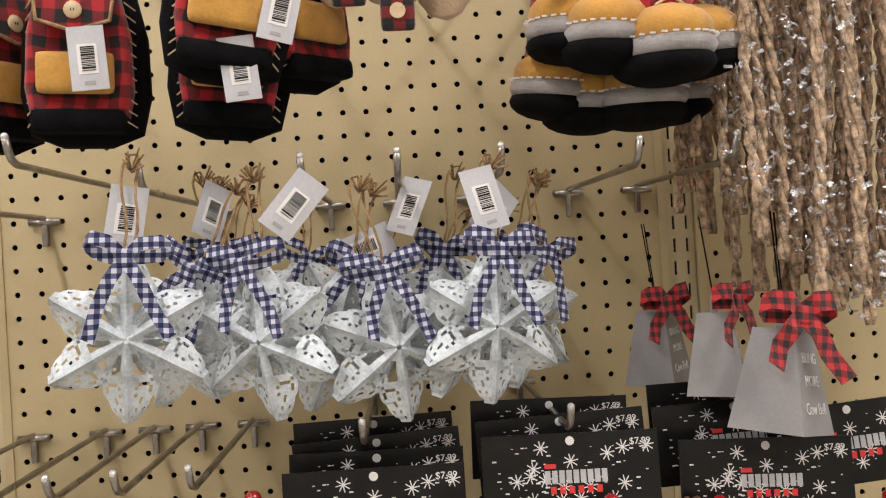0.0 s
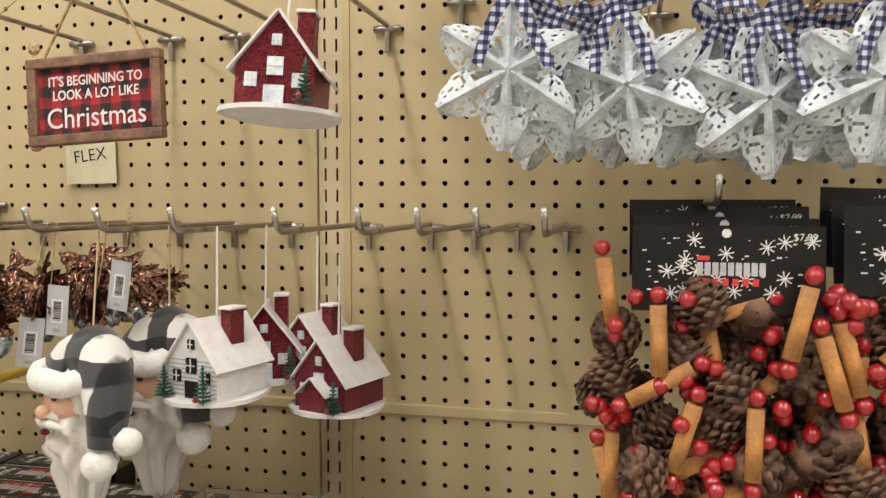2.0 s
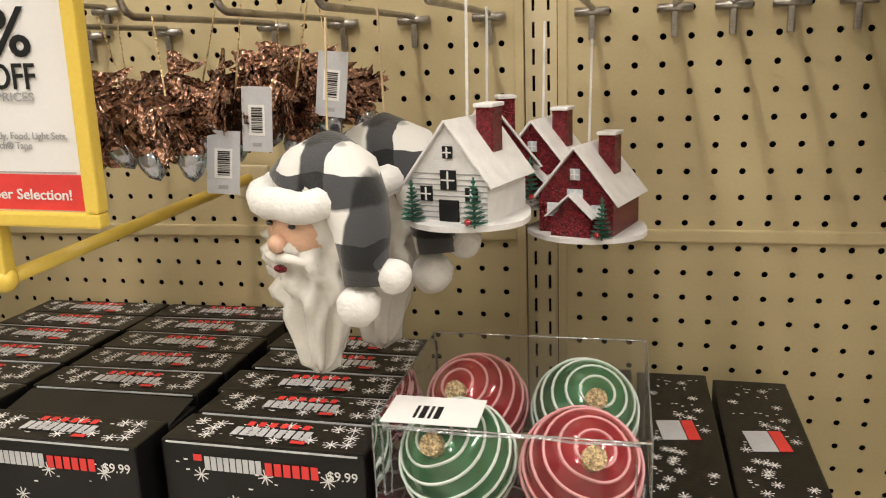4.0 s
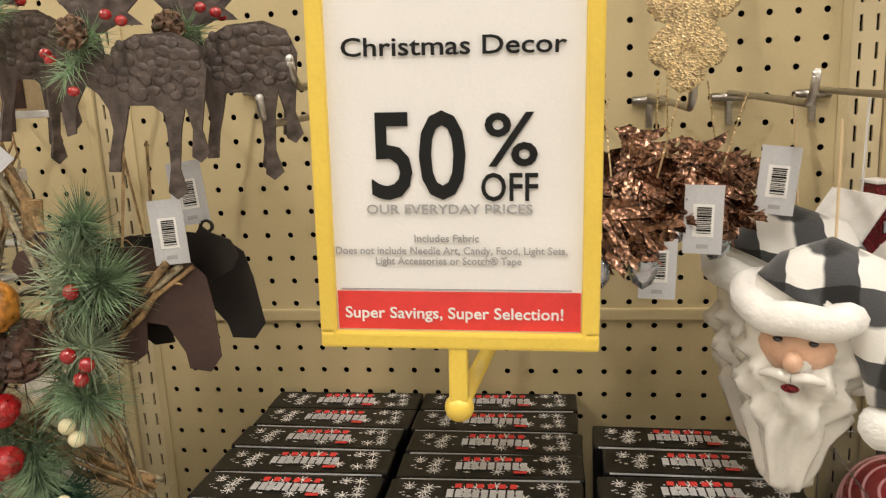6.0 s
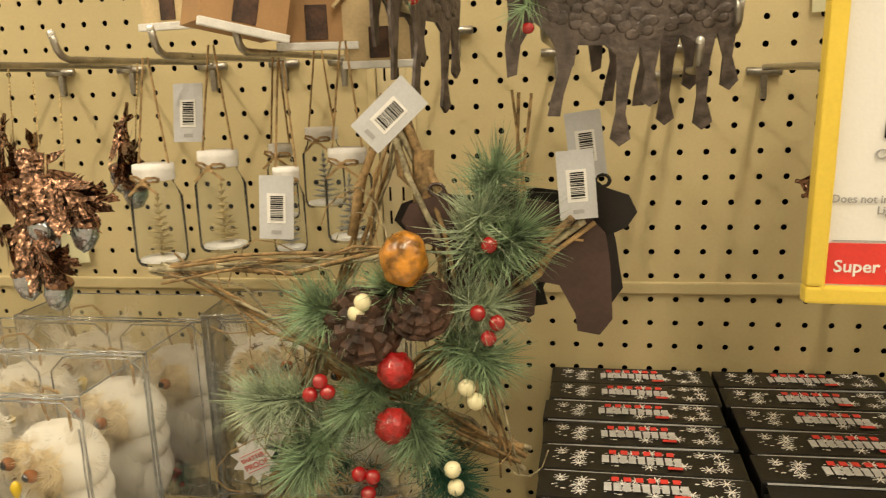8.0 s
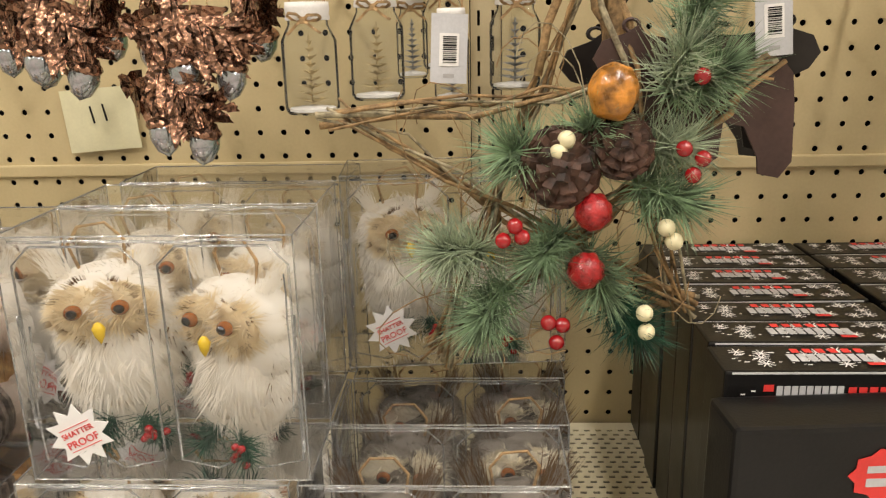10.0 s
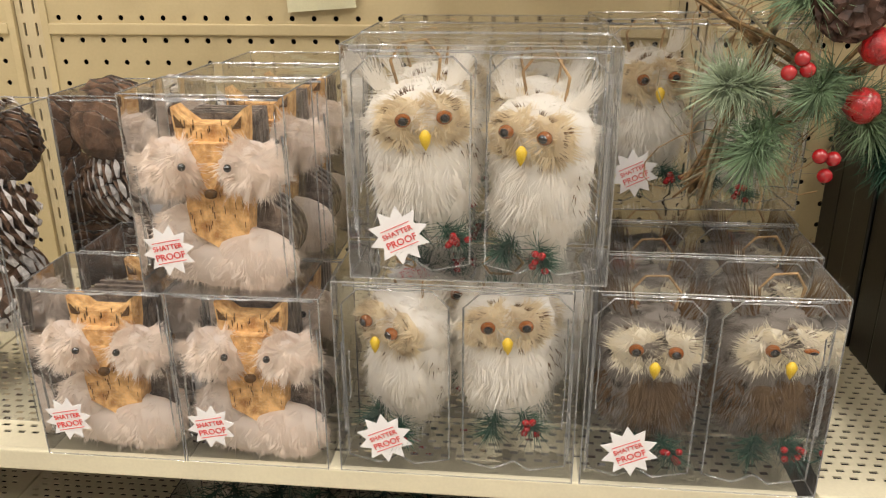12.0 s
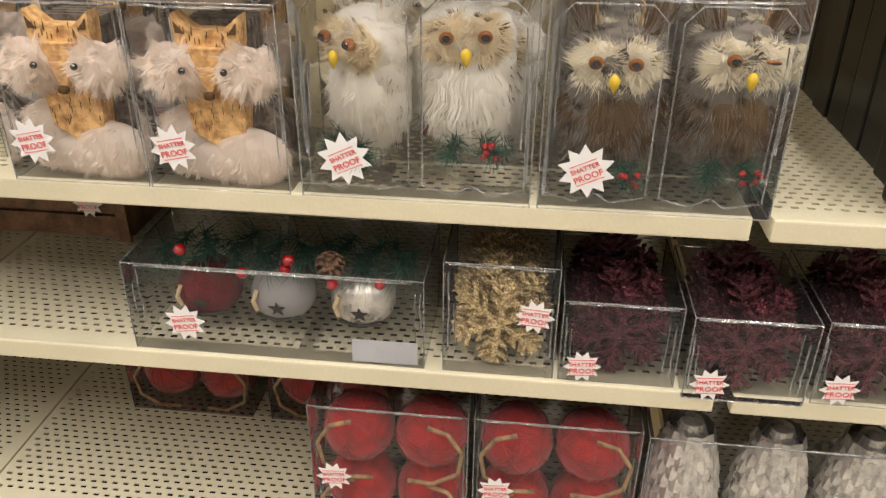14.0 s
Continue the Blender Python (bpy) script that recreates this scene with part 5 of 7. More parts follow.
# ---- plush backpacks, boots and moose ----
def backpack(m, seed=0):
    t = thing("plush_backpack", m, "red plaid plush backpack ornament with a mustard pocket", "plush ornament", "plush backpacks")
    body = Geo()
    prof = [(-0.036, 0.004), (-0.041, 0.03), (-0.039, 0.075), (-0.031, 0.108), (-0.015, 0.116), (0.015, 0.116), (0.031, 0.108), (0.039, 0.075), (0.041, 0.03), (0.036, 0.004), (0.018, -0.002), (-0.018, -0.002)]
    n = len(prof)
    rings = [(0.001, 0.60), (-0.008, 0.88), (-0.004, 1.0), (0.02, 1.0), (0.026, 0.9), (0.03, 0.6)]
    vs = [(x * k, y - 0.02 + 0.0, 0.057 + (z - 0.057) * k) for y, k in rings for x, z in prof]
    fs = [(i * n + j, i * n + (j + 1) % n, (i + 1) * n + (j + 1) % n, (i + 1) * n + j) for i in range(len(rings) - 1) for j in range(n)]
    fs += [tuple(range(n))[::-1], tuple(range((len(rings) - 1) * n, len(rings) * n))]
    part("body", body.add(vs, fs), M_PLAID, t, smooth=True)
    part("side_gusset", Geo().tube([(x * 1.02, 0.002, 0.057 + (z - 0.057) * 1.02) for x, z in prof], 0.011, 8, closed=True), M_BLACKFELT, t, "black felt side", True)
    part("base", Geo().rbox(-0.037, 0.037, -0.03, 0.008, -0.004, 0.014, 0.006), M_BLACKFELT, t, "black felt base", True)
    part("pocket", Geo().rbox(-0.031, 0.029, -0.034, -0.022, 0.025, 0.058, 0.0055), M_MUSTARD, t, "mustard suede pocket", True)
    part("flap", Geo().plate([(-0.03, 0.112), (-0.027, 0.082), (0, 0.074), (0.027, 0.082), (0.03, 0.112)], -0.034, -0.028), M_PLAID, t)
    part("flap_cord", Geo().tube([(-0.032, -0.033, 0.112), (-0.028, -0.036, 0.081), (0, -0.037, 0.072), (0.028, -0.036, 0.081), (0.032, -0.033, 0.112)], 0.0017, 6), M_TWINE, t, "", True)
    b = part("button", Geo().lathe([(0.0001, 0), (0.0065, 0), (0.0072, 0.0012), (0.0065, 0.0024), (0.0001, 0.0022)], n=14), M_BUTTON, t, "pale wood button", True, pose(0, -0.0345, 0.089, 90))
    part("button_hole", Geo().box(-0.0015, -0.0007, -0.001, 0.001, 0.0022, 0.0026).box(0.0007, 0.0015, -0.001, 0.001, 0.0022, 0.0026), M_INK, b)
    part("hanging_cord", Geo().tube([(-0.01, 0, 0.116), (-0.005, 0.01, 0.16), (0.004, 0.01, 0.16), (0.01, 0, 0.116)], 0.0015, 6), M_TWINE, t)
    g = Geo()
    for s in (-1, 1):
        for i in range(11):
            z = 0.005 + i * 0.0095
            g.tube([(s * 0.036, -0.021, z), (s * 0.043, -0.012, z - 0.004)], 0.0006, 4)
    part("stitch", g, M_BUTTON, t)
    return t


BP = backpack(pose(-0.29, 0.60, 1.704, 0, 2, 6))
BP.scale = (0.92, 0.92, 0.95)
copy_thing(BP, pose(-0.368, 0.62, 1.706, 0, -2, 62))
copy_thing(BP, pose(-0.178, 0.575, 1.742, 0, 8, 14))
copy_thing(BP, pose(-0.185, 0.62, 1.708, 0, 4, 10))
copy_thing(BP, pose(-0.125, 0.63, 1.745, 0, -4, 50))
t = thing("plush_stocking", pose(-0.40, 0.60, 1.78), "shiny red and white striped cloth ornament", "plush ornament")
part("cloth", Geo().rbox(-0.035, 0.045, -0.012, 0.012, 0, 0.08, 0.008), M_BERRY, t, "shiny red cloth", True)
part("white_stripe", Geo().rbox(-0.004, 0.006, -0.0135, 0.0135, 0.012, 0.078, 0.002).rbox(0.02, 0.028, -0.0135, 0.0135, 0.012, 0.078, 0.002), M_SNOWCARD, t)


def boot(m):
    t = thing("plush_boot", m, "plaid plush boot ornament with mustard toe and black sole", "plush ornament", "plush boots")
    part("sole", Geo().ball((0, 0.01, 0.012), 0.037, 0.05, 0.016, 18, 10), M_BLACKFELT, t, "black felt sole", True)
    part("welt", Geo().ball((0, 0.01, 0.024), 0.0375, 0.05, 0.016, 18, 10), M_GREYFELT, t, "grey felt welt", True)
    part("toe", Geo().ball((0, 0.005, 0.036), 0.034, 0.042, 0.021, 18, 10), M_MUSTARD, t, "mustard suede toe", True)
    part("shaft", Geo().lathe([(0.029, 0.03), (0.030, 0.05), (0.028, 0.075), (0.027, 0.12), (0.0275, 0.14), (0.001, 0.141)], (0, 0.025, 0), 16), M_PLAID, t, "", True)
    g = Geo()
    for i in range(4):
        z = 0.055 + i * 0.018
        g.tube([(-0.012, -0.004 + 0.001 * i, z), (0.012, -0.006 + 0.001 * i, z + 0.014)], 0.0013, 5).tube([(0.012, -0.004 + 0.001 * i, z), (-0.012, -0.006 + 0.001 * i, z + 0.014)], 0.0013, 5)
    part("laces", g, M_BUTTON, t, "cream laces")
    g = Geo()
    for i in range(16):
        a = math.pi + math.pi * i / 15
        g.box(0.036 * math.cos(a) - 0.002, 0.036 * math.cos(a) + 0.002, 0.01 + 0.0485 * math.sin(a) - 0.001, 0.01 + 0.0485 * math.sin(a) + 0.001, 0.0305, 0.0318)
    part("welt_stitch", g, M_WHITE, t)
    part("hanging_cord", Geo().tube([(-0.008, 0.025, 0.14), (0, 0.03, 0.19), (0.008, 0.025, 0.14)], 0.001, 5), M_TWINE, t)
    return t


BOOT = boot(pose(0.157, 0.56, 1.714, 6, 0, 6))
for x, y, z, ry, rz in ((0.208, 0.60, 1.702, -8, 30), (0.098, 0.58, 1.708, 6, -14), (0.068, 0.61, 1.722, 4, -24), (0.055, 0.66, 1.685, 8, -20), (0.10, 0.665, 1.672, 4, 0), (0.16, 0.63, 1.668, 0, 10), (0.205, 0.66, 1.675, -4, 24)):
    copy_thing(BOOT, pose(0.158 + (x - 0.158) * 0.72, y, z + 0.022, 6, ry, rz))
t = thing("plush_moose", pose(-0.045, 0.60, 1.775), "beige plush moose ornament with plaid tabs and buttons", "plush ornament")
part("head", Geo().ball((0, 0, 0.045), 0.036, 0.026, 0.028, 18, 12, 0.15, 2), M_BEIGE, t, "", True)
for x, z in ((-0.045, 0.045), (0.04, 0.032), (0.058, 0.05)):
    part("antler", Geo().ball((x, 0.012, z), 0.022, 0.012, 0.025, 14, 10, 0.2, x), M_BEIGE, t, "", True)
for x, z in ((-0.036, 0.03), (0.0, 0.01)):
    k = part("plaid_tab", Geo().rbox(x - 0.013, x + 0.013, -0.034, -0.026, z - 0.022, z + 0.04, 0.004), M_PLAID, t)
    part("button", Geo().lathe([(0.0001, 0), (0.006, 0), (0.006, 0.002), (0.0001, 0.002)], n=12), M_BUTTON, k, at=pose(x, -0.0345, z - 0.008, 90))

# ---- rope garlands with sequins ----
t = thing("rope_garland", pose(0, 0, 0), "brown twisted rope garland with iridescent sequins", "garland")
r = random.Random(5)
for i in range(84):
    x, y = 0.203 + 0.0035 * i + r.uniform(-0.006, 0.006), 0.56 + r.uniform(0, 0.16)
    z0 = 1.645 - min(0.115, 0.0043 * i) + r.uniform(-0.02, 0.03)
    g = Geo()
    for ph in (0, math.pi):
        g.tube([(x + 0.0024 * math.cos(k * 0.9 + ph) + 0.004 * math.sin(k * 0.13 + i), y + 0.0024 * math.sin(k * 0.9 + ph), 2.0 - k * (2.0 - z0) / 60) for k in range(61)], 0.0028, 5)
    part("rope_strand", g, M_ROPE, t, smooth=True)
g = Geo()
for _ in range(3600):
    x = 0.2 + 0.3 * r.random()
    p = (x, 0.54 + r.uniform(0, 0.09), r.uniform(1.645 - min(0.12, (x - 0.2) * 1.2), 1.95))
    a = r.uniform(0, 3.1)
    s = r.uniform(0.0012, 0.0035)
    d = Vector((r.gauss(0, 1), r.gauss(0, 1), r.gauss(0, 1))).normalized() * s
    e = d.orthogonal().normalized() * s * 0.7
    p = Vector(p)
    g.add([p - d - e, p + d - e, p + d + e, p - d + e], [(0, 1, 2, 3)])
tagged(part("sequin_trim", g, M_TINSEL, t, "iridescent sequins"), kind="stuff")


# ---- cowbells ----
def cowbell(m, label):
    t = thing("cowbell", m, label, "bell", "hanging cowbells")
    w0, w1, d0, d1, h = 0.034, 0.02, 0.036, 0.02, 0.092
    part("bell_body", Geo().add([(-w0, -d0, 0), (w0, -d0, 0), (w0, d0, 0), (-w0, d0, 0), (-w1, -d1, h), (w1, -d1, h), (w1, d1, h), (-w1, d1, h)], [(0, 1, 5, 4), (1, 2, 6, 5), (2, 3, 7, 6), (3, 0, 4, 7), (4, 5, 6, 7)]), M_BELL, t)
    part("handle", Geo().rbox(-0.006, 0.006, -0.004, 0.004, h, h + 0.02, 0.002), M_BELL, t)
    g = Geo()
    for z in (0.068, 0.078):
        g.box(w1 + 0.0045, w1 + 0.0058, -0.0005, 0.0005, z, z + 0.006)
    part("staple", g, M_INK, t, at=pose(0, 0, 0, 0, 0, -90) @ pose(-0.008, 0, 0))
    face = pose(0.0 + 0.0005, 0, 0)
    tilt = math.degrees(math.atan2(d0 - d1, h))
    for z, w, sz in ((0.062, "BRING", 0.0135), (0.042, "MORE", 0.0135), (0.018, "Cow Bell", 0.0145)):
        y = -(d0 + (d1 - d0) * z / h) - 0.0006
        letters("lettering", w, M_WHITE, t, sz, pose(0, y, z) @ pose(0, 0, 0, 90 - tilt), bold=-0.004, stretch=0.8)
    part("cord", Geo().tube([(-0.002, 0, h + 0.018), (-0.004, 0.012, h + 0.11)], 0.0009, 5).tube([(0.002, 0, h + 0.018), (0.004, 0.012, h + 0.11)], 0.0009, 5), M_BLACKFELT, t)
    part("bow", bow(Geo(), (0, -0.030, h + 0.012), 1.32, 0.85, 0.0135, 4), M_PLAID_BOW, t, "red and black plaid bow", at=pose(0, 0, 0, 0, 0, -36))
    return t


BELL = cowbell(pose(0.232, 0.57, 1.440, 0, 10, 40) @ Matrix.Diagonal((0.82, 0.82, 0.86, 1)), "grey tin cowbell with white lettering and a plaid bow")
copy_thing(BELL, pose(0.205, 0.62, 1.462, 0, 5, 66) @ Matrix.Diagonal((0.82, 0.82, 0.86, 1)))
copy_thing(BELL, pose(0.182, 0.70, 1.46, 0, 0, 48) @ Matrix.Diagonal((0.82, 0.82, 0.86, 1)))

# ---- garland packs on header cards: cones, cinnamon and beads ----
CONE_MID = cone_geo(0.021, 0.045, 7, 9)
PROTO = {}


def shared(name, key, geo, mt, parent, at, label=""):
    """A repeat that shares one mesh."""
    if key not in PROTO:
        PROTO[key] = part(name, geo(), mt, parent, label, True, at)
        return PROTO[key]
    c = PROTO[key].copy()
    scene.collection.objects.link(c)
    c.parent, c.matrix_basis = parent, at
    return c


def header_card(m, w=0.138, h=0.066):
    t = thing("header_card", m, "black header card printed with white snowflakes", "header card", "garland header cards")
    part("card", Geo().box(-w / 2, w / 2, -0.0006, 0.0006, 0, h), M_CARTON, t)
    part("snow_print", flakes(Geo(), -w / 2 + 0.003, w / 2 - 0.003, 0.008, h - 0.003, 66, 0.0058, -0.0009), M_WHITE, t)
    wordmark(t, 0.004, -0.0009, 0.028, 0.05)
    letters("price", "$7.99", M_WHITE, t, 0.0075, pose(w / 2 - 0.014, -0.0009, h - 0.011) @ UP)
    part("hang_hole", Geo().lathe([(0.0035, 0), (0.0001, 0.0004)], n=12), M_WHITE, t, at=pose(0, -0.0007, h - 0.006, 90))
    return t


CARD = header_card(pose(-0.084, 0.57, 1.368, -4, 0, -2))
for x, y, z, rx, ry in ((-0.083, 0.60, 1.374, -4, 1), (-0.08, 0.625, 1.38, -6, -2), (-0.085, 0.66, 1.388, -6, 0), (0.068, 0.575, 1.382, -8, 1), (0.07, 0.61, 1.39, -6, -2), (0.066, 0.65, 1.396, -6, 2), (0.224, 0.58, 1.366, -6, 2), (0.222, 0.62, 1.39, -6, -3), (0.226, 0.66, 1.40, -6, 0), (0.31, 0.6, 1.385, -6, -4)):
    copy_thing(CARD, pose(x, y, z, rx, ry, rnd.uniform(-4, 4)))


def garland(x0, y0, ztop, label, seed, wide=0.2):
    t = thing("pinecone_garland", pose(x0, y0, ztop), label, "garland", "pine cone garlands")
    r = random.Random(seed)
    for i in range(7):
        for j in range(6):
            x = -wide / 2 + wide * (i + 0.5) / 7 + r.uniform(-0.01, 0.01)
            z = -0.02 - j * 0.031 + r.uniform(-0.01, 0.01)
            y = r.uniform(-0.018, 0.03)
            k = (i + 2 * j + seed) % 5
            if k in (0, 3):
                shared("pinecone", "cone_mid", lambda: CONE_MID, M_CONE, t, pose(x, y, z, r.choice((80, 100, 20)), r.uniform(-60, 60), r.uniform(0, 360)))
            elif k in (1, 4):
                ry = r.uniform(-18, 18) + (60 if r.random() < 0.12 else 0)
                shared("cinnamon_stick", "cinnamon", lambda: Geo().tube([(0, 0, -0.027), (0, 0, 0.027)], 0.0064, 10), M_CINNAMON, t, pose(x, y - 0.012, z, 0, ry, 0), "cinnamon bark stick")
                for s in (-1, 1):
                    a = math.radians(ry)
                    shared("red_bead", "bead", lambda: Geo().ball((0, 0, 0), 0.0066, nu=14, nv=10), M_BERRY, t, pose(x + s * 0.035 * math.sin(a), y - 0.013, z + s * 0.035 * math.cos(a)), "glossy red bead")
            else:
                for q in range(5):
                    shared("red_bead", "bead", None, M_BERRY, t, pose(x + r.uniform(-0.014, 0.014), y - 0.012 + r.uniform(-0.01, 0.01), z + r.uniform(-0.016, 0.016)))
    for i in range(16):
        shared("red_bead", "bead", None, M_BERRY, t, pose(r.uniform(-wide / 2, wide / 2), r.uniform(-0.03, 0.0), -0.01 - r.random() * 0.19))
    for i in range(46):
        shared("pinecone", "cone_mid", None, M_CONE, t, pose(r.uniform(-wide / 2, wide / 2), r.uniform(0.02, 0.05), -0.02 - r.random() * 0.19, r.uniform(0, 360), r.uniform(0, 360), 0))
    part("raffia_tie", Geo().tube([(-0.04, -0.02, -0.2), (-0.05, -0.02, -0.225), (-0.035, -0.022, -0.25), (-0.045, -0.02, -0.27)], 0.0012, 5).tube([(-0.085, -0.01, -0.19), (-0.09, -0.01, -0.235), (-0.1, -0.01, -0.26)], 0.001, 5), M_BUTTON, t, "pale raffia tie")
    return t


garland(-0.082, 0.575, 1.394, "pine cone, cinnamon stick and red bead garland on a card", 1, 0.19)
garland(0.075, 0.58, 1.385, "pine cone, cinnamon stick and red bead garland on a card", 2)
garland(0.235, 0.58, 1.37, "pine cone, cinnamon stick and red bead garland on a card", 3)


# ---- little houses ----
def brush_tree(t, x, y, z, h, r, mt, seed=0):
    g = Geo()
    q = random.Random(seed)
    for i in range(9):
        f = i / 9
        rr = r * (1 - f) + 0.001
        for k in range(34):
            a = q.uniform(0, 6.28)
            g.blade((x, y, z + h * (0.08 + 0.9 * f)), (rr * math.cos(a), rr * math.sin(a), h * 0.05), 0.0011)
    g.cyl((x, y, z), (x, y, z + h), 0.0008, n=5)
    return part("brush_tree", g, mt, t, "small bottle-brush tree")


def little_house(m, w, d, h, wall, label, chimney=True, porch=False, seed=0):
    t = thing("ornament_house", m, label, "house ornament", "little house ornaments")
    eave = h * 0.48
    part("base", Geo().plate([(w * 0.78 * math.cos(a) * (1 + 0.08 * math.sin(3 * a)), d * 0.8 * math.sin(a)) for a in [6.283 * k / 22 for k in range(22)]], 0, 0.004), M_SNOWCARD, t, "white snowy card base", at=pose(0, 0, 0, 90) @ pose(0, 0, 0))
    part("house_body", Geo().plate([(-w / 2, 0.001), (w / 2, 0.001), (w / 2, eave), (0, h), (-w / 2, eave)], -d / 2, d / 2), wall, t)
    for s in (-1, 1):
        n = math.atan2(h - eave, w / 2)
        L = math.hypot(h - eave, w / 2) * 1.18
        part("roof", Geo().rbox(0, L, -d / 2 - 0.006, d / 2 + 0.004, 0, 0.002, 0.0006), M_SNOWCARD, t, "white glitter roof", at=pose(0, 0, h + 0.0005) @ (Matrix.Identity(4) if s > 0 else pose(0, 0, 0, 0, 0, 180)) @ pose(0, 0, 0, 0, math.degrees(n), 0))
    if chimney:
        c = part("chimney", Geo().rbox(w * 0.14, w * 0.36, -0.005, 0.012, eave + 0.01, h + 0.008, 0.001), M_REDGLIT, t)
        part("snow_cap", Geo().rbox(w * 0.12, w * 0.38, -0.007, 0.014, h + 0.008, h + 0.011, 0.001), M_SNOWCARD, c)
    y = -d / 2
    ink = M_INK if wall is M_SNOWCARD else M_GALV
    part("door", Geo().rbox(-w * 0.13, w * 0.13, y - 0.0022, y - 0.0004, 0.004, eave * 0.55, 0.0004), ink, t)
    for x, z, k in ((-w * 0.3, eave * 0.66, 1), (w * 0.3, eave * 0.66, 1), (0, eave * 0.95, 1.3), (0, eave * 1.5, 0.8)):
        wd = part("window", Geo().rbox(x - w * 0.08 * k, x + w * 0.08 * k, y - 0.0018, y - 0.0004, z - w * 0.09 * k, z + w * 0.09 * k, 0.0003), ink, t)
        part("window_bar", Geo().box(x - 0.0006, x + 0.0006, y - 0.0024, y - 0.0019, z - w * 0.08 * k, z + w * 0.08 * k).box(x - w * 0.07 * k, x - 0.0007, y - 0.0024, y - 0.0019, z - 0.0005, z + 0.0005).box(x + 0.0007, x + w * 0.07 * k, y - 0.0024, y - 0.0019, z - 0.0005, z + 0.0005), M_SNOWCARD, wd)
    if wall is M_SNOWCARD:
        g = Geo()
        for k in range(9):
            z = 0.006 + k * eave / 9
            g.box(-w / 2, w / 2, y - 0.0005, y - 0.0001, z, z + 0.0008)
        part("siding", g, M_GREY_INK, t)
    if porch:
        part("porch", Geo().plate([(-w * 0.26, 0.004), (w * 0.26, 0.004), (w * 0.26, eave * 0.5), (0, eave * 1.05), (-w * 0.26, eave * 0.5)], y - 0.012, y), wall, t)
        for s in (-1, 1):
            part("porch_roof", Geo().rbox(0, w * 0.42, y - 0.016, y, 0, 0.0016, 0.0005), M_SNOWCARD, t, at=pose(0, 0, eave * 1.06) @ (Matrix.Identity(4) if s > 0 else pose(0, 2 * y - 0.016, 0, 0, 0, 180)) @ pose(0, 0, 0, 0, 42, 0))
    brush_tree(t, w * 0.42, y - 0.012, 0.003, h * 0.48, 0.009, M_BRUSH, seed)
    if seed % 2:
        brush_tree(t, -w * 0.42, y - 0.01, 0.003, h * 0.42, 0.009, M_BRUSH, seed + 9)
    part("berry", Geo().ball((w * 0.40, y - 0.02, h * 0.12), 0.0025, nu=8, nv=6), M_BERRY, t, "", True)
    part("hanging_ribbon", Geo().strip([(-0.001, 0, h), (0.0, 0.0, h + 0.04), (0.001, 0, h + 0.085)], (1, 0.4, 0), 0.002), M_SNOWCARD, t, "white hanging ribbon")
    return t


little_house(pose(-0.443, 0.575, 1.522, -6, 3, 8), 0.066, 0.055, 0.082, M_REDGLIT, "red glitter house ornament with a white roof and tree", True, False, 2)
little_house(pose(-0.53, 0.62, 1.27, 0, 0, -16), 0.060, 0.066, 0.074, M_SNOWCARD, "white house ornament with black windows and green trees", True, False, 3)
little_house(pose(-0.535, 0.735, 1.262, 0, 0, 20), 0.064, 0.06, 0.080, M_REDGLIT, "red glitter cottage ornament with a white roof", True, False, 4)
little_house(pose(-0.447, 0.722, 1.238, 0, 0, -18), 0.064, 0.066, 0.074, M_REDGLIT, "red glitter cottage ornament with white roof and porch", True, True, 6)
little_house(pose(-0.49, 0.77, 1.255, 0, 0, -14), 0.064, 0.06, 0.074, M_REDGLIT, "red glitter cottage ornament with a white roof", True, True, 8)

# ---- framed plaid plaque ----
t = thing("plaque_ornament", pose(-0.617, 0.57, 1.543, -4, -3.5, 4), "small framed plaid plaque with white lettering, hung by twine", "sign ornament")
W, H = 0.128, 0.078
for x0, x1, z0, z1 in ((-W / 2, W / 2, -H / 2, -H / 2 + 0.009), (-W / 2, W / 2, H / 2 - 0.009, H / 2), (-W / 2, -W / 2 + 0.009, -H / 2 + 0.009, H / 2 - 0.009), (W / 2 - 0.009, W / 2, -H / 2 + 0.009, H / 2 - 0.009)):
    part("frame_side", Geo().rbox(x0, x1, -0.006, 0.004, z0, z1, 0.0012), M_WOODFRAME, t)
part("plaid_panel", Geo().box(-W / 2 + 0.008, W / 2 - 0.008, -0.001, 0.002, -H / 2 + 0.008, H / 2 - 0.008), M_PLAID, t)
for z, wd, sz, b in ((0.0135, "IT'S BEGINNING TO", 0.0125, 0.012), (0.001, "LOOK A LOT LIKE", 0.0125, 0.012), (-0.024, "Christmas", 0.026, 0.0)):
    letters("lettering", wd, M_WHITE, t, sz, pose(0, -0.0016, z) @ UP, bold=b, stretch=0.82 if b else 0.9)
for s in (-1, 1):
    part("twine", Geo().tube([(s * 0.05, 0, H / 2), (s * 0.004, 0.004, H / 2 + 0.085)], 0.0013, 5), M_TWINE, t)


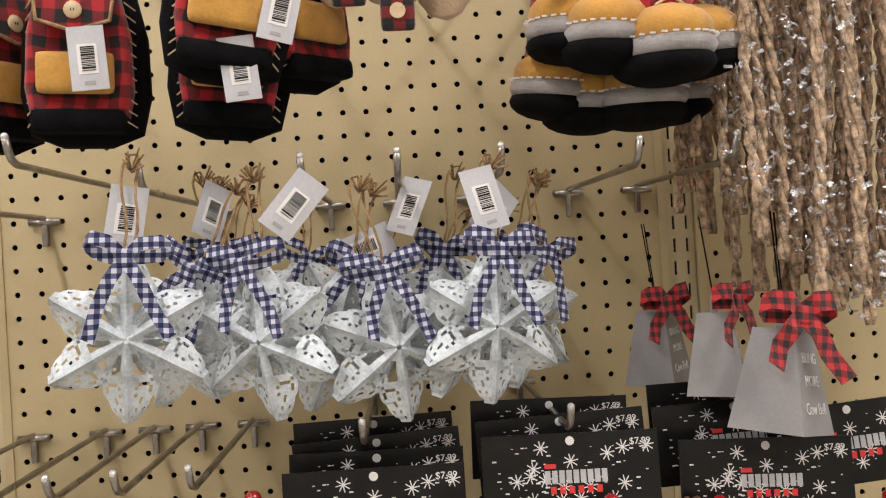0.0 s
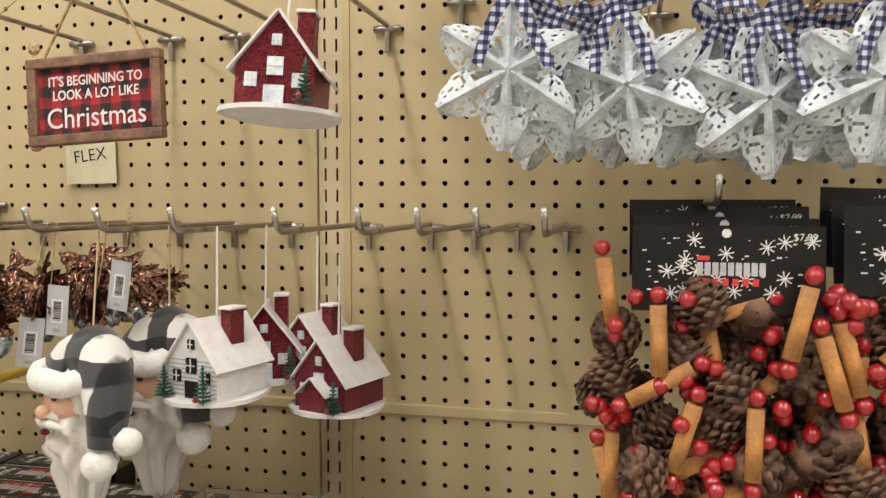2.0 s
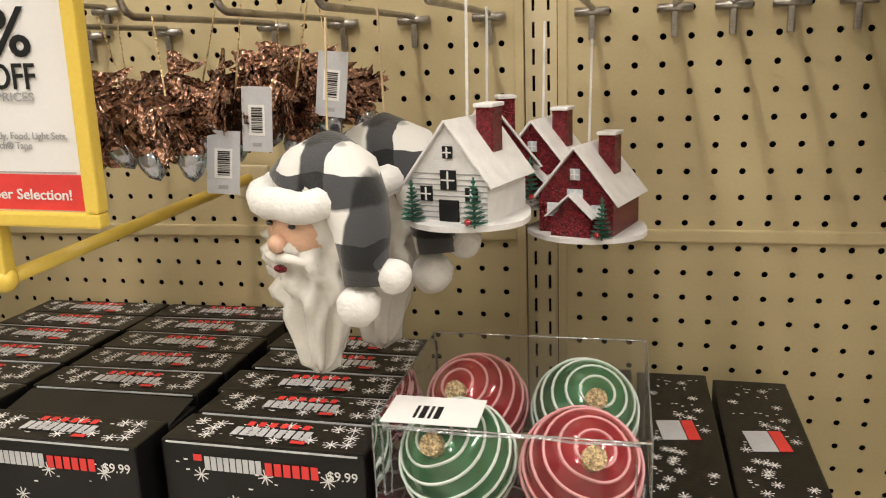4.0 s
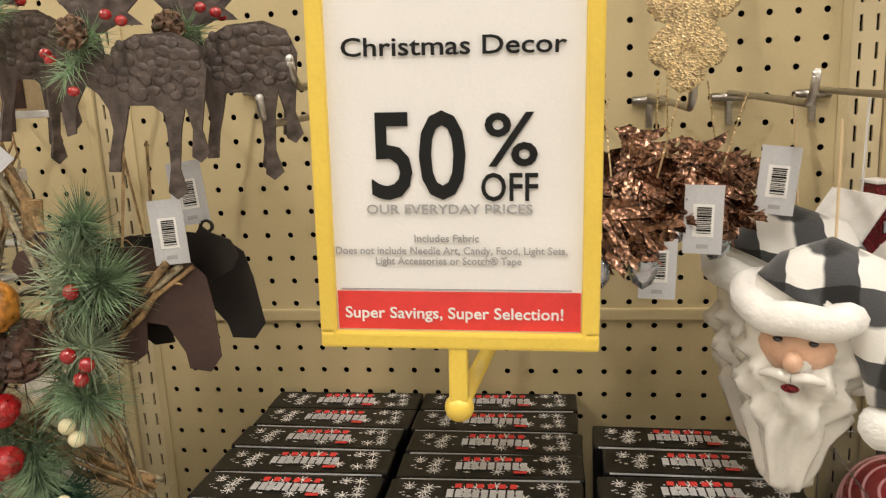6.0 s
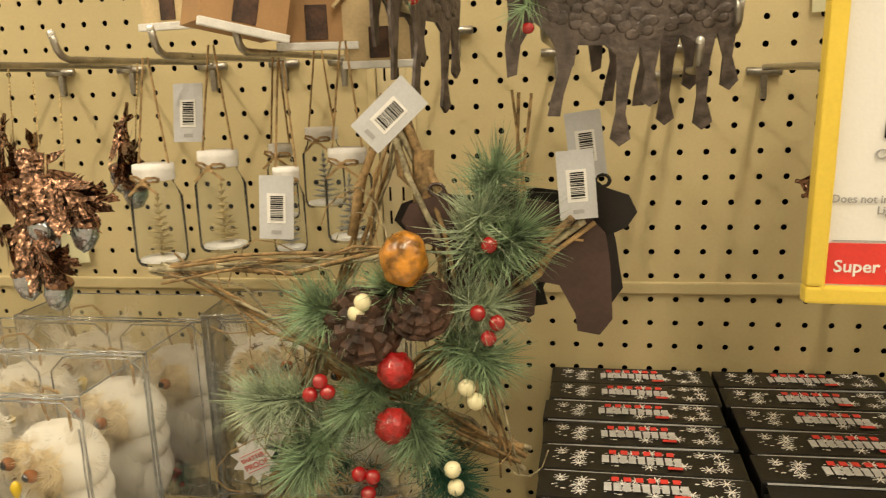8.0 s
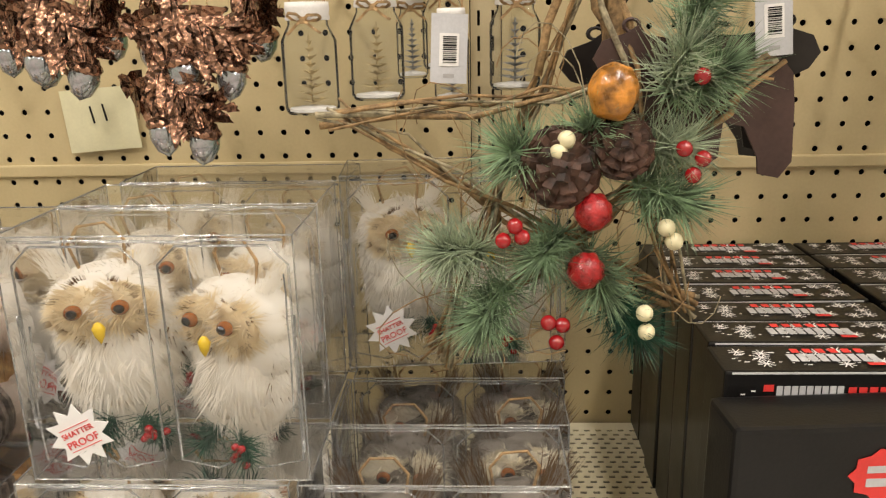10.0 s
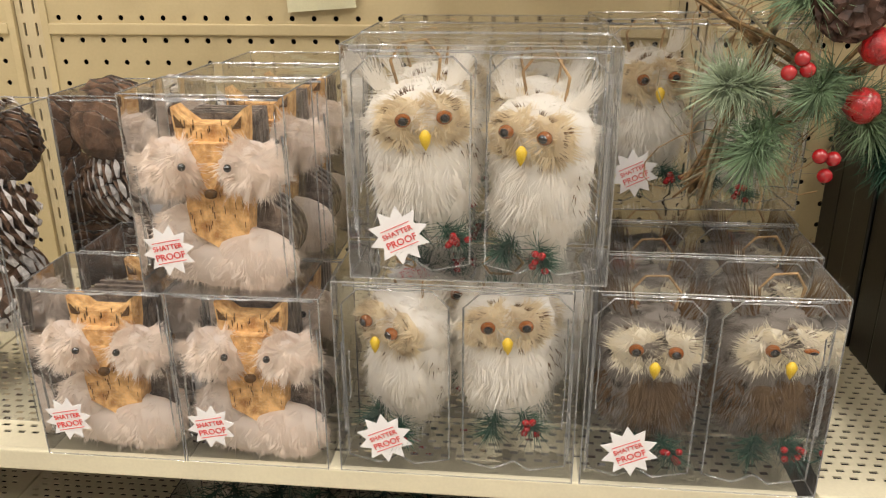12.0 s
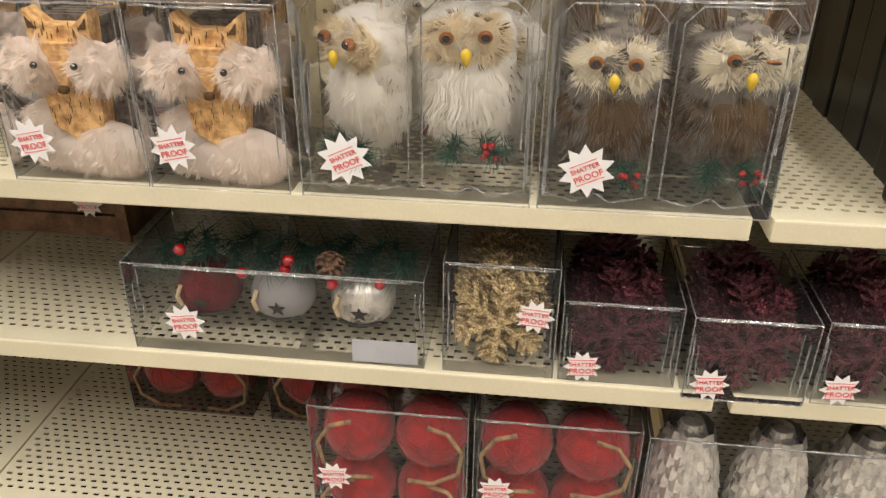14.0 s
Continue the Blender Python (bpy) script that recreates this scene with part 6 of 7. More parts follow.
# ---- porcelain bearded heads in check caps ----
def bearded_head(m):
    g = Geo()
    prof = [(0.004, -0.075), (0.012, -0.068), (0.018, -0.045), (0.027, -0.015), (0.031, 0.012), (0.031, 0.04), (0.026, 0.06), (0.001, 0.075)]
    prof = [tuple(p + (q - p) * k / 5 for p, q in zip(a, b)) for a, b in zip(prof, prof[1:]) for k in range(5)] + [prof[-1]]
    n, vs, fs = 48, [], []
    for r_, z in prof:
        for j in range(n):
            a = 6.283 * j / n
            k = r_ * (1 + (0.19 * math.sin(6 * a + z * 110 + 2 * math.sin(z * 70)) + 0.12 * math.sin(11 * a - z * 90 + math.sin(z * 130)) if z < 0.02 else 0))
            vs.append((k * math.cos(a), k * 0.85 * math.sin(a), z))
    for i in range(len(prof) - 1):
        for j in range(n):
            fs.append((i * n + j, i * n + (j + 1) % n, (i + 1) * n + (j + 1) % n, (i + 1) * n + j))
    t = thing("bearded_head_ornament", m, "white bearded porcelain head ornament in a black and white check cap", "head ornament", "bearded head ornaments")
    part("beard", g.add(vs, fs), M_PORC, t, "glossy white porcelain beard", True)
    part("face", Geo().ball((0, -0.013, 0.026), 0.022, 0.018, 0.020, 16, 12), M_SKIN, t, "painted face", True)
    part("nose", Geo().ball((0, -0.033, 0.020), 0.0055, 0.006, 0.006, 10, 8), M_SKIN, t, "", True)
    g = Geo()
    for s in (-1, 1):
        g.tube([(0, -0.032, 0.011), (s * 0.010, -0.031, 0.0115), (s * 0.021, -0.022, 0.006)], 0.0042, 8, 0.0016)
    part("moustache", g, M_PORC, t, "", True)
    part("lip", Geo().ball((0, -0.0315, 0.004), 0.005, 0.003, 0.0024, 10, 6), M_REDGLIT, t, "", True)
    for s in (-1, 1):
        part("eye", Geo().ball((s * 0.009, -0.0295, 0.031), 0.0028, 0.002, 0.0017, 8, 6), M_PUPIL, t, "", True)
        part("brow", Geo().tube([(s * 0.004, -0.0305, 0.0345), (s * 0.010, -0.030, 0.0372), (s * 0.016, -0.025, 0.0345)], 0.0016, 6), M_PORC, t, "", True)
    part("hat_brim", Geo().tube([((0.031 + 0.0012 * math.sin(5 * a)) * math.cos(a), 0.029 * math.sin(a) - 0.001, 0.047 + 0.004 * math.sin(a) + 0.0012 * math.sin(7 * a)) for a in [6.283 * k / 36 for k in range(36)]], 0.0100, 10, closed=True), M_POM, t, "white plush brim", True)
    part("cap", Geo().tube([(0, 0, 0.046), (0.004, 0.002, 0.054), (0.013, 0.002, 0.060), (0.025, 0.000, 0.057), (0.036, -0.003, 0.042), (0.043, -0.007, 0.030), (0.047, -0.010, 0.014), (0.049, -0.013, -0.002)], 0.030, 22, 0.012), M_BUFFALO, t, "black and white check cap", True)
    part("pompom", Geo().ball((0.064, -0.004, 0.004), 0.0105, nu=14, nv=10, lump=0.1), M_POM, t, "white pompom", True)
    part("pompom", Geo().ball((0.047, -0.016, -0.014), 0.0130, nu=16, nv=12, lump=0.1), M_POM, t, "white pompom", True)
    part("hanging_cord", Geo().tube([(0.012, 0, 0.085), (0.008, 0.006, 0.15)], 0.0008, 5), M_BUTTON, t)
    return t


SAN = bearded_head(pose(-0.631, 0.56, 1.249, 0, 3, -22) @ Matrix.Diagonal((1.14, 1.14, 1.12, 1)))
copy_thing(SAN, pose(-0.622, 0.665, 1.24, 0, 0, -10) @ Matrix.Diagonal((1.14, 1.14, 1.12, 1)))

# ---- glass balls in a clear box ----
M_REDBALL = mat("lacquered_red_glass", (0.34, 0.012, 0.02), 0.1, metal=0.25, var=0.25, scale=25, bump=0.0, coat=1.0)
M_GREENBALL = mat("lacquered_green_glass", (0.05, 0.19, 0.075), 0.1, metal=0.25, var=0.3, scale=25, bump=0.0, coat=1.0)
t = thing("glass_ball_box", pose(-0.488, 0.50, 1.0685), "four striped red and green glass balls in a clear box", "ornament box")
for x, y, gm, sm, nm in ((-0.042, 0.045, M_GREENBALL, M_SWIRL_W, "green"), (0.044, 0.043, M_REDBALL, M_SWIRL_P, "red"), (-0.044, 0.131, M_REDBALL, M_SWIRL_P, "red"), (0.042, 0.131, M_GREENBALL, M_SWIRL_W, "green")):
    b = part("glass_ball", Geo().ball((0, 0, 0), 0.0415, nu=28, nv=20), gm, t, nm + " glass ball with piped stripes", True, pose(x, y, 0.0435, 50, 20 * (1 if x > 0 else -1), 0))
    for k in range(9):
        th = 0.25 + k * 0.3
        part("piped_stripe", Geo().tube([(0.0417 * math.sin(th + 0.25 * math.sin(a)) * math.cos(a), 0.0417 * math.sin(th + 0.25 * math.sin(a)) * math.sin(a), 0.0417 * math.cos(th + 0.25 * math.sin(a))) for a in [6.283 * q / 30 for q in range(30)]], 0.0011, 5, closed=True), sm, b)
    part("cap", Geo().lathe([(0.008, 0.039), (0.008, 0.048), (0.0001, 0.049)], n=12), M_GOLD, b)
clear_box(t, 0.178, 0.176, 0.088)
part("barcode_label", Geo().box(-0.085, -0.02, 0.004, 0.045, 0.0884, 0.0889), M_PAPER, t, "white barcode label")
part("barcode", Geo().box(-0.065, -0.063, 0.012, 0.03, 0.0889, 0.0892).box(-0.061, -0.057, 0.012, 0.03, 0.0889, 0.0892).box(-0.055, -0.053, 0.012, 0.03, 0.0889, 0.0892).box(-0.051, -0.047, 0.012, 0.03, 0.0889, 0.0892), M_INK, t)
t = thing("riser_carton", pose(-0.488, 0.59, SH1), "plain black carton under the glass balls", "gift box")
part("carton", Geo().rbox(-0.088, 0.088, -0.088, 0.088, 0, 0.1635, 0.002), M_CARTON, t)

# ---- copper and iridescent leaf clusters ----
def copper_leaf_geo(seed):
    g = Geo()
    q = random.Random(seed)
    for i in range(13):
        f = i / 12
        for s in (-1, 1):
            L = 0.027 * math.sin(math.pi * (0.15 + 0.8 * f)) + 0.005
            a = s * (0.9 - 0.4 * f)
            p = Vector((0, 0, -0.05 + 0.075 * f))
            a += q.gauss(0, 0.14)
            d = Vector((math.sin(a) * L, q.uniform(-0.008, 0.003), math.cos(a) * L)) * q.uniform(0.75, 1.1)
            w = Vector((q.uniform(-0.001, 0.001), q.uniform(-0.0012, 0.0012), 0.0036))
            g.add([p - w, p + w, p + d * 0.6 + w * 1.4, p + d, p + d * 0.6 - w * 1.4], [(0, 1, 2, 3, 4)])
    g.tube([(0, 0.001, -0.055), (0, 0.001, 0.03)], 0.0016, 5)
    return g


def acorn_pick(m, seed):
    t = thing("copper_leaf_pick", m, "copper glitter leaf ornament with iridescent glass acorns", "leaf ornament", "copper leaf ornaments")
    for i, (x, z, ry) in enumerate(((0, 0.012, 90), (0.012, 0.004, 70), (-0.012, 0.006, 112), (0.004, 0.018, 130))):
        shared("leaf", "copper%d" % (i % 3), lambda i=i: copper_leaf_geo(i), M_COPPER, t, pose(x, -0.004 * i, z, 10 * i, ry, 8 * i - 10))
    for x, z in ((-0.018, -0.012), (0.014, -0.016)):
        shared("glass_acorn", "acorn", lambda: Geo().lathe([(0.0001, -0.016), (0.007, -0.011), (0.0105, -0.002), (0.010, 0.006), (0.006, 0.010), (0.0001, 0.011)], n=14), M_IRID, t, pose(x, -0.006, z, 0, x * 600, 0), "iridescent glass acorn")
        shared("acorn_cup", "cup", lambda: Geo().ball((0, 0, 0.008), 0.0115, 0.0115, 0.006, 12, 6), M_COPPER, t, pose(x, -0.006, z, 0, x * 600, 0))
    part("gold_cord", Geo().tube([(0, 0, 0.02), (0.002, 0.004, 0.09)], 0.0007, 4), M_GOLD, t)
    return t


for i, (x, y, z) in enumerate(((-1.60, 0.60, 1.345), (-1.555, 0.56, 1.34), (-1.50, 0.60, 1.35), (-1.46, 0.57, 1.335), (-1.44, 0.64, 1.36), (-1.475, 0.56, 1.292), (-1.57, 0.66, 1.36),
                               (-0.745, 0.58, 1.335), (-0.72, 0.63, 1.345), (-0.70, 0.68, 1.35), (-0.675, 0.64, 1.345), (-0.655, 0.70, 1.352), (-0.77, 0.66, 1.345), (-0.80, 0.62, 1.34), (-0.83, 0.66, 1.34), (-0.705, 0.73, 1.355), (-0.86, 0.62, 1.335), (-1.62, 0.56, 1.40), (-1.70, 0.62, 1.35))):
    acorn_pick(pose(x, y, z, 0, rnd.uniform(-15, 15), rnd.uniform(-50, 50)), i)
t = thing("gold_leaf_ornament", pose(-0.722, 0.45, 1.443, 0, 4, -6) @ Matrix.Diagonal((0.55, 0.55, 0.55, 1)), "gold glitter oak leaf ornament", "leaf ornament")
for x, z, rr in ((0, 0.055, 0.022), (-0.018, 0.03, 0.016), (0.018, 0.034, 0.016), (0, 0.012, 0.017), (-0.022, 0.072, 0.017), (0.022, 0.078, 0.018), (0.002, 0.095, 0.018)):
    part("leaf_lobe", Geo().ball((x, 0, z), rr, 0.004, rr * 1.1, 14, 8, 0.25, x * 50), M_GOLD, t, "", True)
part("gold_cord", Geo().tube([(0, 0, 0.11), (0.016, 0.11, 0.25), (0.035, 0.236, 0.386)], 0.0012, 5), M_GOLD, t)
t = thing("gold_bead_drop", pose(-0.755, 0.66, 1.51), "gold glass bead drop ornament", "bead ornament")
for i in range(7):
    part("bead", Geo().ball((0, 0, i * 0.0165), 0.0065 + 0.0025 * (i % 2), nu=12, nv=8), M_GOLD, t, "", True)
t = thing("red_lantern_ornament", pose(-0.845, 0.60, 1.515, 0, 0, 20), "dark red metal lantern ornament", "lantern ornament")
for s in (-1, 1):
    for q in (-1, 1):
        part("bar", Geo().tube([(s * 0.018, q * 0.018, 0.0), (s * 0.018, q * 0.018, 0.05)], 0.002, 6), M_REDGLIT, t)
part("lantern_base", Geo().rbox(-0.022, 0.022, -0.022, 0.022, -0.005, 0, 0.001), M_REDGLIT, t)
part("lantern_roof", Geo().lathe([(0.034, 0.05), (0.012, 0.075), (0.004, 0.085)], n=4), M_REDGLIT, t)
for s, c in ((1, 0), (-1, 0)):
    part("cross_bar", Geo().tube([(-0.018, -0.019, 0.0 if s > 0 else 0.05), (0.018, -0.019, 0.05 if s > 0 else 0.0)], 0.0015, 5), M_REDGLIT, t)

# ---- note cards on the board ----
for x, z, w, h, word, sz in ((-0.82, 1.507, 0.072, 0.064, "FLEX", 0.022), (-1.672, 1.262, 0.078, 0.066, "11", 0.028)):
    t = thing("note_card", pose(x, WALL_Y - 0.006, z, 0, -4 if word == "11" else -1, 0), "yellowed card with handwriting taped to the pegboard", "note card", "note cards")
    part("card", Geo().box(-w / 2, w / 2, -0.0004, 0.0004, -h / 2, h / 2), M_NOTE, t)
    letters("handwriting", word, M_INK, t, sz, pose(0, -0.0008, -0.003, 0, -6) @ UP, bold=-0.014)


# ---- iron moose and bears ----
MOOSE = [(0.0, 0.062), (0.004, 0.074), (0.02, 0.082), (0.045, 0.083), (0.06, 0.076), (0.066, 0.06), (0.064, 0.045), (0.060, 0.02), (0.064, 0.004), (0.058, -0.002), (0.052, 0.002), (0.054, 0.02), (0.050, 0.036), (0.046, 0.02), (0.043, -0.006),
         (0.047, -0.022), (0.040, -0.027), (0.034, -0.022), (0.037, -0.004), (0.036, 0.03), (0.028, 0.036), (0.012, 0.036), (0.008, 0.02), (0.004, 0.006), (0.002, -0.008), (-0.006, -0.008), (-0.004, 0.004), (0.0, 0.02), (-0.002, 0.034),
         (-0.008, 0.044), (-0.016, 0.05), (-0.024, 0.036), (-0.026, 0.018), (-0.032, 0.016), (-0.034, 0.036), (-0.032, 0.054), (-0.034, 0.07), (-0.030, 0.088), (-0.022, 0.096), (-0.036, 0.112), (-0.034, 0.126), (-0.026, 0.114),
         (-0.020, 0.13), (-0.014, 0.114), (-0.006, 0.128), (0.0, 0.112), (0.012, 0.122), (0.014, 0.108), (0.026, 0.106), (0.016, 0.096), (0.026, 0.088), (0.008, 0.088), (-0.004, 0.082)]
BEAR = [(-0.062, 0.030), (-0.058, 0.042), (-0.046, 0.048), (-0.040, 0.054), (-0.036, 0.048), (-0.02, 0.046), (0.01, 0.050), (0.034, 0.044), (0.046, 0.030), (0.050, 0.008), (0.054, -0.03), (0.048, -0.042), (0.036, -0.04), (0.034, -0.028), (0.024, -0.008),
        (0.012, -0.006), (0.012, -0.03), (0.006, -0.036), (-0.008, -0.034), (-0.006, -0.022), (-0.012, -0.008), (-0.02, -0.012), (-0.022, -0.032), (-0.034, -0.036), (-0.040, -0.032), (-0.036, -0.014), (-0.034, 0.008), (-0.044, 0.014), (-0.056, 0.02)]


def moose(m, mt, label):
    t = thing("moose_ornament", m, label, "moose ornament", "iron moose ornaments")
    bm = Geo().plate(MOOSE, -0.0012, 0.0012)
    part("silhouette", bm, mt, t)
    g = Geo()
    q = random.Random(2)
    for _ in range(70):
        x, z = q.uniform(-0.006, 0.062), q.uniform(0.04, 0.08)
        if ((x - 0.029) / 0.034) ** 2 + ((z - 0.059) / 0.021) ** 2 < 1:
            g.ball((x, -0.0012, z), q.uniform(0.003, 0.0055), 0.0006, q.uniform(0.003, 0.0045), 8, 6)
    part("hammer_marks", g, mt, t, "", True)
    part("pine_sprig", needles(needles(Geo(), (-0.012, -0.006, 0.075), (0.5, -0.3, 0.5), 110, 0.024, 0.0005, 0.9, 3), (-0.018, -0.006, 0.066), (-0.3, -0.4, -0.6), 70, 0.024, 0.0005, 0.8, 4), M_NEEDLE, t, "frosted pine sprig")
    part("sprig_cone", cone_geo(0.011, 0.018, 5, 8), M_CONE, t, at=pose(-0.016, -0.012, 0.083, 80, 0, 0))
    for x, z in ((-0.036, 0.070), (-0.033, 0.066), (0.006, 0.094), (0.016, 0.090), (-0.02, 0.046)):
        part("berry", Geo().ball((x, -0.010, z), 0.0042, 0.0038, 0.0036, 10, 8), M_BERRY, t, "", True)
    part("cord", Geo().tube([(0, 0, 0.09), (0.004, 0.004, 0.15)], 0.001, 5), M_TWINE, t)
    return t


MO = moose(pose(-1.080, 0.538, 1.408, 0, 2, 6), M_RUST, "hammered rusty iron moose ornament with pine sprig and berries")
copy_thing(MO, pose(-1.026, 0.575, 1.412, 0, -2, 8))
copy_thing(MO, pose(-1.045, 0.62, 1.414, 0, 0, 10))
copy_thing(MO, pose(-1.175, 0.56, 1.43, 0, 2, 72))
copy_thing(MO, pose(-1.20, 0.60, 1.435, 0, -3, 80))


def bear(m, mt, label):
    t = thing("bear_ornament", m, label, "bear ornament", "tin bear ornaments")
    part("silhouette", Geo().plate(BEAR, -0.001, 0.001), mt, t)
    part("ear_ring", Geo().tube([(-0.044 + 0.004 * math.cos(a), 0, 0.053 + 0.004 * math.sin(a)) for a in [6.283 * k / 12 for k in range(12)]], 0.0012, 5, closed=True), mt, t)
    part("cord", Geo().tube([(0, 0, 0.046), (0.002, 0.004, 0.12)], 0.0009, 5), M_TWINE, t)
    return t


bear(pose(-1.112, 0.575, 1.289, 0, 5, 8) @ Matrix.Diagonal((1.35, 1, 1.05, 1)), M_BROWNTIN, "dark brown tin bear ornament")
b2 = bear(pose(-1.103, 0.606, 1.291, 0, 4, 172) @ Matrix.Diagonal((1.3, 1, 1.05, 1)), M_BLACKTIN, "black tin bear ornament")
copy_thing(b2, pose(-1.115, 0.635, 1.288, 0, 0, 12) @ Matrix.Diagonal((1.2, 1, 1, 1)))

# ---- twig star wreath ----
t = thing("star_wreath", pose(-1.190, 0.573, 1.232, 0, 0, 4), "rustic twig star wreath with pine, cones and berries", "wreath")
r = random.Random(11)
TIPS = [(-0.175, 0.058), (0.118, 0.082), (-0.11, -0.115), (0.068, -0.085), (-0.005, 0.17)]
for a, b in ((0, 1), (1, 2), (2, 4), (4, 3), (3, 0)):
    for k in range(6):
        p, q = Vector((TIPS[a][0], 0, TIPS[a][1])), Vector((TIPS[b][0], 0, TIPS[b][1]))
        o = [Vector((r.uniform(-0.01, 0.01), r.uniform(-0.012, 0.012), r.uniform(-0.009, 0.009))) for _ in range(7)]
        part("twig", Geo().tube([p.lerp(q, -0.04 + 1.08 * i / 6) + o[i] for i in range(7)], r.uniform(0.0010, 0.0032), 6, 0.0010), M_LICHEN if k in (0, 3) else M_TWIG, t, smooth=True)
for _ in range(44):
    c = Vector((r.uniform(-0.13, 0.08), r.uniform(-0.015, 0.01), r.uniform(-0.1, 0.09)))
    v = Vector((r.gauss(0, 1), r.gauss(0, 0.3), r.gauss(0, 1))).normalized()
    w = v.cross(Vector((0, 1, 0)))
    part("tendril", Geo().tube([c + v * 0.05 * math.cos(s) * (1 - 0.1 * s) + w * 0.022 * math.sin(s) for s in [k * 0.5 for k in range(9)]], 0.0005, 4), r.choice((M_TWIG, M_LICHEN, M_TWINE)), t)
for i, (x, z, ax, az, n, L, mt) in enumerate(((0.062, 0.078, 0.8, 0.5, 260, 0.045, M_NEEDLE), (0.05, 0.085, 0.3, 0.9, 150, 0.045, M_NEEDLE_L), (-0.045, 0.03, -0.7, 0.3, 220, 0.045, M_NEEDLE), (-0.09, -0.035, -0.9, 0.1, 260, 0.045, M_NEEDLE_L), (-0.07, -0.07, -0.6, -0.8, 240, 0.045, M_NEEDLE),
                                              (0.04, 0.005, 0.8, -0.3, 240, 0.045, M_NEEDLE), (0.0, -0.05, 0.3, -0.9, 240, 0.04, M_NEEDLE), (0.02, -0.085, 0.6, -0.6, 200, 0.04, M_NEEDLE_D), (-0.01, 0.04, 0.2, 0.6, 200, 0.04, M_NEEDLE), (0.045, 0.035, 0.9, 0.2, 180, 0.04, M_NEEDLE_L),
                                              (-0.03, -0.03, -0.5, -0.5, 200, 0.04, M_NEEDLE), (0.06, 0.12, 0.5, 0.8, 160, 0.035, M_NEEDLE))):
    part("pine_tuft", needles(Geo(), (x, -0.022, z), (ax, -0.45, az), int(n * 2.1), L, 0.0008, 0.85, i), mt, t, "frosted green pine tuft")
part("nut", Geo().ball((0.004, -0.045, 0.076), 0.0165, 0.0165, 0.019, 20, 14, 0.12, 4), M_WALNUT, t, "glossy orange nut", True)
for i, (x, z, rx) in enumerate(((-0.028, 0.026, 80), (0.012, 0.04, 60))):
    part("pinecone", cone_geo(0.027 - 0.004 * i, 0.042, 7, 11, 0.4), M_CONE_D, t, "dark brown pine cone", at=pose(x, -0.036, z, rx, 12, 0))
for x, z, rr in ((-0.006, -0.004, 0.0128), (-0.01, -0.046, 0.0128)):
    part("apple", Geo().ball((x, -0.042, z), rr, nu=18, nv=14, lump=0.16), M_APPLE, t, "glittery red apple pick", True)
for x, z in ((0.053, 0.038), (0.066, 0.031), (0.06, 0.02), (-0.06, -0.012), (-0.068, -0.022), (-0.055, -0.02), (-0.036, -0.083), (-0.026, -0.085), (-0.03, -0.098), (0.062, 0.085)):
    part("berry", Geo().ball((x, -0.045, z), 0.0058, nu=12, nv=8), M_BERRY, t, "glossy red berry", True)
for x, z in ((-0.026, 0.046), (-0.031, 0.038), (0.044, -0.016), (0.05, -0.026), (0.032, -0.078), (0.034, -0.092)):
    part("cream_berry", Geo().ball((x, -0.045, z), 0.0062, nu=12, nv=8), M_CREAMBERRY, t, "cream berry", True)
g = Geo()
for s in (-1, 1):
    g.tube([(s * 0.035 - 0.005, -0.005, 0.085), (s * 0.028 - 0.005, -0.003, 0.12), (s * 0.012 - 0.006, 0.0, 0.155), (-0.006, 0.004, 0.19)], 0.0032, 7)
part("rope_hanger", g, M_TWINE, t, "golden rope hanger", True)
part("upright_twig", Geo().tube([(0.012, 0.0, 0.09), (0.014, 0.002, 0.145)], 0.007, 8, 0.008), M_TWIG, t)


M_JAR = clear("jar_glass", (0.96, 0.97, 0.96), 0.03, 1.1, 20, 0.03, 0.05)
# ---- jars with brush trees, wooden houses ----
def jar(m, h, rr, mt, label):
    t = thing("jar_ornament", m, label, "jar ornament", "glass jar ornaments")
    j = part("glass_jar", Geo().lathe([(0.001, 0), (rr * 0.9, 0), (rr, 0.004), (rr, h * 0.66), (rr * 0.72, h * 0.8), (rr * 0.72, h * 0.86)], n=20), M_JAR, t, "clear glass jar", True)
    j.visible_shadow = False
    part("screw_lid", Geo().lathe([(rr * 0.78, h * 0.84), (rr * 0.8, h * 0.86), (rr * 0.77, h * 0.9), (rr * 0.8, h * 0.94), (rr * 0.78, h), (0.001, h)], n=20), M_SNOWCARD, t, "white screw lid", True)
    part("snow", Geo().lathe([(0.001, 0.006), (rr * 0.85, 0.004), (rr * 0.85, 0.002)], n=14), M_SNOWCARD, t)
    brush_tree(t, 0, 0, 0.004, h * 0.66, rr * 0.62, mt, int(h * 1000))
    part("twine_bow", bow(Geo(), (0, -rr * 0.8, h * 0.84), 0.4, 0.6, 0.005, 3), M_TWINE, t)
    part("twine", Geo().tube([(-rr * 0.7, 0, h * 0.86), (-0.002, 0.006, h + 0.08)], 0.0009, 5).tube([(rr * 0.7, 0, h * 0.86), (0.002, 0.006, h + 0.08)], 0.0009, 5), M_TWINE, t)
    return t


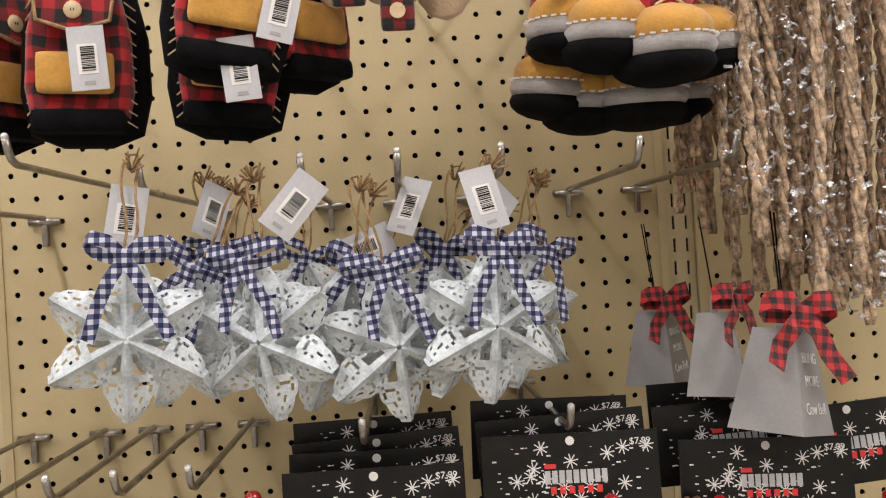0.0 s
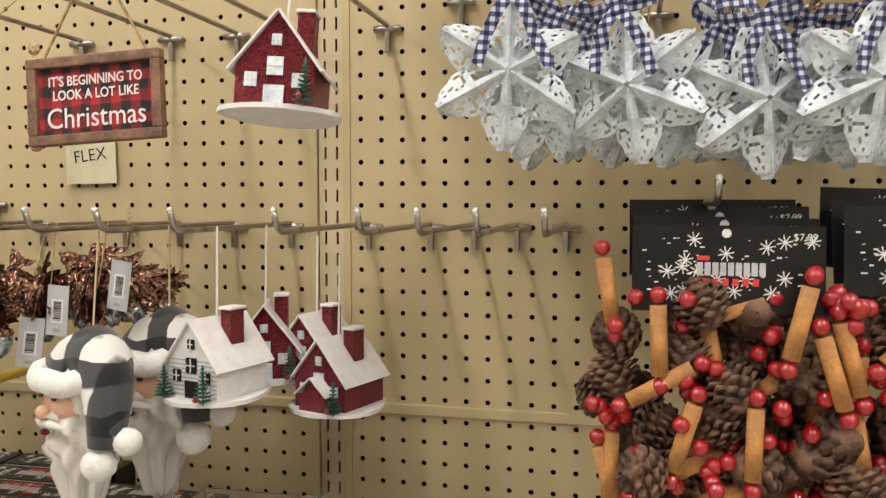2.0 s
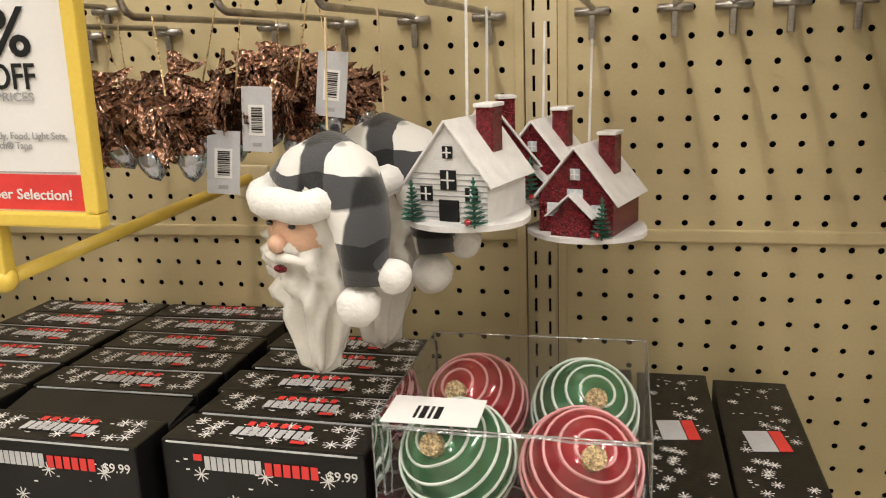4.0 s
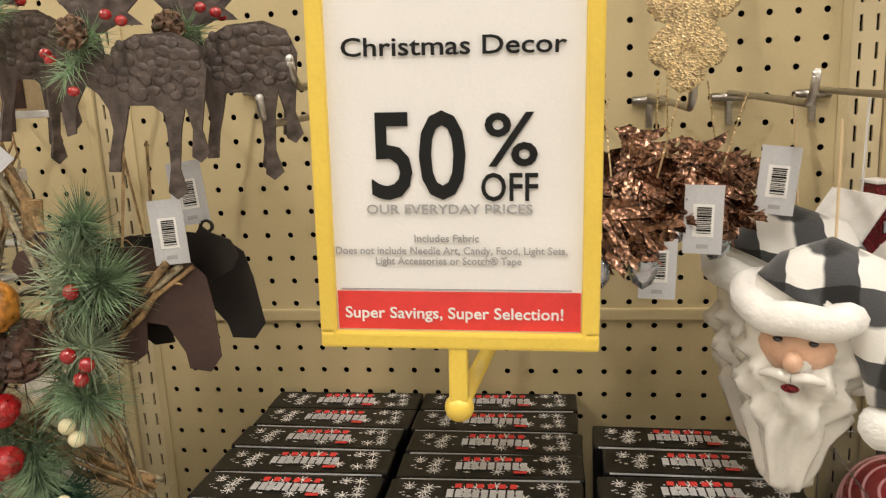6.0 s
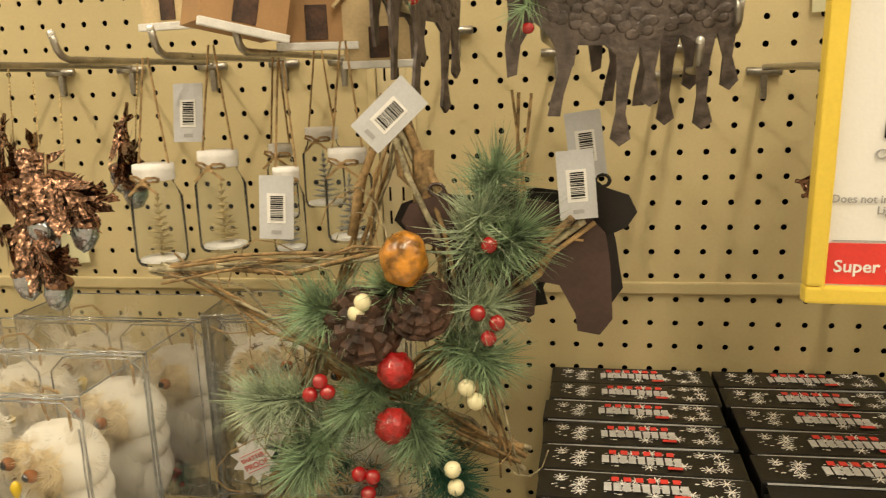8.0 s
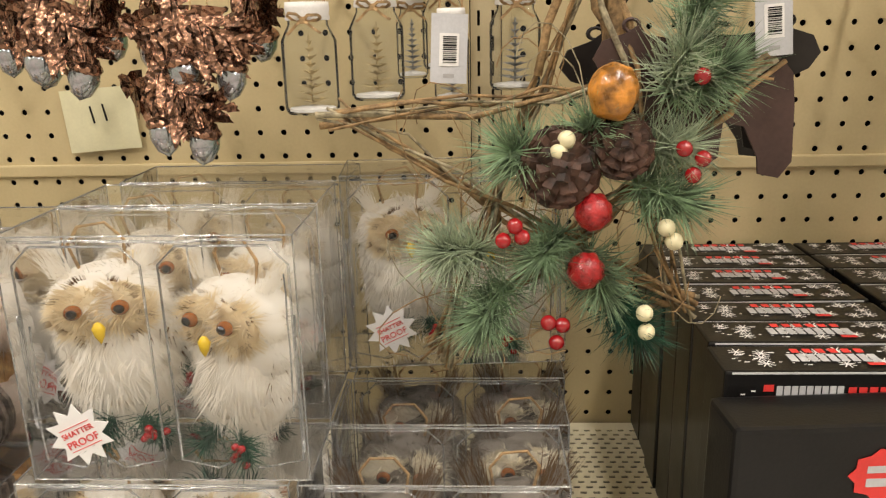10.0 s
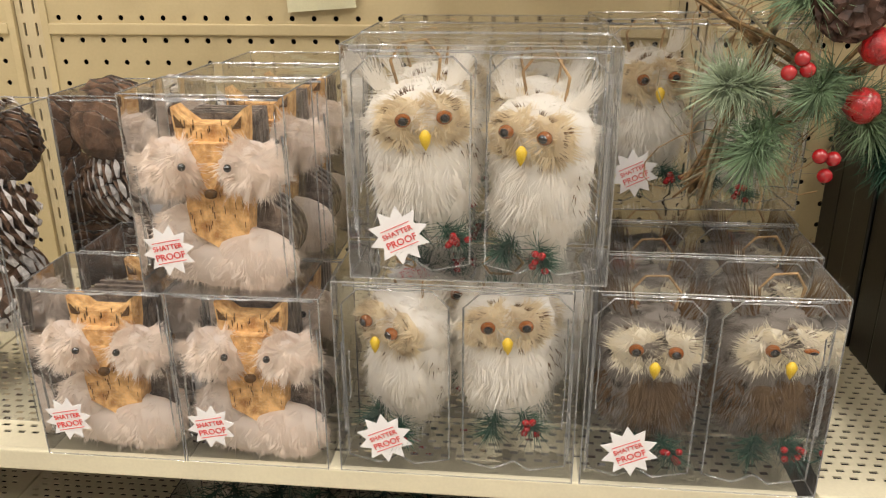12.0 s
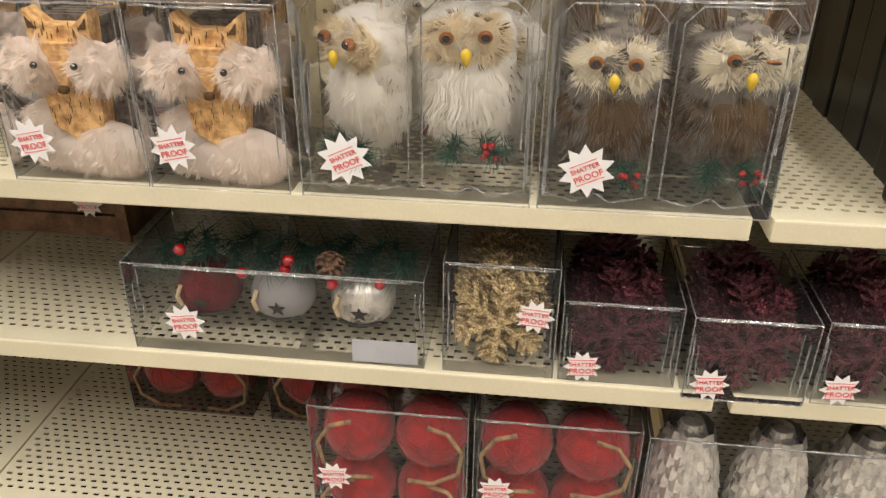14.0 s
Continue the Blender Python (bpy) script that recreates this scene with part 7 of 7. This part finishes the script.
J1 = jar(pose(-1.392, 0.585, 1.292), 0.078, 0.020, M_BRUSH_T, "glass jar ornament with a tan bottle-brush tree")
copy_thing(J1, pose(-1.345, 0.60, 1.30))
J2 = jar(pose(-1.29, 0.60, 1.298), 0.066, 0.013, M_BRUSH_G, "small glass jar ornament with a grey brush tree")
copy_thing(J2, pose(-1.325, 0.68, 1.31))
J3 = jar(pose(-1.243, 0.61, 1.305), 0.072, 0.019, M_BRUSH_G, "glass jar ornament with a grey brush tree")
copy_thing(J3, pose(-1.30, 0.72, 1.315))


def bird_house(m, mt, w, label):
    t = thing("wooden_house_ornament", m, label, "house ornament", "wooden house ornaments")
    part("body", Geo().plate([(-w / 2, 0), (w / 2, 0), (w / 2, w * 0.8), (0, w * 1.35), (-w / 2, w * 0.8)], -w * 0.45, w * 0.45), mt, t)
    for s in (-1, 1):
        part("roof", Geo().rbox(0, w * 0.86, -w * 0.55, w * 0.55, 0, 0.003, 0.0008), mt, t, at=pose(0, 0, w * 1.37) @ (Matrix.Identity(4) if s > 0 else pose(0, 0, 0, 0, 0, 180)) @ pose(0, 0, 0, 0, 46, 0))
    part("snow_edge", Geo().rbox(-w * 0.52, w * 0.52, -w * 0.56, -w * 0.46, -0.004, 0.002, 0.001), M_SNOWCARD, t)
    part("doorway", Geo().rbox(-w * 0.14, w * 0.14, -w * 0.46, -w * 0.452, 0.004, w * 0.5, 0.0006), M_CONE_D, t)
    part("twine", Geo().tube([(0, 0, w * 1.3), (0, 0.01, w * 1.3 + 0.06)], 0.001, 5), M_TWINE, t)
    return t


bird_house(pose(-1.315, 0.58, 1.465, 0, 12, 40), M_KRAFT, 0.062, "brown card house ornament with a snowy edge")
bird_house(pose(-1.275, 0.65, 1.455, 0, 0, 20), M_KRAFT, 0.06, "brown card house ornament with a snowy edge")
bird_house(pose(-1.225, 0.66, 1.44, 0, 0, 12), M_PALEWOOD, 0.055, "pale wooden house ornament with cut-out windows")
bird_house(pose(-1.38, 0.64, 1.475, 0, 0, -10), M_PALEWOOD, 0.05, "pale wooden house ornament")
t = thing("wooden_bird_ornament", pose(-1.53, 0.55, 1.47, 0, 25, 0), "pale wooden leaf-shaped ornament", "wood ornament")
part("carved_body", Geo().ball((0, 0, 0), 0.022, 0.008, 0.05, 18, 12), M_PALEWOOD, t, "", True)
